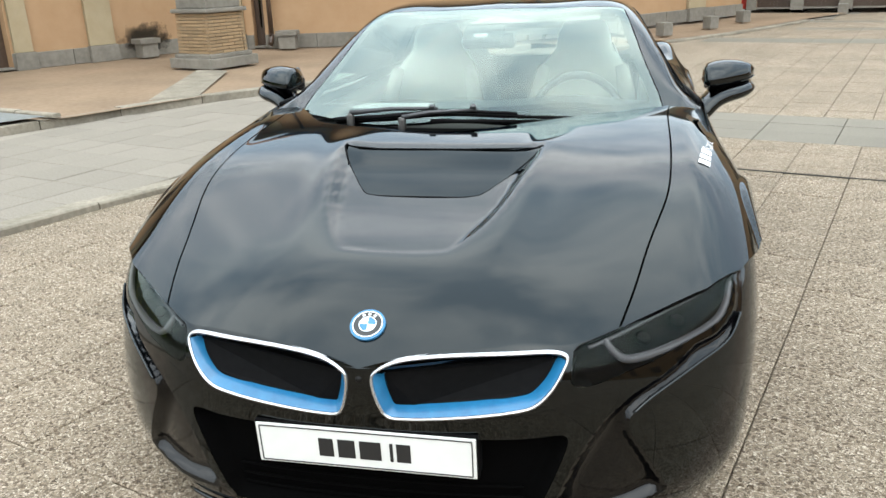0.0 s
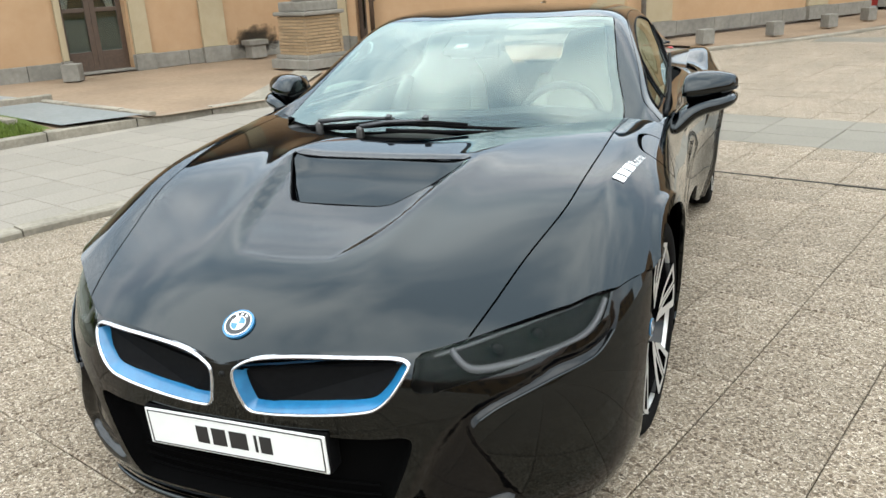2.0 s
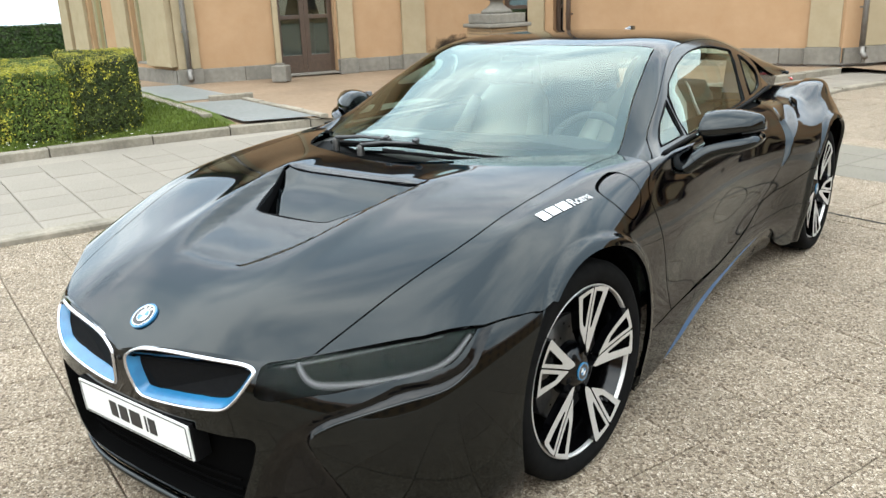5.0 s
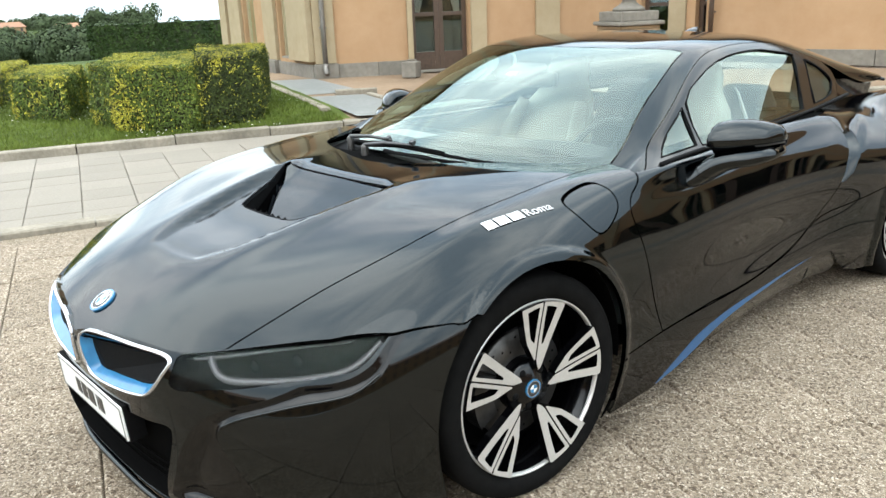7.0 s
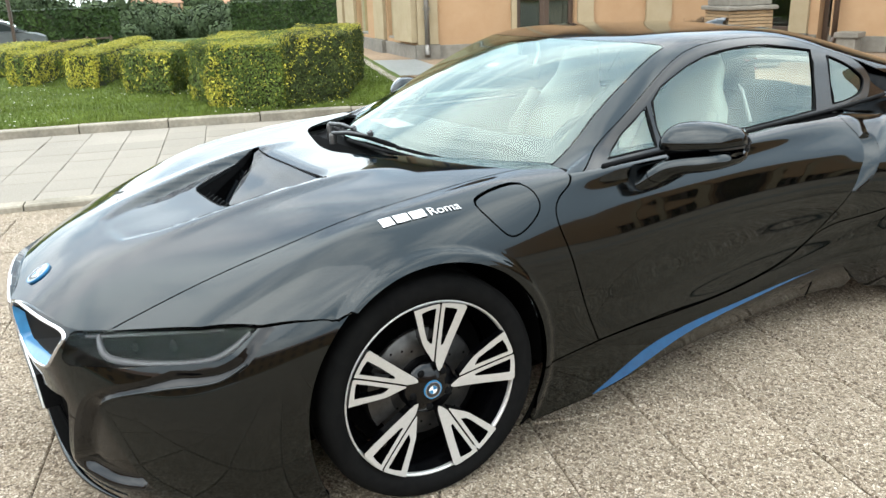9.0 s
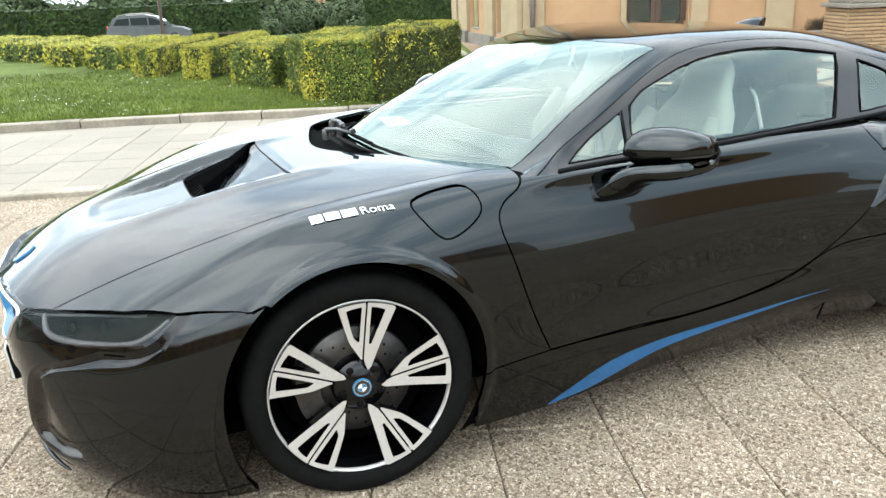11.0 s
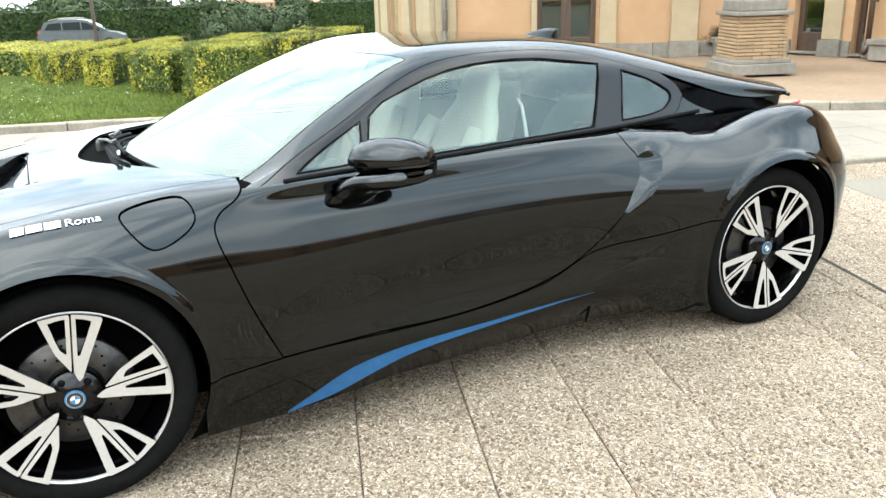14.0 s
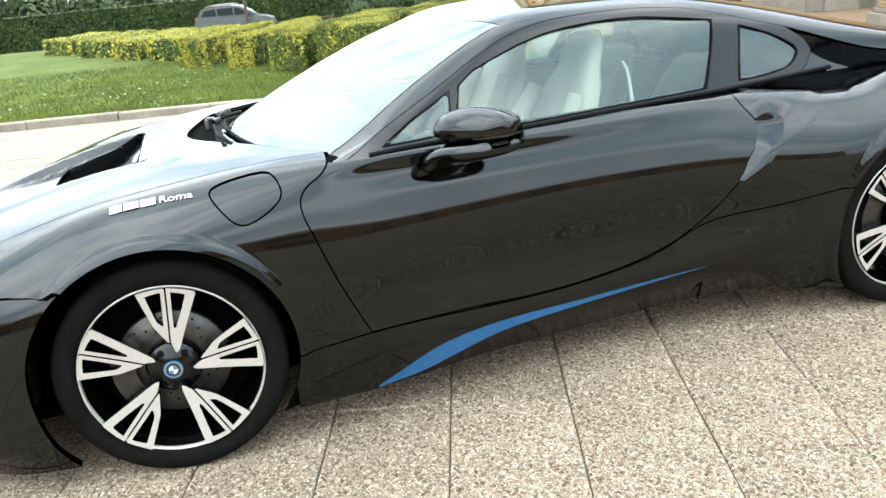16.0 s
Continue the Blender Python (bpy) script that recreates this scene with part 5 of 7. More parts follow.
def sculpt(v):
    """Wheel lips, the dished bonnet scoop, bonnet ridges and the hollow behind the door."""
    v = v.copy()
    s = np.sign(v[:, 0])
    out = np.abs(v[:, 0]) > 0.6
    for yc, zc, rl in ((0.0, 0.37, 0.412), (2.80, 0.365, 0.415)):
        r = np.hypot(v[:, 1] - yc, v[:, 2] - zc)
        v[:, 0] += np.where(out, s * 0.014 * (1 - smoothstep(rl - 0.004, rl + 0.012, r)), 0)
    top = v[:, 2] > 0.6
    d = inside(SCOOP, [0, 1])(v)
    ramp = smoothstep(-0.68, -0.38, v[:, 1]) * (1 - smoothstep(-0.12, -0.02, v[:, 1]))
    v[:, 2] -= np.where(top, (0.006 + 0.020 * ramp) * smoothstep(0.0, 0.024, d), 0)
    # two soft ridges that run from the scoop to the nose
    ridge = np.exp(-((np.abs(v[:, 0]) - (0.30 + 0.12 * (v[:, 1] + 0.3))) / 0.055) ** 2) * smoothstep(-0.75, -0.45, v[:, 1]) * (1 - smoothstep(-0.02, 0.2, v[:, 1]))
    v[:, 2] += np.where(top, 0.007 * ridge, 0)
    # ridge along the fender just outside the bonnet joint
    crest = np.exp(-((np.abs(v[:, 0]) - 0.775) / 0.04) ** 2) * smoothstep(-0.45, -0.1, v[:, 1]) * (1 - smoothstep(0.25, 0.5, v[:, 1]))
    v[:, 2] += np.where(top, 0.006 * crest, 0)
    # waist of the door
    side = np.exp(-((v[:, 2] - 0.80) / 0.035) ** 2) * smoothstep(0.55, 0.9, v[:, 1]) * (1 - smoothstep(1.9, 2.1, v[:, 1]))
    v[:, 0] += s * np.where(out, 0.006 * side, 0)
    # crease that climbs from the side scoop to the haunch
    d = (v[:, 2] - 0.791) * 0.91 - (v[:, 1] - 2.302) * 0.42
    dip = smoothstep(0.0, 0.05, d) * (1 - smoothstep(0.06, 0.19, d)) * smoothstep(2.10, 2.20, v[:, 1]) * (1 - smoothstep(2.42, 2.52, v[:, 1]))
    v[:, 0] -= s * np.where(out & (v[:, 2] > 0.62), 0.018 * dip, 0)
    return v


body = (sculpt(body[0]), body[1])
ARCH_F = lambda v: np.where(np.abs(v[:, 0]) > 0.5, np.hypot(v[:, 1] * np.where(v[:, 1] < 0, 0.955, 1.0), (v[:, 2] - 0.37) * np.where((v[:, 1] < 0) & (v[:, 2] < 0.37), 0.78, 1.0)) - 0.386, 1.0)
ARCH_R = lambda v: np.where(np.abs(v[:, 0]) > 0.5, np.hypot(v[:, 1] - 2.80, v[:, 2] - 0.365) - 0.388, 1.0)
body = clip(clip(body, ARCH_F), ARCH_R)

SEAM_F = [(0, -.990, .590), (.06, -.984, .607), (.147, -.968, .624), (.269, -.942, .634), (.39, -.908, .632), (.462, -.881, .626), (.559, -.803, .636), (.66, -.701, .651), (.759, -.597, .664), (.853, -.467, .675), (.898, -.352, .683), (.930, -.213, .689), (.97, -.08, .70)]
EDGE = [(0, -.994), (.06, -.988), (.147, -.973), (.269, -.947), (.39, -.913), (.462, -.886), (.563, -.806), (.670, -.710), (.776, -.613), (.870, -.483), (.916, -.372), (.960, -.231), (1.0, -.08)]
NOSE = EDGE + [(1.3, 0.0), (1.3, 5), (-1.3, 5), (-1.3, 0.0)] + [(-x, y) for x, y in EDGE[:0:-1]]
SEAM_Z = curve1([(x, z) for x, y, z in SEAM_F])
GAP = 0.0026
in_nose = inside(NOSE, [0, 1])
upper = clip(body, lambda v: np.where(v[:, 1] > -0.05, 1.0, in_nose(v)))
half = clip(upper, lambda v: v[:, 0] - 0.0)

BON = [(.569, -.90), (.569, -.795), (.601, -.678), (.629, -.548), (.657, -.433), (.686, -.309), (.703, -.138), (.712, .095), (.714, .261), (.718, .424), (.735, .62)]
bon_x = curve1([(y, x) for x, y in BON[1:]])
screen_y = lambda x: 0.285 + 0.60 * x * x
hood_back = lambda v: screen_y(v[:, 0]) - 0.016 - 0.125 * smoothstep(0.46, -0.10, v[:, 0]) * smoothstep(-0.72, -0.50, v[:, 0]) - 0.03 * np.exp(-((v[:, 0] + 0.50) / 0.14) ** 2) - v[:, 1]
hood_side = lambda v: bon_x(v[:, 1]) - np.abs(v[:, 0])
on_top = lambda v: v[:, 2] - 0.45


def both(name, patch, mat, label="", depth=0.012, parent=None, flip=False, back=False):
    """The same panel on the car's two sides."""
    a = panel(name, patch, mat, parent or CAR, label, depth, flip, back)
    b = panel(name, mirrored(patch), mat, parent or CAR, label, depth, flip, back)
    return a, b


def cut(patch, *fields):
    for f in fields:
        patch = clip(patch, f)
    return patch


# bonnet with its vent
bonnet = cut(upper, on_top, lambda v: hood_side(v) - GAP, hood_back, lambda v: in_nose(v) - GAP, lambda v: -inside(VENT, [0, 1])(v))
hood = panel("hood", bonnet, PAINT, CAR, "dark grey bonnet with a dished scoop", 0.014)


def hood_z(x, y):
    rx = [float(curve1(r[0])(y)) for r in BODY[:4]]
    rz = [float(curve1(r[1])(y)) for r in BODY[:4]]
    z = float(curve1(list(zip(np.r_[-np.array(rx[2:0:-1]), rx], np.r_[rz[2:0:-1], rz])))(abs(x)))
    v = sculpt(np.array([[x, y, z]]))
    return float(v[0, 2])


def vent_parts():
    # trim line round the opening
    loop = [(x, y, hood_z(x, y) + 0.001) for x, y in VENT[::2]]
    v, f = tube(loop, 0.0022, 6, True)
    obj("vent_trim", v, f, SATIN, hood, "thin black seal round the vent", True)
    # ramp that rises to the rear edge
    vs, fs = [], []
    n, m = 16, 10
    for j in range(m + 1):
        t = j / m
        y = -0.296 + 0.266 * t
        w = np.interp(y, [-0.296, -0.05, -0.03], [0.185, 0.312, 0.312])
        for i in range(n + 1):
            x = w * (2 * i / n - 1)
            vs.append((x, y, hood_z(x, y) - 0.0015 - 0.074 * (1 - t) ** 1.25))
    for j in range(m):
        for i in range(n):
            a = j * (n + 1) + i
            fs.append((a, a + 1, a + n + 2, a + n + 1))
    obj("vent_ramp", vs, fs, PAINT, hood, "painted ramp inside the vent", True)
    # side walls and floor
    wall = [(x, y) for x, y in VENT]
    k = len(wall)
    vs = [(x * 1.005, y, hood_z(x, y) - 0.002) for x, y in wall] + [(x, y, hood_z(x, y) - 0.11) for x, y in wall]
    obj("vent_wall", vs, [(i, (i + 1) % k, k + (i + 1) % k, k + i) for i in range(k)] + [tuple(range(k, 2 * k))], SATIN, hood)
    for i in range(9):
        x = -0.16 + 0.04 * i
        part("louvre", box((0.004, 0.07, 0.03), pose(x, -0.302, hood_z(x, -0.31) - 0.055, 25, 0, 18)), SATIN, hood)


vent_parts()

# screen cowl under the wiper
cowl = cut(upper, on_top, lambda v: 0.02 - hood_back(v), lambda v: screen_y(v[:, 0]) + 0.06 - v[:, 1], lambda v: 0.72 - np.abs(v[:, 0]))
panel("cowl", offset(cowl, -0.045), SATIN, CAR, "black plastic cowl at the foot of the screen", 0.0)

DOOR = smooth_loop([(.600, .945), (.600, .945), (.545, .884), (.487, .849), (.462, .814), (.464, .766), (.486, .699), (.524, .586), (.567, .478), (.623, .353), (.623, .353), (.805, .358), (.993, .359), (1.193, .352), (1.382, .358), (1.583, .381), (1.737, .42), (1.846, .474), (1.932, .542), (2.006, .629), (2.041, .703), (2.084, .762), (2.099, .827), (2.067, .884), (2.050, .960), (2.050, .960)], 5)
FLAP = smooth_loop([(.202, .864), (.216, .879), (.287, .893), (.373, .899), (.401, .885), (.410, .846), (.388, .816), (.333, .786), (.287, .775), (.256, .788), (.222, .829)], 6)
INTAKE = smooth_loop([(2.099, .830), (2.099, .830), (2.165, .842), (2.222, .818), (2.180, .750), (2.118, .678), (2.048, .628), (2.006, .629), (2.006, .629), (2.041, .703), (2.084, .762)], 5)
BELT = lambda v: curve1([(.40, .90), (.60, .905), (.75, .908), (1.2, .910), (1.7, .915), (2.1, .914), (2.35, .93), (2.6, .96)])(v[:, 1]) - v[:, 2]
SILL_Z = curve1([(.30, .320), (.407, .331), (.623, .351), (.805, .355), (1.193, .348), (1.583, .376), (1.737, .415), (1.86, .470), (2.1, .505), (2.4, .542), (2.6, .56)])
dfield, ffield, ifield = inside(DOOR, [1, 2]), inside(FLAP, [1, 2]), inside(INTAKE, [1, 2])
bonnet_out = lambda v: np.where(v[:, 2] < 0.45, 1, -np.minimum(hood_side(v), np.where(v[:, 1] < 0.66, 1.0, -1.0)))
outer = cut(half, lambda v: v[:, 0] - 0.45)

fender = cut(outer, lambda v: 1.0 - v[:, 1], lambda v: bonnet_out(v) - GAP, lambda v: -dfield(v) - GAP, lambda v: v[:, 2] - SILL_Z(v[:, 1]) - GAP, lambda v: np.where(v[:, 1] < -0.05, in_nose(v) - 0.4 * GAP, 1), lambda v: np.where(ffield(v) > -GAP, -ffield(v) - GAP, np.maximum(1e-4, -ffield(v) - GAP)), lambda v: np.where(v[:, 1] > 0.3, np.maximum(BELT(v) + 0.012, 0.70 - v[:, 1] - 0.05), 1))
fl, fr = both("fender", fender, PAINT, "dark grey front fender with a rolled wheel lip", 0.016)
for ob, pt in ((fl, cut(outer, lambda v: ffield(v) - GAP)), (fr, mirrored(cut(outer, lambda v: ffield(v) - GAP)))):
    panel("charge_flap", pt, PAINT, ob, "rounded charging flap", 0.010)
door = cut(outer, lambda v: dfield(v) - GAP, BELT)
dl, dr = both("door", door, PAINT, "dark grey door", 0.014)
INNER = lambda y: np.interp(y, [2.38, 2.40, 2.425, 2.455, 2.49, 2.53, 2.58, 2.66, 2.75, 2.85, 3.12, 3.40, 3.7], [.60, .755, .815, .836, .836, .818, .788, .756, .750, .752, .740, .55, .2])
rear = cut(outer, lambda v: v[:, 1] - 1.2, lambda v: -dfield(v) - GAP, lambda v: -ifield(v) - 0.0005, lambda v: np.where(v[:, 1] < 2.45, BELT(v), 1), lambda v: v[:, 2] - SILL_Z(v[:, 1]) - GAP * np.where(v[:, 1] < 2.6, 1, 0) + np.where(v[:, 1] > 2.75, 1, 0), lambda v: np.where(v[:, 1] > 2.385, v[:, 0] - INNER(v[:, 1]), 1))
rl, rr = both("rear_fender", rear, PAINT, "dark grey rear fender with a high haunch", 0.016)
deck = cut(upper, lambda v: v[:, 1] - 2.30, lambda v: v[:, 2] - 0.6, lambda v: 0.03 + INNER(v[:, 1]) - np.abs(v[:, 0]))
panel("rear_deck", offset(deck, -0.012), GLOSSBLACK, CAR, "black trough under the rear buttresses", 0.0)
# hollow behind the door edge
hol = cut(outer, lambda v: ifield(v) + 0.001)
rear_edge = curve1([(.62, 2.035), (.678, 2.118), (.750, 2.180), (.818, 2.222), (.845, 2.17)])
hv = hol[0].copy()
hv[:, 0] -= 0.050 * smoothstep(0.0, 0.13, rear_edge(hv[:, 2]) - hv[:, 1])
both("side_scoop", (hv, hol[1]), PAINT, "hollowed air scoop behind the door", 0.0)
REAR_LO = curve1([(1.55, .303), (1.72, .306), (1.90, .312), (2.05, .29), (2.15, .215), (2.24, .160), (2.35, .13), (2.62, .12)])
lower_rear = cut(outer, lambda v: v[:, 1] - 1.72, lambda v: 2.62 - v[:, 1], lambda v: SILL_Z(v[:, 1]) - v[:, 2] - GAP, lambda v: -dfield(v) - GAP, lambda v: v[:, 2] - REAR_LO(v[:, 1]))
both("rear_sill", lower_rear, PAINT, "dark grey lower quarter panel", 0.02)
BLUE_UP = curve1([(.60, .135), (.715, .189), (.838, .246), (.965, .275), (1.142, .290), (1.329, .293), (1.578, .300), (1.90, .312)])
BLUE_LO = curve1([(.60, .135), (.70, .147), (.78, .160), (.88, .189), (1.052, .239), (1.234, .262), (1.528, .281), (1.90, .309)])
sill = cut(outer, lambda v: v[:, 1] - 0.36, lambda v: 1.72 - v[:, 1], lambda v: SILL_Z(v[:, 1]) - v[:, 2] - GAP, lambda v: -dfield(v) - GAP, lambda v: v[:, 2] - np.where(v[:, 1] > 0.62, BLUE_UP(v[:, 1]), 0.0))
sl, sr = both("sill", sill, PAINT, "dark grey sill", 0.012)
skirt = cut(outer, lambda v: v[:, 1] - 0.60, lambda v: 2.20 - v[:, 1], lambda v: np.where(v[:, 1] < 1.9, BLUE_LO(v[:, 1]), REAR_LO(v[:, 1]) + 0.004) - v[:, 2])
hv = skirt[0].copy()
hv[:, 0] -= 0.009 + 0.035 * smoothstep(0.0, 0.16, 0.29 - hv[:, 2]) * smoothstep(0.66, 1.1, hv[:, 1])
both("side_skirt", (hv, skirt[1]), GLOSSBLACK, "black lower side skirt", 0.05)
blue = cut(outer, lambda v: v[:, 1] - 0.60, lambda v: 1.90 - v[:, 1], lambda v: BLUE_UP(v[:, 1]) - v[:, 2] - 0.001, lambda v: v[:, 2] - BLUE_LO(v[:, 1]))
hv = blue[0].copy()
hv[:, 0] -= 0.004
both("blue_strip", (hv, blue[1]), SHADEDBLUE, "blue accent strip along the sill, its shade put into a darker blue", 0.014)

# dark shell under the joints, floor and wheel wells
inner = cut(upper, lambda v: np.where((v[:, 1] > 0.25) & (v[:, 1] < 2.4) & (v[:, 2] > 0.5), np.abs(v[:, 0]) - (0.70 - 0.04 * v[:, 1]), 1.0), lambda v: -inside(VENT, [0, 1])(v) - np.where(v[:, 2] < .5, -9, 0), lambda v: np.where(np.abs(v[:, 0]) > 0.5, -ifield(v) + 0.0, 1), lambda v: np.where((v[:, 1] > 1.90) & (v[:, 1] < 2.6), v[:, 2] - REAR_LO(v[:, 1]) - 0.006, 1.0), lambda v: np.where((v[:, 1] > 0.60) & (v[:, 1] <= 1.90), v[:, 2] - BLUE_LO(v[:, 1]) - 0.004, 1.0))
panel("under_shell", offset(inner, -0.016), DARKIN, CAR, "", 0.0)
part("floor_pan", box((1.26, 3.7, 0.06), pose(0, 1.30, 0.17), 0.02), DARKIN, CAR)
for yc, zc in ((0.0, 0.37), (2.80, 0.365)):
    for s in (-1, 1):
        vs, fs = [], []
        n = 40
        for x in (0.52, 0.915):
            for k in range(n + 1):
                a = radians(-6 + 192 * k / n)
                vs.append((s * x, yc + 0.398 * math.cos(a), zc + 0.398 * math.sin(a)))
        fs = [(k, k + 1, n + 2 + k, n + 1 + k) for k in range(n)] + [tuple(range(n + 1))]
        obj("wheel_well", vs, fs, DARKIN, CAR)

# ---------------------------------------------------------------- car: front fascia
fz_x = [curve1(r[0]) for r in FASCIA]
fz_y = [curve1(r[1]) for r in FASCIA]


def face_y(x, z):
    """Depth of the fascia at a place seen from the front."""
    rx, ry = [float(f(z)) for f in fz_x], [float(f(z)) for f in fz_y]
    k = np.arange(len(rx), dtype=float)
    kk = np.r_[-k[2:0:-1], k]
    u = np.linspace(0, k[-1], 160)
    xs = curve1(list(zip(kk, np.r_[-np.array(rx[2:0:-1]), rx])))(u)
    ys = curve1(list(zip(kk, np.r_[ry[2:0:-1], ry])))(u)
    return float(np.interp(abs(x), xs, ys))


KIDNEY = smooth_loop([(.026, .562), (.042, .590), (.098, .614), (.209, .625), (.366, .624), (.435, .618), (.460, .602), (.453, .577), (.426, .532), (.388, .498), (.333, .485), (.207, .470), (.103, .461), (.056, .466), (.036, .505)], 5)
LAMP = smooth_loop([(.470, .620), (.470, .620), (.561, .632), (.66, .647), (.76, .660), (.848, .669), (.848, .669), (.848, .645), (.838, .604), (.815, .583), (.738, .569), (.64, .551), (.581, .546), (.505, .535), (.468, .545), (.468, .575)], 5)
CHANNEL = smooth_loop([(.745, .556), (.745, .556), (.689, .523), (.607, .495), (.536, .442), (.474, .342), (.436, .25), (.40, .19), (.40, .19), (.56, .17), (.70, .20), (.70, .20), (.645, .32), (.598, .412), (.606, .448), (.653, .476), (.751, .508), (.835, .530), (.870, .575), (.872, .66), (.872, .66), (.855, .66), (.850, .60), (.815, .565)], 4)
MOUTH = smooth_loop([(-.44, .424), (-.30, .417), (.30, .417), (.44, .424), (.462, .405), (.442, .335), (.408, .25), (.375, .18), (.32, .165), (-.32, .165), (-.375, .18), (-.408, .25), (-.442, .335), (-.462, .405)], 5)
kf, lf_, cf, mf_ = inside(KIDNEY, [0, 2]), inside(LAMP, [0, 2]), inside(CHANNEL, [0, 2]), inside(MOUTH, [0, 2])
sym = lambda f: (lambda v: f(np.c_[np.abs(v[:, 0]), v[:, 1:]]))
kf, lf_, cf = sym(kf), sym(lf_), sym(cf)
skin = cut(fascia, lambda v: SEAM_Z(np.abs(v[:, 0])) - v[:, 2] - 0.4 * GAP, ARCH_F)
bumper_patch = cut(skin, lambda v: -kf(v), lambda v: -lf_(v) - 0.001, lambda v: -cf(v), lambda v: -mf_(v))
bumper = panel("bumper", bumper_patch, PAINT, CAR, "dark grey front bumper", 0.022)
chan = cut(skin, lambda v: cf(v) + 0.001, lambda v: v[:, 0])
hv = chan[0].copy()
dd = cf(hv)
hv[:, 1] += 0.040 * smoothstep(0, 0.035, dd)
for pt in ((hv, chan[1]), mirrored((hv, chan[1]))):
    panel("air_channel", pt, GLOSSBLACK, bumper, "gloss black air channel", 0.0)
mouth = cut(skin, lambda v: mf_(v) + 0.001)
hv = mouth[0].copy()
hv[:, 1] += 0.055 * smoothstep(0, 0.03, mf_(hv))
panel("lower_intake", (hv, mouth[1]), DARKIN, bumper, "matt black lower grille around the plate", 0.0)
for k in range(3):
    pts = [(x, face_y(x, 0.20 + 0.03 * k) + 0.04, 0.20 + 0.03 * k) for x in np.linspace(-0.36, 0.36, 13)]
    v, f = tube(pts, 0.004, 6)
    obj("intake_bar", v, f, DARKIN, bumper)
# lower lip
pts = [(x, face_y(x, 0.115) - 0.012, 0.112) for x in np.linspace(-0.56, 0.56, 41)]
v, f = tube(pts, [0.003 + 0.009 * math.sin(math.pi * k / 40) ** 0.5 for k in range(41)], 8)
obj("lip", v, f, PAINT, bumper, "thin front lip", True)
# crease above the corner panel
pts = [(x, face_y(x, z) - 0.004, z) for x, z in smooth_loop([(.606, .450), (.653, .478), (.751, .510), (.835, .532), (.868, .575)], 6, False)]
for s in (1, -1):
    v, f = tube([(s * x, y, z) for x, y, z in pts], 0.0045, 6)
    obj("crease", v, f, PAINT, bumper, "", True)


def inset(loop, d):
    """A closed 2D loop moved inwards by d."""
    p = np.array(loop)
    a, b = np.roll(p, 1, 0), np.roll(p, -1, 0)
    t = b - a
    t /= np.linalg.norm(t, axis=1)[:, None]
    n = np.c_[-t[:, 1], t[:, 0]]
    area = np.sum(p[:, 0] * b[:, 1] - b[:, 0] * p[:, 1])
    return p + n * (d if area > 0 else -d)


def ring(loops, mat, name, parent, label="", closed_cap=False, pick=None):
    """A band through successive loops of equal length."""
    n = len(loops[0])
    vs = [tuple(p) for l in loops for p in l]
    fs = []
    for j in range(len(loops) - 1):
        for k in range(n):
            f = (j * n + k, j * n + (k + 1) % n, (j + 1) * n + (k + 1) % n, (j + 1) * n + k)
            if pick is None or pick(np.mean([vs[i] for i in f], 0)):
                fs.append(f)
    if closed_cap:
        fs.append(tuple((len(loops) - 1) * n + k for k in range(n)))
    return obj(name, vs, fs, mat, parent, label, True)


for s in (1, -1):
    g = thing("kidney_grille", "", "")
    g.parent = CAR
    at = lambda d, push: [(s * x, face_y(x, z) + push, z) for x, z in inset(KIDNEY, d)]
    L = [at(-0.001, 0.004), at(0.0005, -0.004), at(0.003, -0.0065), at(0.006, -0.005), at(0.0072, 0.003)]
    ring(L, SILVER, "chrome_frame", g, "bright silver grille frame")
    ring([at(0.0072, 0.0), at(0.020, 0.018), at(0.026, 0.034)], BLUE, "blue_trim", g, "bright blue inner trim", pick=lambda p: p[2] < 0.597 - 0.02 * (abs(p[0]) < 0.2))
    ring([at(0.0072, 0.002), at(0.019, 0.022), at(0.026, 0.034)], GLOSSBLACK, "upper_trim", g, pick=lambda p: p[2] >= 0.597 - 0.02 * (abs(p[0]) < 0.2))
    mesh_loop = at(0.023, 0.030)
    obj("shutter", mesh_loop, [tuple(range(len(mesh_loop)))], SATIN, g, "black grille shutter")
# camera in the nose
v, f = lathe([(0, -0.004), (0.006, -0.004), (0.009, 0.002), (0.009, 0.02)], 16)
obj("nose_camera", [(x, -0.992 + h, 0.563 + y) for x, y, h in v], f, SMOKE, bumper, "small round camera", True)

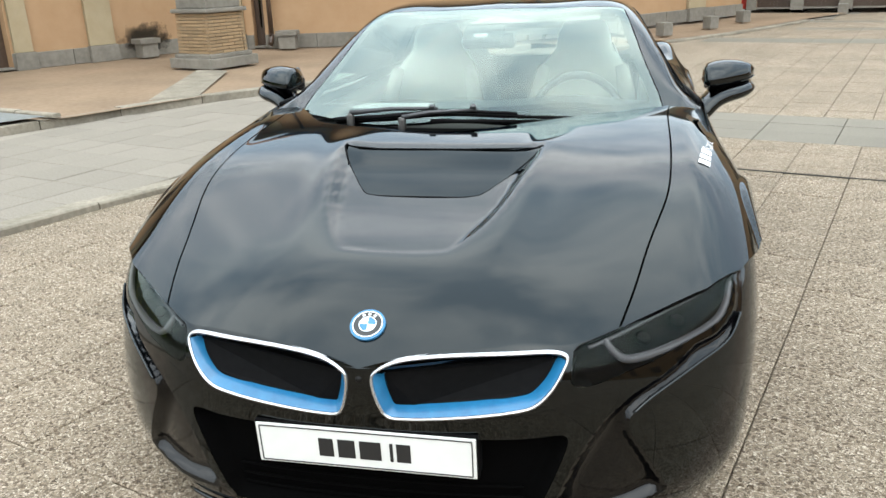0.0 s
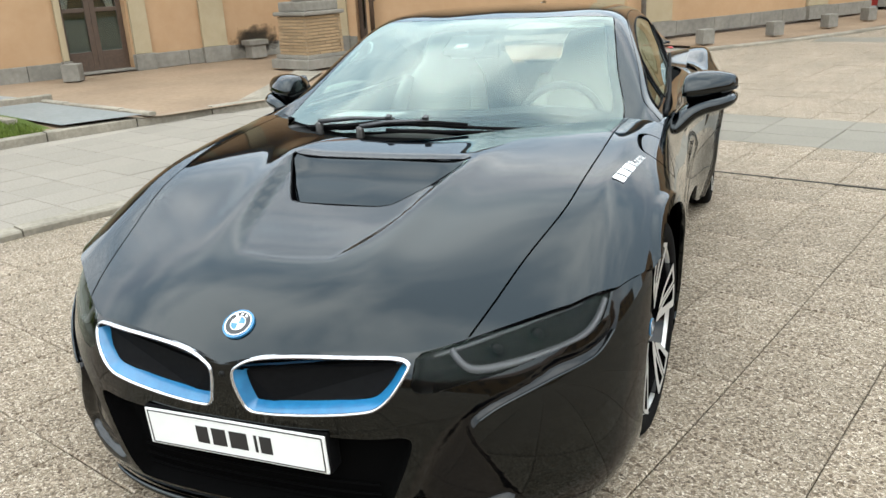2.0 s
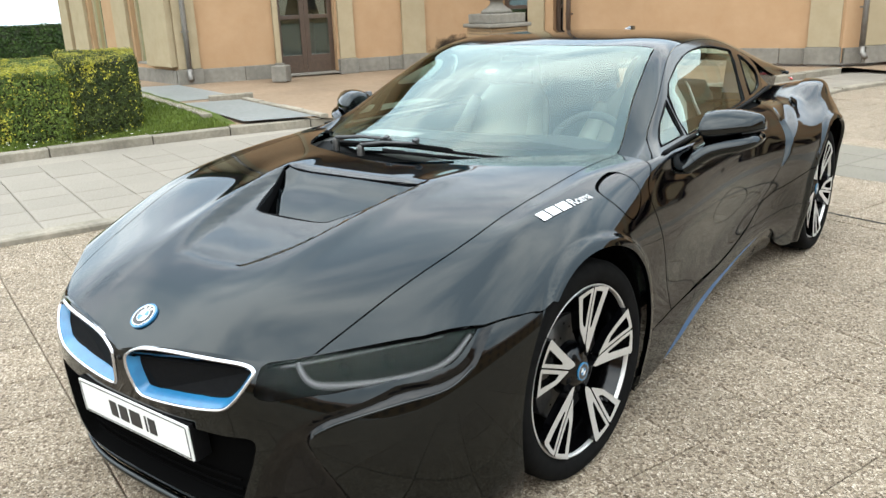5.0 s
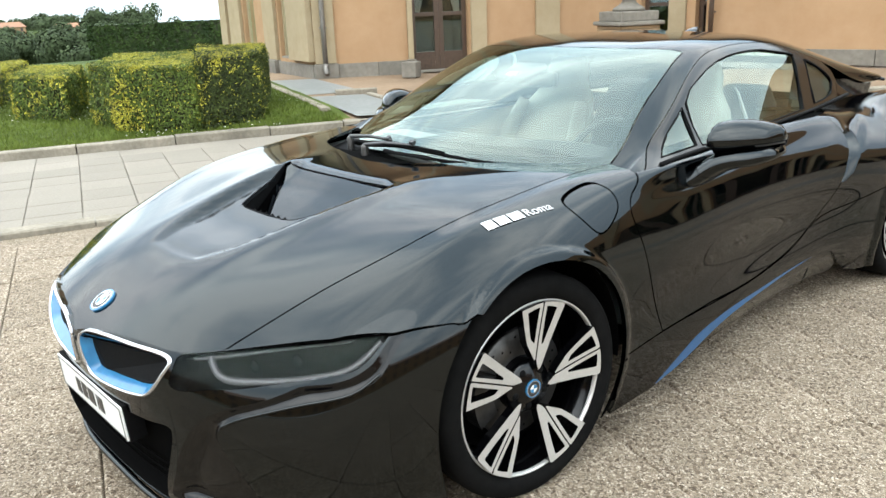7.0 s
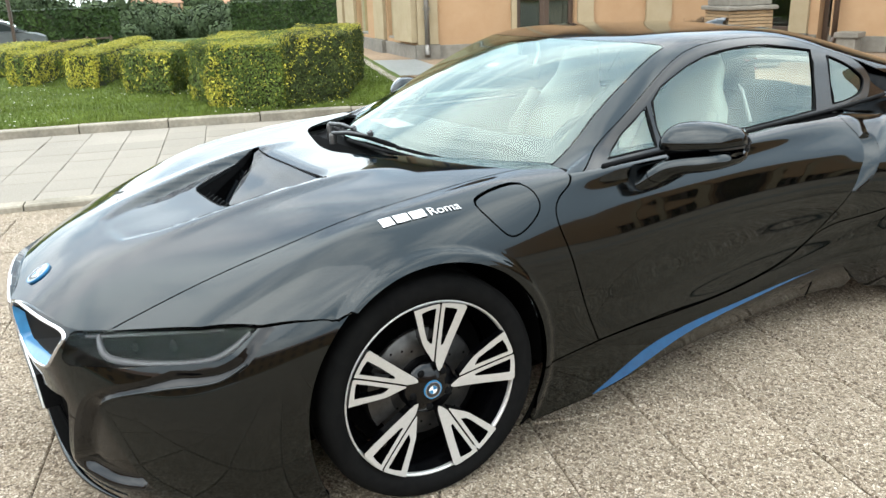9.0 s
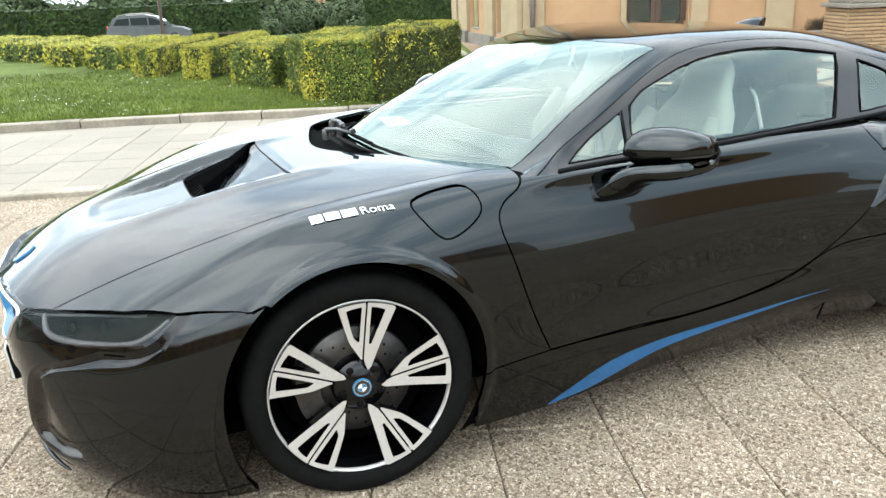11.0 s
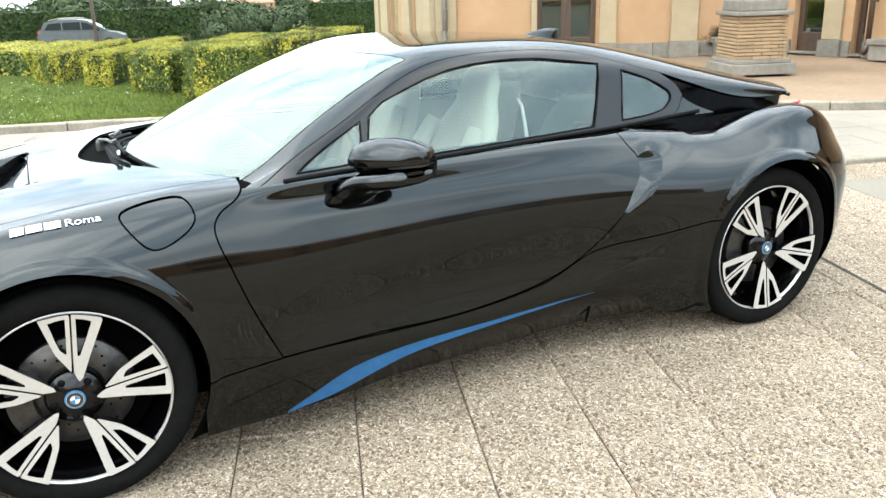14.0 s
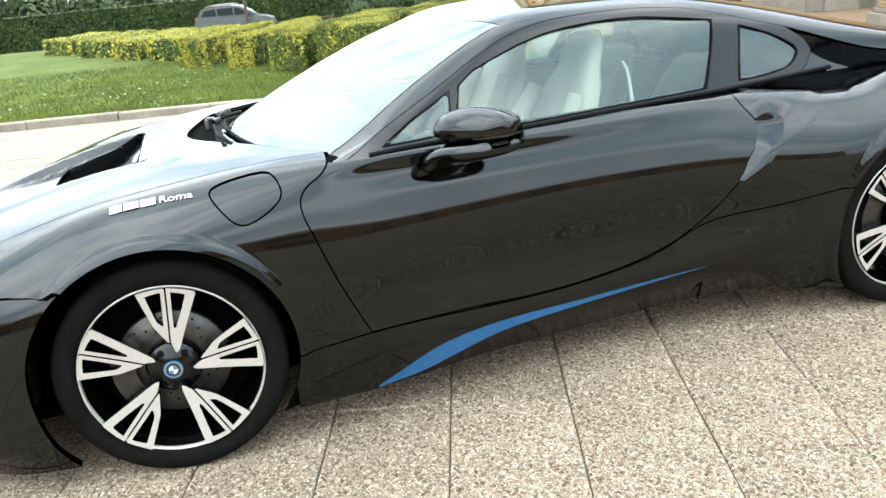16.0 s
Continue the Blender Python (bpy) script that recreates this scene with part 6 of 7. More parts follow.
# headlights
for s in (1, -1):
    h = new("headlight")
    h.parent = CAR
    tagged(h, "smoked headlight with a pale U-shaped light guide")
    lamp = cut(skin, lambda v: lf_(v), lambda v: v[:, 0])
    flip = (lambda p: p) if s > 0 else mirrored
    g = panel("lens", flip(lamp), LAMPGLASS, h, "clear smoked lens", 0.0)
    g.visible_shadow = False
    hv = lamp[0].copy()
    hv[:, 1] += 0.055 * smoothstep(0, 0.02, lf_(hv))
    hv[:, 0] -= 0.02 * smoothstep(0, 0.02, lf_(hv))
    panel("housing", flip((hv, lamp[1])), SMOKE, h, "dark lamp housing", 0.0)
    guide = smooth_loop([(.535, .616), (.545, .600), (.572, .572), (.607, .561), (.68, .560), (.759, .569), (.805, .583), (.828, .610), (.838, .645)], 6, False)
    v, f = tube([(s * x, face_y(x, z) + 0.018, z) for x, z in guide], [0.0075 + 0.004 * math.sin(math.pi * k / len(guide)) for k in range(len(guide))], 8)
    obj("light_guide", v, f, LENS, h, "pale U-shaped light guide", True)
    # pale tube in place of the reflection along the lamp's top edge
    brow_reflection = smooth_loop([(.50, .606), (.58, .618), (.68, .634), (.79, .650)], 6, False)
    v, f = tube([(s * x, face_y(x, z) + 0.020, z) for x, z in brow_reflection], 0.0045, 8)
    obj("brow_reflection", v, f, LENS, h, "pale strip imitating the reflection along the lamp's upper edge", True)
    for x, z, r in ((0.70, 0.600, 0.022), (0.62, 0.588, 0.020)):
        bm = bmesh.new()
        bmesh.ops.create_uvsphere(bm, u_segments=20, v_segments=12, radius=r, matrix=Matrix.Translation((s * x, face_y(x, z) + 0.040, z)) @ Matrix.Diagonal((1, 0.6, 1, 1)))
        part("projector", bm, GLOSSBLACK, h, "round projector", True)

# number plate with plain bars
plate = new("number_plate")
plate.parent = CAR
tagged(plate, "white number plate with thin black border")
PM = pose(-0.004, -0.977, 0.372, 4, 0, 0)
part("plate_sheet", box((0.530, 0.006, 0.108), PM, 0.0025), WHITE, plate)
part("plate_holder", box((0.538, 0.050, 0.116), PM @ Matrix.Translation((0, 0.029, 0)), 0.003), SATIN, plate)
for x, w, z in ((0, 0.512, 0.048), (0, 0.512, -0.048)):
    part("border", box((w, 0.002, 0.0025), PM @ Matrix.Translation((x, -0.0035, z))), INK, plate)
for x in (-0.256, 0.256):
    part("border", box((0.0025, 0.002, 0.094), PM @ Matrix.Translation((x, -0.0035, 0))), INK, plate)
for x, w, hgt in ((-0.093, 0.036, 0.050), (-0.043, 0.042, 0.050), (0.015, 0.052, 0.050), (0.066, 0.008, 0.050), (0.095, 0.034, 0.050)):
    part("bar", box((w, 0.002, hgt), PM @ Matrix.Translation((x, -0.0035, 0)), 0.0008), INK, plate, "plain black bar")


def roundel(name, m, r, parent, label):
    """A round badge of plain rings and quarters."""
    e = new(name)
    e.parent = parent
    tagged(e, label)

    def disc(r0, r1, h, mat, nm, a0=0, a1=360):
        n = max(6, int((a1 - a0) / 9))
        vs = []
        for rr in (r0, r1):
            vs += [m @ Vector((rr * math.cos(radians(a0 + (a1 - a0) * k / n)), rr * math.sin(radians(a0 + (a1 - a0) * k / n)), h)) for k in range(n + 1)]
        vs += [m @ Vector((r1 * math.cos(radians(a0 + (a1 - a0) * k / n)), r1 * math.sin(radians(a0 + (a1 - a0) * k / n)), 0)) for k in range(n + 1)]
        fs = [(k, n + 1 + k, n + 2 + k, k + 1) for k in range(n)] + [(n + 1 + k, 2 * n + 2 + k, 2 * n + 3 + k, n + 2 + k) for k in range(n)]
        obj(nm, vs, fs, mat, e)

    disc(0.86 * r, r, 0.0060 * r / 0.042, BLUE, "outer_ring")
    disc(0.79 * r, 0.86 * r, 0.0075 * r / 0.042, SILVER, "silver_ring")
    disc(0.50 * r, 0.79 * r, 0.0070 * r / 0.042, INK, "black_ring")
    disc(0.45 * r, 0.50 * r, 0.0078 * r / 0.042, SILVER, "silver_ring")
    for k in range(4):
        disc(0.0, 0.45 * r, 0.0072 * r / 0.042, WHITE if k % 2 else BLUE, "quarter", 90 * k, 90 * k + 90)
    if r > 0.03:
        for a in (60, 90, 120):
            disc(0.56 * r, 0.73 * r, 0.0076 * r / 0.042, WHITE, "bar", a - 7, a + 7)
    return e


def surface_frame(x, y):
    z = hood_z(x, y)
    tx = Vector((0.01, 0, hood_z(x + 0.005, y) - hood_z(x - 0.005, y))).normalized()
    ty = Vector((0, 0.01, hood_z(x, y + 0.005) - hood_z(x, y - 0.005))).normalized()
    n = tx.cross(ty).normalized()
    return Matrix(((tx.x, ty.x, n.x, x), (tx.y, ty.y, n.y, y), (tx.z, ty.z, n.z, z), (0, 0, 0, 1)))


roundel("badge", surface_frame(0, -0.897), 0.042, CAR, "round badge with blue rings and quarters")


# ---------------------------------------------------------------- car: screen, roof and side glass
roof_lip = lambda x: 1.165 + 0.33 * x * x
pillar_x = curve1([(.55, .712), (.635, .705), (.839, .650), (1.048, .602), (1.266, .557), (1.5, .53)])
FRAME = curve1([(.50, .86), (.656, .914), (.79, .977), (.928, 1.044), (1.117, 1.138), (1.321, 1.214), (1.522, 1.238), (1.775, 1.238), (2.036, 1.209), (2.195, 1.168), (2.383, 1.118), (2.64, 1.035), (2.90, .968), (3.12, .952), (3.32, .945)])
screen = cut(green, lambda v: v[:, 1] - screen_y(v[:, 0]), lambda v: roof_lip(v[:, 0]) - 0.003 - v[:, 1], lambda v: pillar_x(v[:, 1]) - 0.003 - np.abs(v[:, 0]))
border = lambda v: np.minimum(np.minimum((v[:, 1] - screen_y(v[:, 0])) * 1.0 - 0.075, roof_lip(v[:, 0]) - v[:, 1] - 0.06), pillar_x(v[:, 1]) - np.abs(v[:, 0]) - 0.042)
ws = new("windscreen")
ws.parent = CAR
tagged(ws, "greenish windscreen with a black printed border")
g = panel("pane", screen, SCREEN, ws, "", 0.0)
g.visible_shadow = False
panel("printed_border", offset(cut(screen, lambda v: -border(v)), -0.004), GLOSSBLACK, ws, "black printed border", 0.0)
roof_patch = cut(green, lambda v: v[:, 1] - 0.58, lambda v: np.maximum(v[:, 1] - roof_lip(v[:, 0]), np.abs(v[:, 0]) - pillar_x(v[:, 1])) - 0.002, lambda v: v[:, 2] - FRAME(v[:, 1]), lambda v: 3.29 - v[:, 1] - 0.10 * (v[:, 0] / 0.6) ** 2)
HATCH = smooth_loop([(-.40, 2.28), (0, 2.25), (.40, 2.28), (.42, 2.6), (.40, 2.98), (0, 3.03), (-.40, 2.98), (-.42, 2.6)], 5)
roof = panel("roof", cut(roof_patch, lambda v: -inside(HATCH, [0, 1])(v)), PAINT, CAR, "dark grey roof that runs back into floating buttresses", 0.020, back=True)
panel("rear_window", cut(roof_patch, lambda v: inside(HATCH, [0, 1])(v)), GLASS, CAR, "sloping rear window", 0.0).visible_shadow = False
# black frame of the side glass
sidewall = cut(green, lambda v: v[:, 0] - 0.3, lambda v: FRAME(v[:, 1]) - v[:, 2] - 0.002, lambda v: v[:, 1] - 0.60, lambda v: v[:, 2] - 0.895)
END = smooth_loop([(.60, .80), (.60, 1.4), (2.25, 1.4), (2.25, 1.4), (2.38, 1.13), (2.495, 1.055), (2.52, 1.01), (2.48, .962), (2.38, .90), (2.36, .80), (2.36, .80)], 1)
DOORGLASS = smooth_loop([(1.05, 1.067), (1.199, 1.137), (1.399, 1.192), (1.596, 1.209), (1.801, 1.206), (2.092, 1.166), (2.092, 1.166), (2.050, 1.05), (1.995, .938), (1.995, .938), (1.7, .932), (1.4, .928), (1.02, .925), (1.02, .925)], 4)
FRONTGLASS = smooth_loop([(.752, .924), (.752, .924), (.868, .984), (1.015, 1.055), (1.015, 1.055), (.985, .93), (.985, .93)], 4)
REARGLASS = smooth_loop([(2.205, 1.135), (2.205, 1.135), (2.335, 1.092), (2.440, 1.035), (2.445, 1.000), (2.390, .966), (2.290, .950), (2.150, .945), (2.150, .945), (2.175, 1.03)], 4)
gf = [inside(l, [1, 2]) for l in (DOORGLASS, FRONTGLASS, REARGLASS)]
endf = inside(END, [1, 2])
frame_patch = cut(sidewall, endf, lambda v: -gf[0](v), lambda v: -gf[1](v), lambda v: -gf[2](v))
both("window_frame", frame_patch, GLOSSBLACK, "black side window frame", 0.014)
for f_, nm in zip(gf, ("door_window", "front_quarter_window", "rear_quarter_window")):
    for ob in both(nm, offset(cut(sidewall, f_), -0.004), GLASS, "greenish side window", 0.0):
        ob.visible_shadow = False
# thin rubber lines round the glass
for loop in (DOORGLASS, FRONTGLASS, REARGLASS):
    for s in (1, -1):
        pts = []
        for y, z in loop[::2]:
            k = int(np.argmin((sidewall[0][:, 1] - y) ** 2 + (sidewall[0][:, 2] - z) ** 2))
            pts.append((s * (sidewall[0][k, 0] + 0.001), y, z))
        v, f = tube(pts, 0.0035, 5, True)
        obj("window_seal", v, f, SATIN, CAR, "", True)
# painted corner behind the rear quarter glass
corner = cut(green, lambda v: v[:, 0] - 0.3, lambda v: -endf(v) - 0.003, lambda v: v[:, 1] - 2.2, lambda v: 2.68 - v[:, 1], lambda v: v[:, 2] - 0.88, lambda v: curve1([(2.2, 1.05), (2.48, 1.025), (2.54, .985), (2.61, .950), (2.68, .925)])(v[:, 1]) - v[:, 2])
both("corner_panel", corner, PAINT, "small painted panel behind the quarter window", 0.015)
# belt seal along the door top
for s in (1, -1):
    ys = np.linspace(0.70, 2.58, 30)
    zc = curve1([(.60, .905), (.75, .912), (1.2, .914), (1.7, .919), (2.1, .922), (2.35, .930), (2.6, .940)])(ys)
    xc = curve1(keys(GY, [.86, .86, .850, .838, .822, .800, .765, .722, .680, .64, .60]))(ys)
    v, f = tube([(s * (x + 0.004), y, z) for x, y, z in zip(xc, ys, zc)], 0.009, 6)
    obj("belt_seal", v, f, SATIN, CAR, "black rubber belt seal", True)
    # inner wall of the trough under the buttress
    ys = np.linspace(2.28, 3.22, 14)
    zt = np.interp(ys, [2.2, 2.4, 2.8, 3.3], [1.16, 1.12, 1.03, .945])
    vs = [(s * 0.50, y, 0.80) for y in ys] + [(s * 0.53, y, z) for y, z in zip(ys, zt)]
    n = len(ys)
    obj("trough_wall", vs, [(k, k + 1, n + k + 1, n + k) for k in range(n - 1)], GLOSSBLACK, CAR)
    # tail lamp under the buttress end
    v, f = tube([(s * 0.575, 3.30, .908), (s * 0.60, 3.26, .912), (s * 0.622, 3.20, .914)], [0.006, 0.009, 0.004], 10)
    obj("tail_lamp", v, f, REDLAMP, CAR, "slim red tail lamp", True)
# spoiler edge
pts = [(x, 3.292 - 0.10 * (x / 0.6) ** 2, float(np.interp(abs(x), [0, .3, .55, .62], [.985, .98, .957, .95]))) for x in np.linspace(-0.60, 0.60, 31)]
v, f = tube(pts, 0.009, 8)
obj("spoiler_lip", v, f, PAINT, CAR, "", True)
# aerial fin
fv = []
for t in np.linspace(0, 1, 9):
    y, h, w = 2.10 + 0.19 * t, 0.048 * math.sin(min(1, t * 1.05) * math.pi / 2) ** 1.3, 0.020 * math.sin(math.pi * min(0.97, t * 0.85 + 0.1))
    z = float(curve1(GREEN[0][1])(y)) - 0.006
    fv += [(-w, y, z), (-w * 0.5, y + 0.01 * t, z + h * 0.75), (0, y + 0.015 * t, z + h + 0.004), (w * 0.5, y + 0.01 * t, z + h * 0.75), (w, y, z)]
fs = [(5 * j + k, 5 * j + k + 1, 5 * j + k + 6, 5 * j + k + 5) for j in range(8) for k in range(4)] + [(40, 41, 42, 43, 44)]
obj("aerial_fin", fv, fs, PAINT, CAR, "", True)

# ---------------------------------------------------------------- car: wiper
wp = new("wiper")
wp.parent = CAR
tagged(wp, "black wiper resting at the foot of the screen")


def screen_at(x, y):
    """Height of the windscreen surface."""
    rx, rz = [float(curve1(r[0])(y)) for r in GREEN], [float(curve1(r[1])(y)) for r in GREEN]
    return float(curve1(list(zip(np.r_[-np.array(rx[2:0:-1]), rx], np.r_[rz[2:0:-1], rz])))(abs(x)))


wl_ = [(x, screen_y(x) + o) for x, o in ((-.50, -.03), (-.30, 0.0), (-.05, 0.012), (.2, 0.012), (.42, 0.0))]
pts = [(x, y, screen_at(x, y) + 0.020) for x, y in wl_]
v, f = tube(smooth_loop(pts, 6, False), 0.0065, 8)
obj("blade", v, f, SATIN, wp, "", True)
pts = [(x, y - 0.018, max(screen_at(x, y) + 0.034, .9)) for x, y in wl_[:4]]
v, f = tube(smooth_loop(pts, 6, False), [0.009] * 6 + [0.008] * 7 + [0.006] * 6, 8)
obj("arm", v, f, SATIN, wp, "", True)
v, f = tube([(.45, screen_y(.45) - 0.06, .905), (.15, screen_y(.15) - 0.03, .915), (-.1, .26, .918)], [0.005, 0.006, 0.008], 8)
obj("second_arm", v, f, SATIN, wp, "", True)
for x, y in ((-.42, .33), (-.20, .24)):
    v, f = lathe([(0, 0.034), (0.011, 0.034), (0.015, 0.024), (0.015, -0.05)], 16)
    obj("pivot", [(a + x, b + y, c + 0.90) for a, b, c in v], f, STEEL, wp, "dull steel pivot", True)
v, f = tube([(-.42, .33, .934), (-.26, .315, .952), (-.08, screen_y(.08) - 0.006, .958)], [0.009, 0.0075, 0.006], 8)
obj("lever", v, f, SATINGREY, wp, "satin grey lever", True)
v, f = tube([(-.20, .24, .934), (-.10, .262, .948), (.06, screen_y(.06) - 0.012, .954)], [0.008, 0.007, 0.005], 8)
obj("lever", v, f, SATINGREY, wp, "satin grey lever", True)
for x in (-.10, .05):
    part("joint", box((0.022, 0.020, 0.018), pose(x, screen_y(x) - 0.008, .962, 20, 0, 0), 0.004), SATINGREY, wp)

# ---------------------------------------------------------------- car: door mirrors
def mirror(s):
    m = new("door_mirror")
    m.parent = CAR
    tagged(m, "dark grey door mirror on a slim arm")
    n, rings = 32, 18
    prof = []
    for j in range(rings + 1):
        t = j / rings
        x = 0.885 + 0.203 * t
        w = (math.sin(math.pi * min(1, 0.12 + 0.88 * t)) ** 0.45) if 0 < t < 1 else 0.28 if t == 0 else 0.02
        yc = 0.985 + 0.09 * t
        zc = 0.962 + 0.012 * t
        prof.append((x, yc, zc, (0.135 - 0.05 * t) * (0.35 + 0.65 * w) * (1 if t < 0.9 else 0.6), 0.072 * (0.35 + 0.65 * w) * (1 - 0.25 * t)))
    vs, fs = [], []
    for x, yc, zc, ry, rz in prof:
        for k in range(n):
            a = 2 * math.pi * k / n
            c, d = math.cos(a), math.sin(a)
            # blunt towards the rear, pointed towards the nose
            yy = yc + ry * (abs(c) ** 0.95) * (1.02 if c > 0 else -0.84)
            vs.append((x, yy, zc + rz * (abs(d) ** (1.25 if d > 0 else 0.9)) * (1.02 if d > 0 else -1.08)))
    for j in range(rings):
        for k in range(n):
            fs.append((j * n + k, (j + 1) * n + k, (j + 1) * n + (k + 1) % n, j * n + (k + 1) % n))
    fs += [tuple(range(n)), tuple(rings * n + k for k in range(n))[::-1]]
    pod = (np.array(vs), fs)
    rest = pod[0].copy()
    rest[:, 2] = np.where(rest[:, 2] < 0.950, 0.950 + (rest[:, 2] - 0.950) * 1.12, rest[:, 2])
    pod = (rest, fs)
    inward = normals(pod)
    inward *= -np.sign(((rest - rest.mean(0)) * inward).sum())
    line = lambda v: v[:, 2] - (0.957 + 0.04 * (v[:, 0] - 1.0) + 0.05 * (v[:, 1] - 1.02))
    band = lambda lo, hi: (lambda v: np.minimum(line(v) - lo, hi - line(v)))
    flip = (lambda p: p) if s > 0 else mirrored
    panel("cap", flip(clip(pod, line)), PAINT, m, "painted mirror cap", 0.004)
    for nm, lo, hi, d, mat, lab in (("trim_strip", -0.009, 0.002, 0.003, SATINGREY, "thin satin strip"), ("groove", -0.036, -0.006, 0.016, GLOSSBLACK, "black groove")):
        panel(nm, flip(clip((rest + inward * d, fs), band(lo, hi))), mat, m, lab, 0.0)
    gl = [(s * x, y, z) for x, y, z in ((.90, 1.118, .905), (1.06, 1.135, .915), (1.075, 1.132, .965), (1.05, 1.128, 1.005), (.92, 1.118, 1.015), (.895, 1.112, .96))]
    obj("mirror_glass", gl, [tuple(range(6))], SILVER, m, "mirror glass")
    # lower shell that narrows into the arm and lands on the door
    keys_ = smooth_loop([(1.086, 1.050, .934, .030, .010), (1.072, 1.046, .926, .075, .024), (1.030, 1.030, .916, .104, .032), (.980, 1.005, .908, .112, .035), (.938, .972, .894, .106, .036), (.905, .938, .870, .094, .035), (.878, .912, .843, .088, .032), (.848, .896, .816, .090, .026)], 5, False)
    nn = 20
    vs = []
    for i, (x, y, z, a, b) in enumerate(keys_):
        p, q = keys_[max(0, i - 1)], keys_[min(len(keys_) - 1, i + 1)]
        d = math.hypot(p[0] - q[0], p[2] - q[2])
        nx, nz = (p[2] - q[2]) / d, -(p[0] - q[0]) / d
        for k in range(nn):
            t = 2 * math.pi * k / nn
            c, e = math.cos(t), math.sin(t)
            yy = a * abs(c) ** 0.75 * (1 if c > 0 else -1)
            h = b * abs(e) ** 0.85 * (1 if e > 0 else -1)
            vs.append((s * (x - nx * h), y + yy, z - nz * h + 0.06 * yy))
    seam = 25
    for name, lo, hi, lab in (("shell", 0, seam, "painted lower shell and arm"), ("arm_base", seam, len(keys_) - 1, "foot of the arm on the door")):
        fs = [(r * nn + k, r * nn + (k + 1) % nn, (r + 1) * nn + (k + 1) % nn, (r + 1) * nn + k) for r in range(lo, hi) for k in range(nn)]
        if lo == 0:
            fs.append(tuple(range(nn)))
        g = 1.0 if lo == 0 else 1.04
        ctr = [Vector((s * q[0], q[1], q[2])) for q in keys_]
        obj(name, [ctr[i // nn].lerp(Vector(p), g) for i, p in enumerate(vs)], fs, PAINT, m, lab, True)


mirror(1)
mirror(-1)

# ---------------------------------------------------------------- car: wheels
def resample(loop, n):
    p = np.array(loop, float)
    q = np.vstack([p, p[:1]])
    s = np.r_[0, np.cumsum(np.linalg.norm(np.diff(q, axis=0), axis=1))]
    t = np.linspace(0, s[-1], n, endpoint=False)
    return np.c_[np.interp(t, s, q[:, 0]), np.interp(t, s, q[:, 1])]


RIM = 0.985


def spoke(outer_loop, window, angle, parent, depth=0.030):
    """One half of a split spoke: a machined face with a window, dark sides. Plane (t, r), x outwards."""
    n = 40
    o, w = resample(outer_loop, n), resample(window, n)
    k = int(np.argmin(np.linalg.norm(w - o[0], axis=1)))
    w = np.roll(w, -k, 0)
    c, s = math.cos(angle), math.sin(angle)

    def at(p, h):
        p = (p[0] * RIM, p[1] * RIM)
        r = math.hypot(*p)
        return (h + 0.020 * (r / 0.28) ** 2, p[1] * c + p[0] * s, p[1] * s - p[0] * c)

    vs = [at(p, 0) for p in o] + [at(p, 0) for p in w] + [at(p, -depth) for p in o] + [at(p, -depth) for p in w]
    fs = [(i, (i + 1) % n, n + (i + 1) % n, n + i) for i in range(n)]
    side = [(i, 2 * n + i, 2 * n + (i + 1) % n, (i + 1) % n) for i in range(n)] + [(n + i, n + (i + 1) % n, 3 * n + (i + 1) % n, 3 * n + i) for i in range(n)]
    ob = obj("spoke", vs, fs + side, MACHINED, parent)
    ob.data.materials.append(GLOSSBLACK)
    ob.data.polygons.foreach_set("material_index", [0] * n + [1] * (2 * n))
    return ob


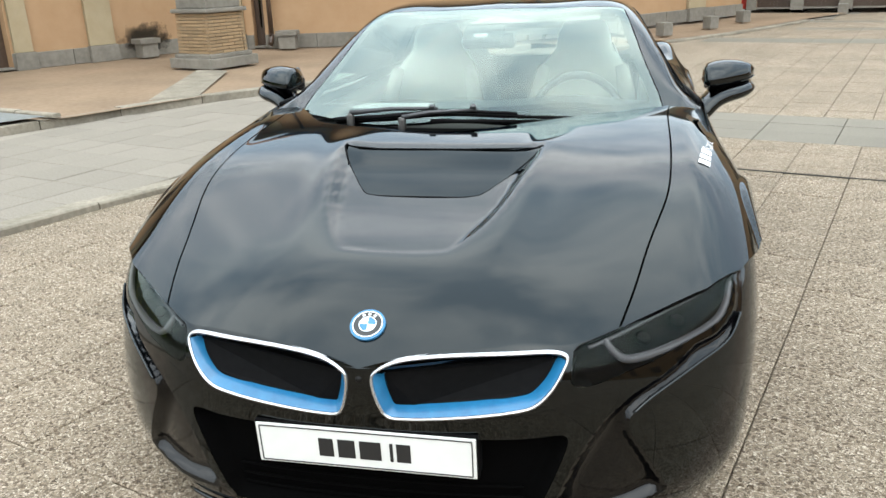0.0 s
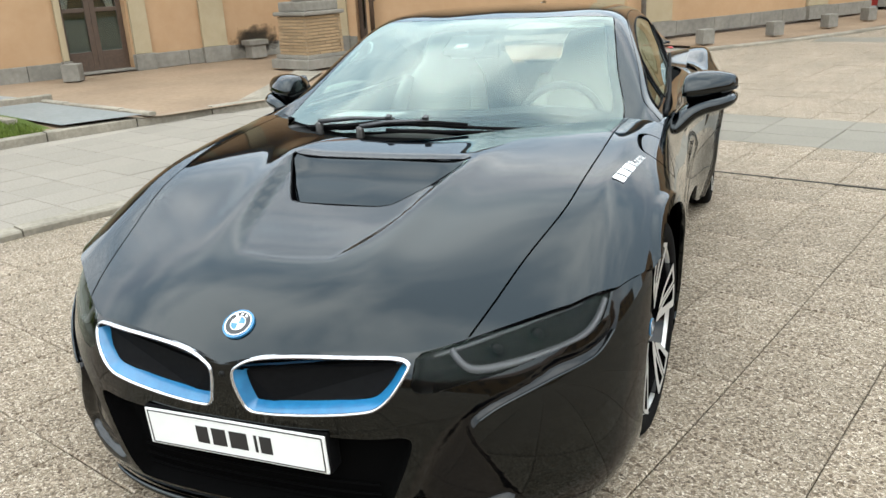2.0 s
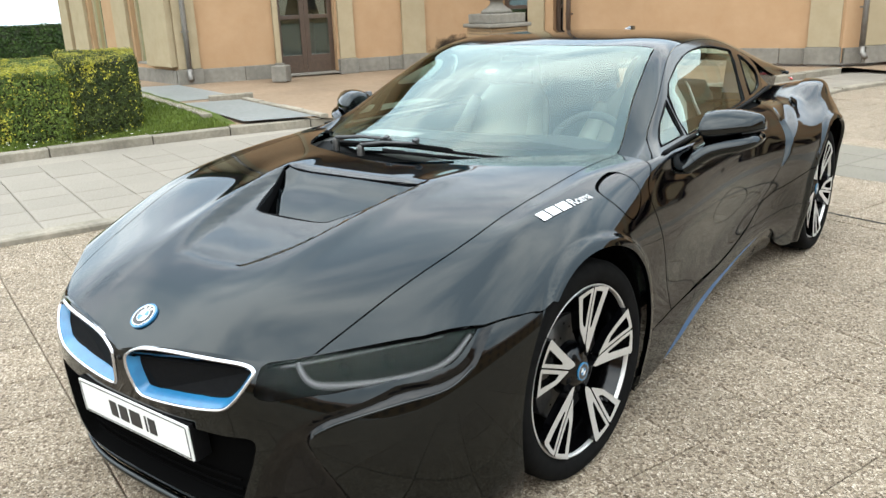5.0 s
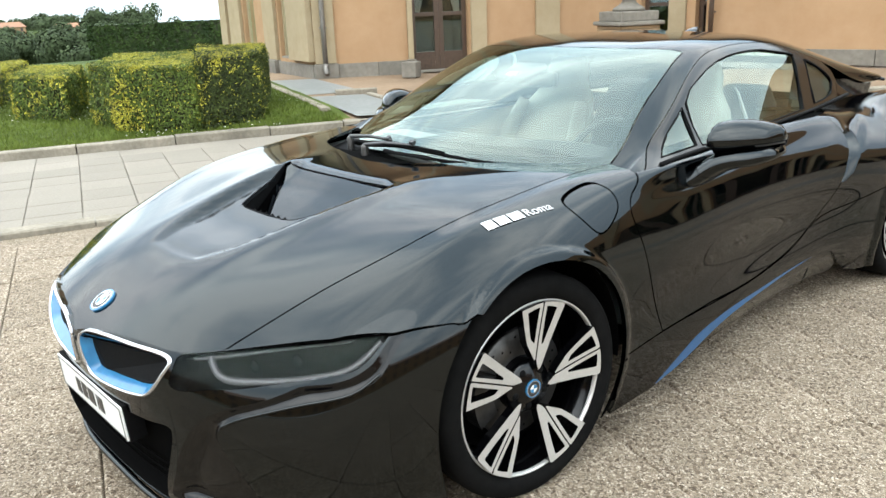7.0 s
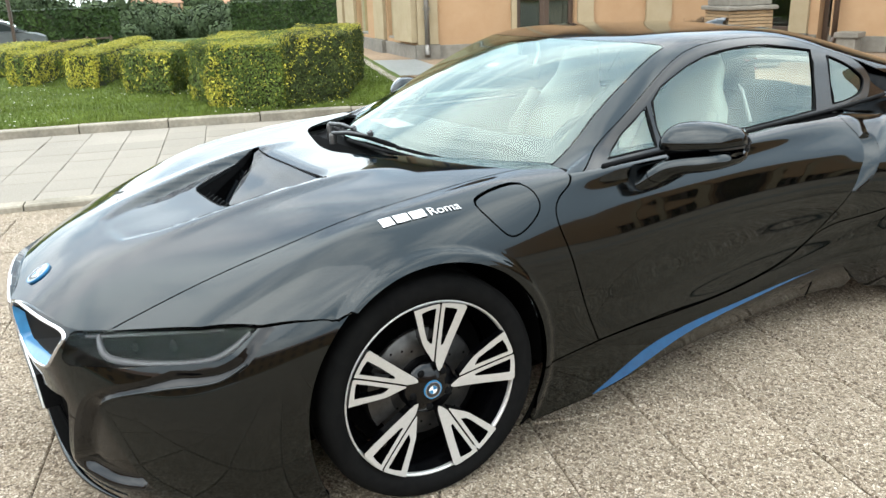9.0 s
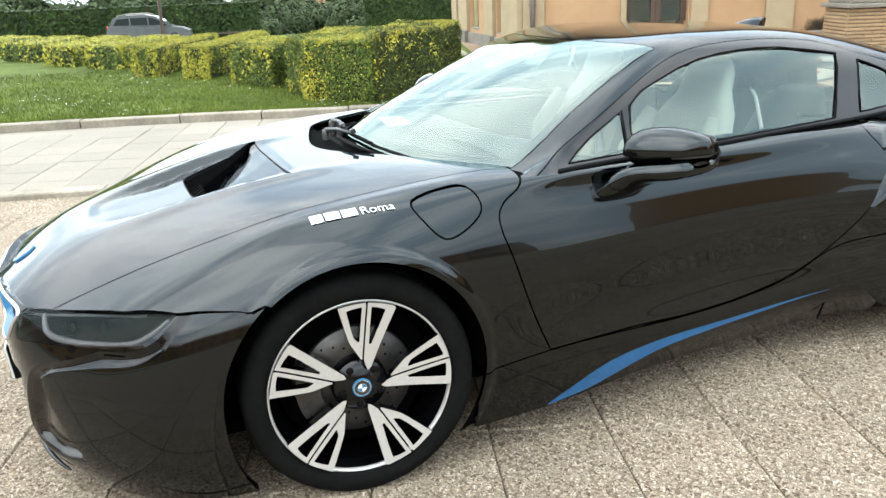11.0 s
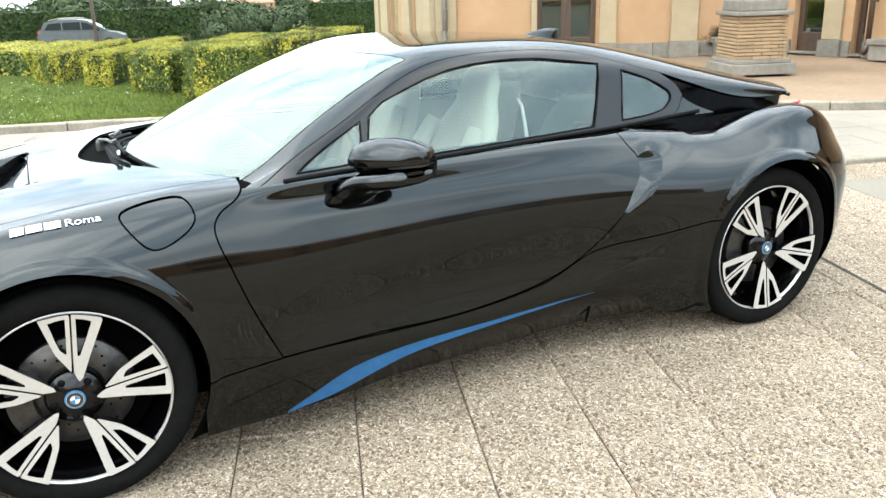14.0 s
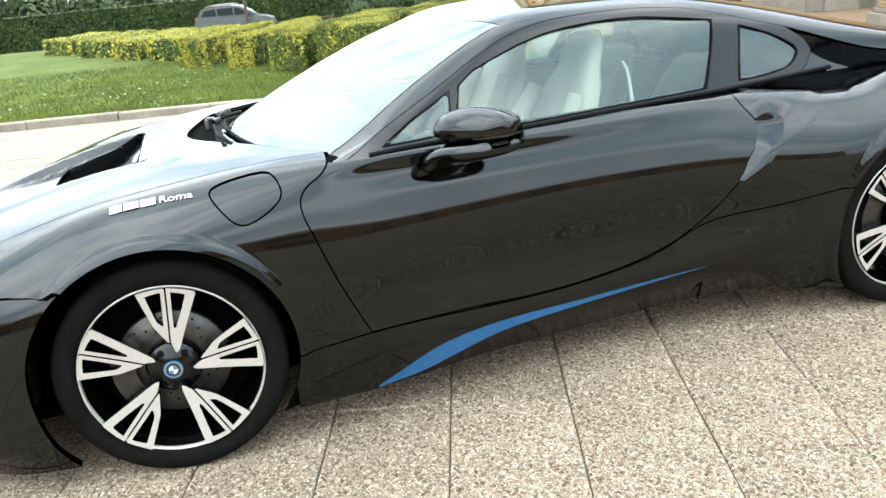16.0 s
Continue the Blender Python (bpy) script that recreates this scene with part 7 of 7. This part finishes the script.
def wheel(x, y, s, phase, turn=0.0):
    w = new("wheel")
    w.parent = CAR
    tagged(w, "split-spoke alloy wheel, machined faces and black sides")
    R = 0.352
    w.matrix_basis = Matrix.Translation((s * x, y, R)) @ Matrix.Rotation(radians(turn) + (0 if s > 0 else math.pi), 4, "Z")
    v, f = lathe([(0.277, 0.0), (0.281, 0.006), (0.290, 0.013), (0.312, 0.017), (0.332, 0.014), (0.345, 0.004), (0.351, -0.010), (0.351, -0.028), (0.352, -0.060), (0.351, -0.066), (0.345, -0.067), (0.345, -0.073), (0.352, -0.074), (0.3525, -0.110), (0.346, -0.111), (0.346, -0.117), (0.352, -0.118), (0.352, -0.160), (0.345, -0.182), (0.320, -0.200), (0.285, -0.195)], 96, "x")
    obj("tyre", v, f, RUBBER, w, "black tyre", True)
    v, f = lathe([(r * RIM, h) for r, h in ((0.284, -0.004), (0.2825, 0.004), (0.280, 0.0055), (0.2765, 0.004), (0.275, -0.010))], 96, "x")
    obj("rim_lip", v, f, MACHINED, w, "bright rim lip", True)
    v, f = lathe([(0.2705, -0.008), (0.262, -0.03), (0.247, -0.06), (0.242, -0.15), (0.258, -0.19)], 72, "x")
    obj("barrel", v, f, GLOSSBLACK, w, "black rim barrel", True)
    lh = [(-.087, .264), (-.061, .190), (-.045, .148), (-.004, .088), (-.0025, .279), (-.030, .276), (-.060, .270)]
    lw = [(-.061, .253), (-.043, .192), (-.033, .163), (-.0155, .148), (-.0145, .265), (-.040, .260)]
    rh = [(.0025, .279), (.0015, .090), (.014, .056), (.025, .068), (.051, .150), (.089, .263), (.062, .270), (.033, .276)]
    rw = [(.0138, .265), (.0138, .142), (.021, .144), (.042, .205), (.057, .254), (.036, .261)]
    for k in range(5):
        a = radians(phase + 72 * k)
        spoke(lh, lw, a, w)
        spoke(rh, rw, a, w)
    v, f = lathe([(0.0, -0.004), (0.040, -0.004), (0.050, -0.012), (0.078, -0.016), (0.086, -0.03), (0.086, -0.09)], 40, "x")
    obj("hub", v, f, GLOSSBLACK, w, "black hub", True)
    for k in range(5):
        a = radians(phase + 36 + 72 * k)
        v, f = lathe([(0.0, -0.010), (0.009, -0.010), (0.012, -0.014), (0.012, -0.03)], 12, "x")
        obj("wheel_bolt", [(p, q + 0.060 * math.cos(a), r + 0.060 * math.sin(a)) for p, q, r in v], f, SATIN, w, "", True)
    roundel("hub_cap", Matrix.Translation((-0.003, 0, 0)) @ Matrix(((0, 0, 1, 0), (1, 0, 0, 0), (0, 1, 0, 0), (0, 0, 0, 1))), 0.029, w, "small round hub cap with blue ring")
    v, f = lathe([(0.08, -0.062), (0.170, -0.062), (0.174, -0.070), (0.170, -0.084), (0.08, -0.084)], 64, "x")
    disc = obj("brake_disc", v, f, STEEL, w, "steel brake disc", True)
    hv, hf = [], []
    for k in range(30):
        a, rr = radians(12 * k), (0.112, 0.132, 0.152)[k % 3]
        o = len(hv)
        hv += [(-0.0612, rr * math.cos(a) + 0.004 * math.cos(q * math.pi / 4), rr * math.sin(a) + 0.004 * math.sin(q * math.pi / 4)) for q in range(8)]
        hf.append(tuple(range(o, o + 8)))
    tagged(obj("cooling_holes", hv, hf, DARKIN, disc), kind="stuff")
    vs, fs = [], []
    n = 12
    for h in (-0.045, -0.105):
        for rr in (0.118, 0.190):
            vs += [(h, rr * math.cos(radians(150 + 60 * k / n)), rr * math.sin(radians(150 + 60 * k / n))) for k in range(n + 1)]
    m = n + 1
    for k in range(n):
        fs += [(k, k + 1, m + k + 1, m + k), (m + k, m + k + 1, 3 * m + k + 1, 3 * m + k), (2 * m + k, k, k + 1, 2 * m + k + 1)][:2] + [(k + 1, k, 2 * m + k, 2 * m + k + 1)]
    fs += [(0, m, 3 * m, 2 * m), (n, 2 * m + n, 3 * m + n, m + n)]
    obj("caliper", vs, fs, STEEL, w, "grey brake caliper")
    v, f = lathe([(0.0, -0.12), (0.236, -0.12), (0.236, -0.125)], 40, "x")
    obj("back_plate", v, f, DARKIN, w)


wheel(0.902, 0.0, 1, 84, -4.5)
wheel(0.915, 2.79, 1, 58)
wheel(0.902, 0.0, -1, 80, -4.5)
wheel(0.915, 2.80, -1, 60)

# ---------------------------------------------------------------- car: cabin
def shell_from(sections, mat, name, parent, label=""):
    """A closed padded form through rounded sections: each (centre, half width x, half depth, lean)."""
    vs, fs = [], []
    n = 20
    for (cx, cy, cz), a, b, lean in sections:
        for k in range(n):
            t = 2 * math.pi * k / n
            c, d = math.cos(t), math.sin(t)
            px, py = a * abs(c) ** 0.55 * (1 if c > 0 else -1), b * abs(d) ** 0.7 * (1 if d > 0 else -1)
            vs.append((cx + px, cy + py * math.cos(lean), cz + py * math.sin(lean)))
    m = len(sections)
    for j in range(m - 1):
        for k in range(n):
            fs.append((j * n + k, j * n + (k + 1) % n, (j + 1) * n + (k + 1) % n, (j + 1) * n + k))
    fs += [tuple(range(n))[::-1], tuple((m - 1) * n + k for k in range(n))]
    return obj(name, vs, fs, mat, parent, label, True)


def seat(x):
    s = new("seat")
    s.parent = CAR
    tagged(s, "cream leather sports seat")
    shell_from([((x, 1.20, .42), .20, .25, 0), ((x, 1.20, .48), .235, .28, 0.1), ((x, 1.21, .53), .22, .27, 0.1)], CREAM, "cushion", s)
    shell_from([((x, 1.45, .48), .20, .06, .3), ((x, 1.50, .62), .235, .075, .3), ((x, 1.56, .80), .24, .075, .3), ((x, 1.62, .95), .20, .06, .3), ((x, 1.655, 1.03), .135, .05, .3), ((x, 1.675, 1.10), .125, .05, .3), ((x, 1.685, 1.15), .10, .035, .3)], CREAM, "backrest", s)
    for d in (-1, 1):
        v, f = tube([(x + d * .21, 1.40, .60), (x + d * .225, 1.46, .78), (x + d * .185, 1.55, .95)], [0.035, 0.045, 0.03], 10)
        obj("bolster", v, f, CREAM, s, "", True)


seat(0.37)
seat(-0.37)
for x in (0.33, -0.33):
    r = new("rear_seat")
    r.parent = CAR
    shell_from([((x, 2.02, .55), .22, .05, .4), ((x, 2.10, .75), .22, .06, .4), ((x, 2.17, .92), .17, .05, .4), ((x, 2.20, .99), .12, .04, .4)], DASH, "backrest", r, "dark rear seat back")
    shell_from([((x, 1.90, .50), .22, .17, 0), ((x, 1.90, .56), .22, .17, 0)], CREAM, "cushion", r)
# dashboard, wheel and trim
dv, df = [], []
ds = [(.62, .905), (.74, .915), (.86, .895), (.93, .84), (.94, .74), (.90, .66)]
for y, z in ds:
    for k in range(17):
        x = -0.66 + 1.32 * k / 16
        dv.append((x, y + 0.05 * abs(x), z + 0.025 * math.exp(-((x - .37) / .2) ** 2) - 0.02 * abs(x)))
for j in range(len(ds) - 1):
    for k in range(16):
        df.append((j * 17 + k, j * 17 + k + 1, (j + 1) * 17 + k + 1, (j + 1) * 17 + k))
obj("dashboard", dv, df, DASH, CAR, "dark dashboard top", True)
obj("scuttle", [(-.68, .30, .86), (.68, .30, .86), (.68, .68, .885), (-.68, .68, .885)], [(0, 1, 2, 3)], DASH, CAR)
st = new("steering_wheel")
st.parent = CAR
c0, ax = Vector((.37, 1.02, .80)), Vector((0, -0.90, 0.42)).normalized()
e1 = Vector((1, 0, 0))
e2 = ax.cross(e1)
v, f = tube([c0 + 0.185 * (math.cos(a) * e1 + math.sin(a) * e2) for a in np.linspace(0, 2 * math.pi, 33)[:-1]], 0.017, 10, True)
obj("rim", v, f, DASH, st, "dark leather steering wheel", True)
for a in (radians(0), radians(180), radians(270)):
    v, f = tube([c0, c0 + 0.185 * (math.cos(a) * e1 + math.sin(a) * e2)], 0.016, 8)
    obj("spoke", v, f, DASH, st)
bm = bmesh.new()
bmesh.ops.create_uvsphere(bm, u_segments=16, v_segments=10, radius=0.065, matrix=Matrix.Translation(c0))
part("boss", bm, DASH, st, "", True)
# paper on the dashboard
obj("paper", [(-.50, .56, .915), (-.18, .50, .925), (-.16, .60, .928), (-.46, .66, .918)], [(0, 1, 2, 3)], WHITE, CAR, "white sheet of paper on the dashboard")
# mirror housing behind the screen
rvm = new("interior_mirror")
rvm.parent = CAR
part("sensor_cover", box((0.17, 0.15, 0.028), pose(-0.016, 0.945, 1.158, 20), 0.012), DASH, rvm)
part("mirror_body", box((0.23, 0.035, 0.065), pose(-0.01, 1.03, 1.125, -10), 0.016), DASH, rvm)
part("sensor_window", box((0.055, 0.030, 0.008), pose(-0.02, 0.895, 1.158, 20), 0.003), WHITE, rvm)
# door cards, tunnel, floor, bulkhead, headlining
for s in (1, -1):
    ys = np.linspace(.70, 2.2, 12)
    xb = curve1(keys(GY, [.86, .86, .850, .838, .822, .800, .765, .722, .680, .64, .60]))(ys) - 0.05
    vs = [(s * x, y, .905) for x, y in zip(xb, ys)] + [(s * (x - 0.03), y, .35) for x, y in zip(xb, ys)] + [(s * (x + 0.045), y, .905) for x, y in zip(xb, ys)]
    n = len(ys)
    obj("door_card", vs, [(k, k + 1, n + k + 1, n + k) for k in range(n - 1)] + [(k, k + 1, 2 * n + k + 1, 2 * n + k) for k in range(n - 1)], CREAM, CAR, "cream and dark door lining")
    v, f = tube([(s * .505, 1.770, 1.045), (s * .518, 1.783, 1.017), (s * .548, 1.780, .95), (s * .583, 1.768, .89)], [0.004, 0.006, 0.007, 0.008], 8)
    obj("belt_guide", v, f, WHITE, CAR, "white seat belt guide", True)
part("tunnel", box((0.26, 1.5, 0.28), pose(0, 1.55, .46), 0.05), DASH, CAR)
obj("cabin_floor", [(-.78, .6, .34), (.78, .6, .34), (.72, 2.35, .40), (-.72, 2.35, .40)], [(0, 1, 2, 3)], DASH, CAR)
obj("bulkhead", [(-.70, 2.28, .38), (.70, 2.28, .38), (.60, 2.32, .93), (-.60, 2.32, .93)], [(0, 1, 2, 3)], DASH, CAR)
lin = cut(green, lambda v: v[:, 1] - 1.22 - 0.33 * v[:, 0] ** 2, lambda v: 2.24 - v[:, 1], lambda v: v[:, 2] - FRAME(v[:, 1]) - 0.01)
panel("headlining", offset(lin, -0.03), DASH, CAR, "grey headlining", 0.0)
part("engine_cover", box((0.98, 0.9, 0.5), pose(0, 2.80, .60), 0.03), DARKIN, CAR)

# ---------------------------------------------------------------- car: white lettering on the fender
def decal_place(y, d):
    """A place on the fender side: along y, and d down the skin from the lettering's top line."""
    x = np.interp(y, [-.09, .15], [.775, .812]) + d * np.interp(y, [-.09, .15], [.95, .80])
    near = fender[0][(np.abs(fender[0][:, 1] - y) < 0.03) & (fender[0][:, 2] > 0.74)]
    q = near[np.argsort(np.hypot(near[:, 1] - y, near[:, 0] - x))[:4]]
    w = 1 / (np.hypot(q[:, 1] - y, q[:, 0] - x) + 1e-3)
    z = float((q[:, 2] * w).sum() / w.sum())
    return Vector((x + 0.0022, y, z + 0.0025))


dec = new("lettering")
dec.parent = CAR
tagged(dec, "white lettering on the fender")
for y0, y1 in ((-.088, -.052), (-.046, -.004), (.002, .046)):
    vs = [decal_place(y, d) for d in (0.006, 0.018, 0.030, 0.042) for y in np.linspace(y0, y1, 5)]
    obj("bar", vs, [(5 * j + k, 5 * j + k + 1, 5 * j + k + 6, 5 * j + k + 5) for j in range(3) for k in range(4)], DECAL, dec)
tcu = bpy.data.curves.new("word", "FONT")
tcu.body, tcu.size = "Roma", 0.052
tob = bpy.data.objects.new("word", tcu)
tme = bpy.data.meshes.new_from_object(tob)
tv = np.array([tuple(q.co) for q in tme.vertices])
sc_ = 0.096 / (tv[:, 0].max() - tv[:, 0].min())
word = [decal_place(.058 + (x - tv[:, 0].min()) * sc_, 0.042 - z * 0.036 / 0.036) for x, z, _ in tv]
obj("word", word, [tuple(p.vertices) for p in tme.polygons], DECAL, dec, "white word on the fender")
bpy.data.objects.remove(tob)


# ---------------------------------------------------------------- paving slabs, laid last
SEAL = material("joint_sealant", (0.035, 0.032, 0.028), 0.9, spec=0.1, grain=(20, (0.06, 0.055, 0.045), 0.3, 0.7))
paving("pebble_paving", "square slabs of washed pebble concrete with dark joints", PEBBLE, pebble_slabs[0](), (STEP, STEP), 0.0035, pebble_slabs[1], base=(0.16, 0.285))
paving("grey_band", "band of smooth grey paving across the yard", BAND, band_cells(0, 3, 0.62), (0.62, 0.41), 0.0045, lambda p: False, base=(0.16, 4.795))
paving("grey_band_far", "second band of grey paving across the yard", BAND, [*band_cells(21, 23, 0.62), *band_cells(28, 29, 0.62), *band_cells(33, 34, 0.62)], (0.62, 0.41), 0.0045, lambda p: False, base=(0.16, 4.795))
paving("lane_paving", "grey paving slabs of the lane behind the car", PAVER, road_cells(), (0.41, 0.41), 0.0045, lambda p: -6.5 < p.x < -2.5 and -2 < p.y < 7, base=(0.16, 0.285))
tagged(part("expansion_joint", box((14.0, 0.020, 0.012), Matrix.Translation(plan(6.2, 3.70, 0.0)) @ Matrix(((E1.x, E2.x, 0, 0), (E1.y, E2.y, 0, 0), (0, 0, 1, 0), (0, 0, 0, 1)))), SEAL), "dark expansion joint across the paving", "joint", kind="structure")
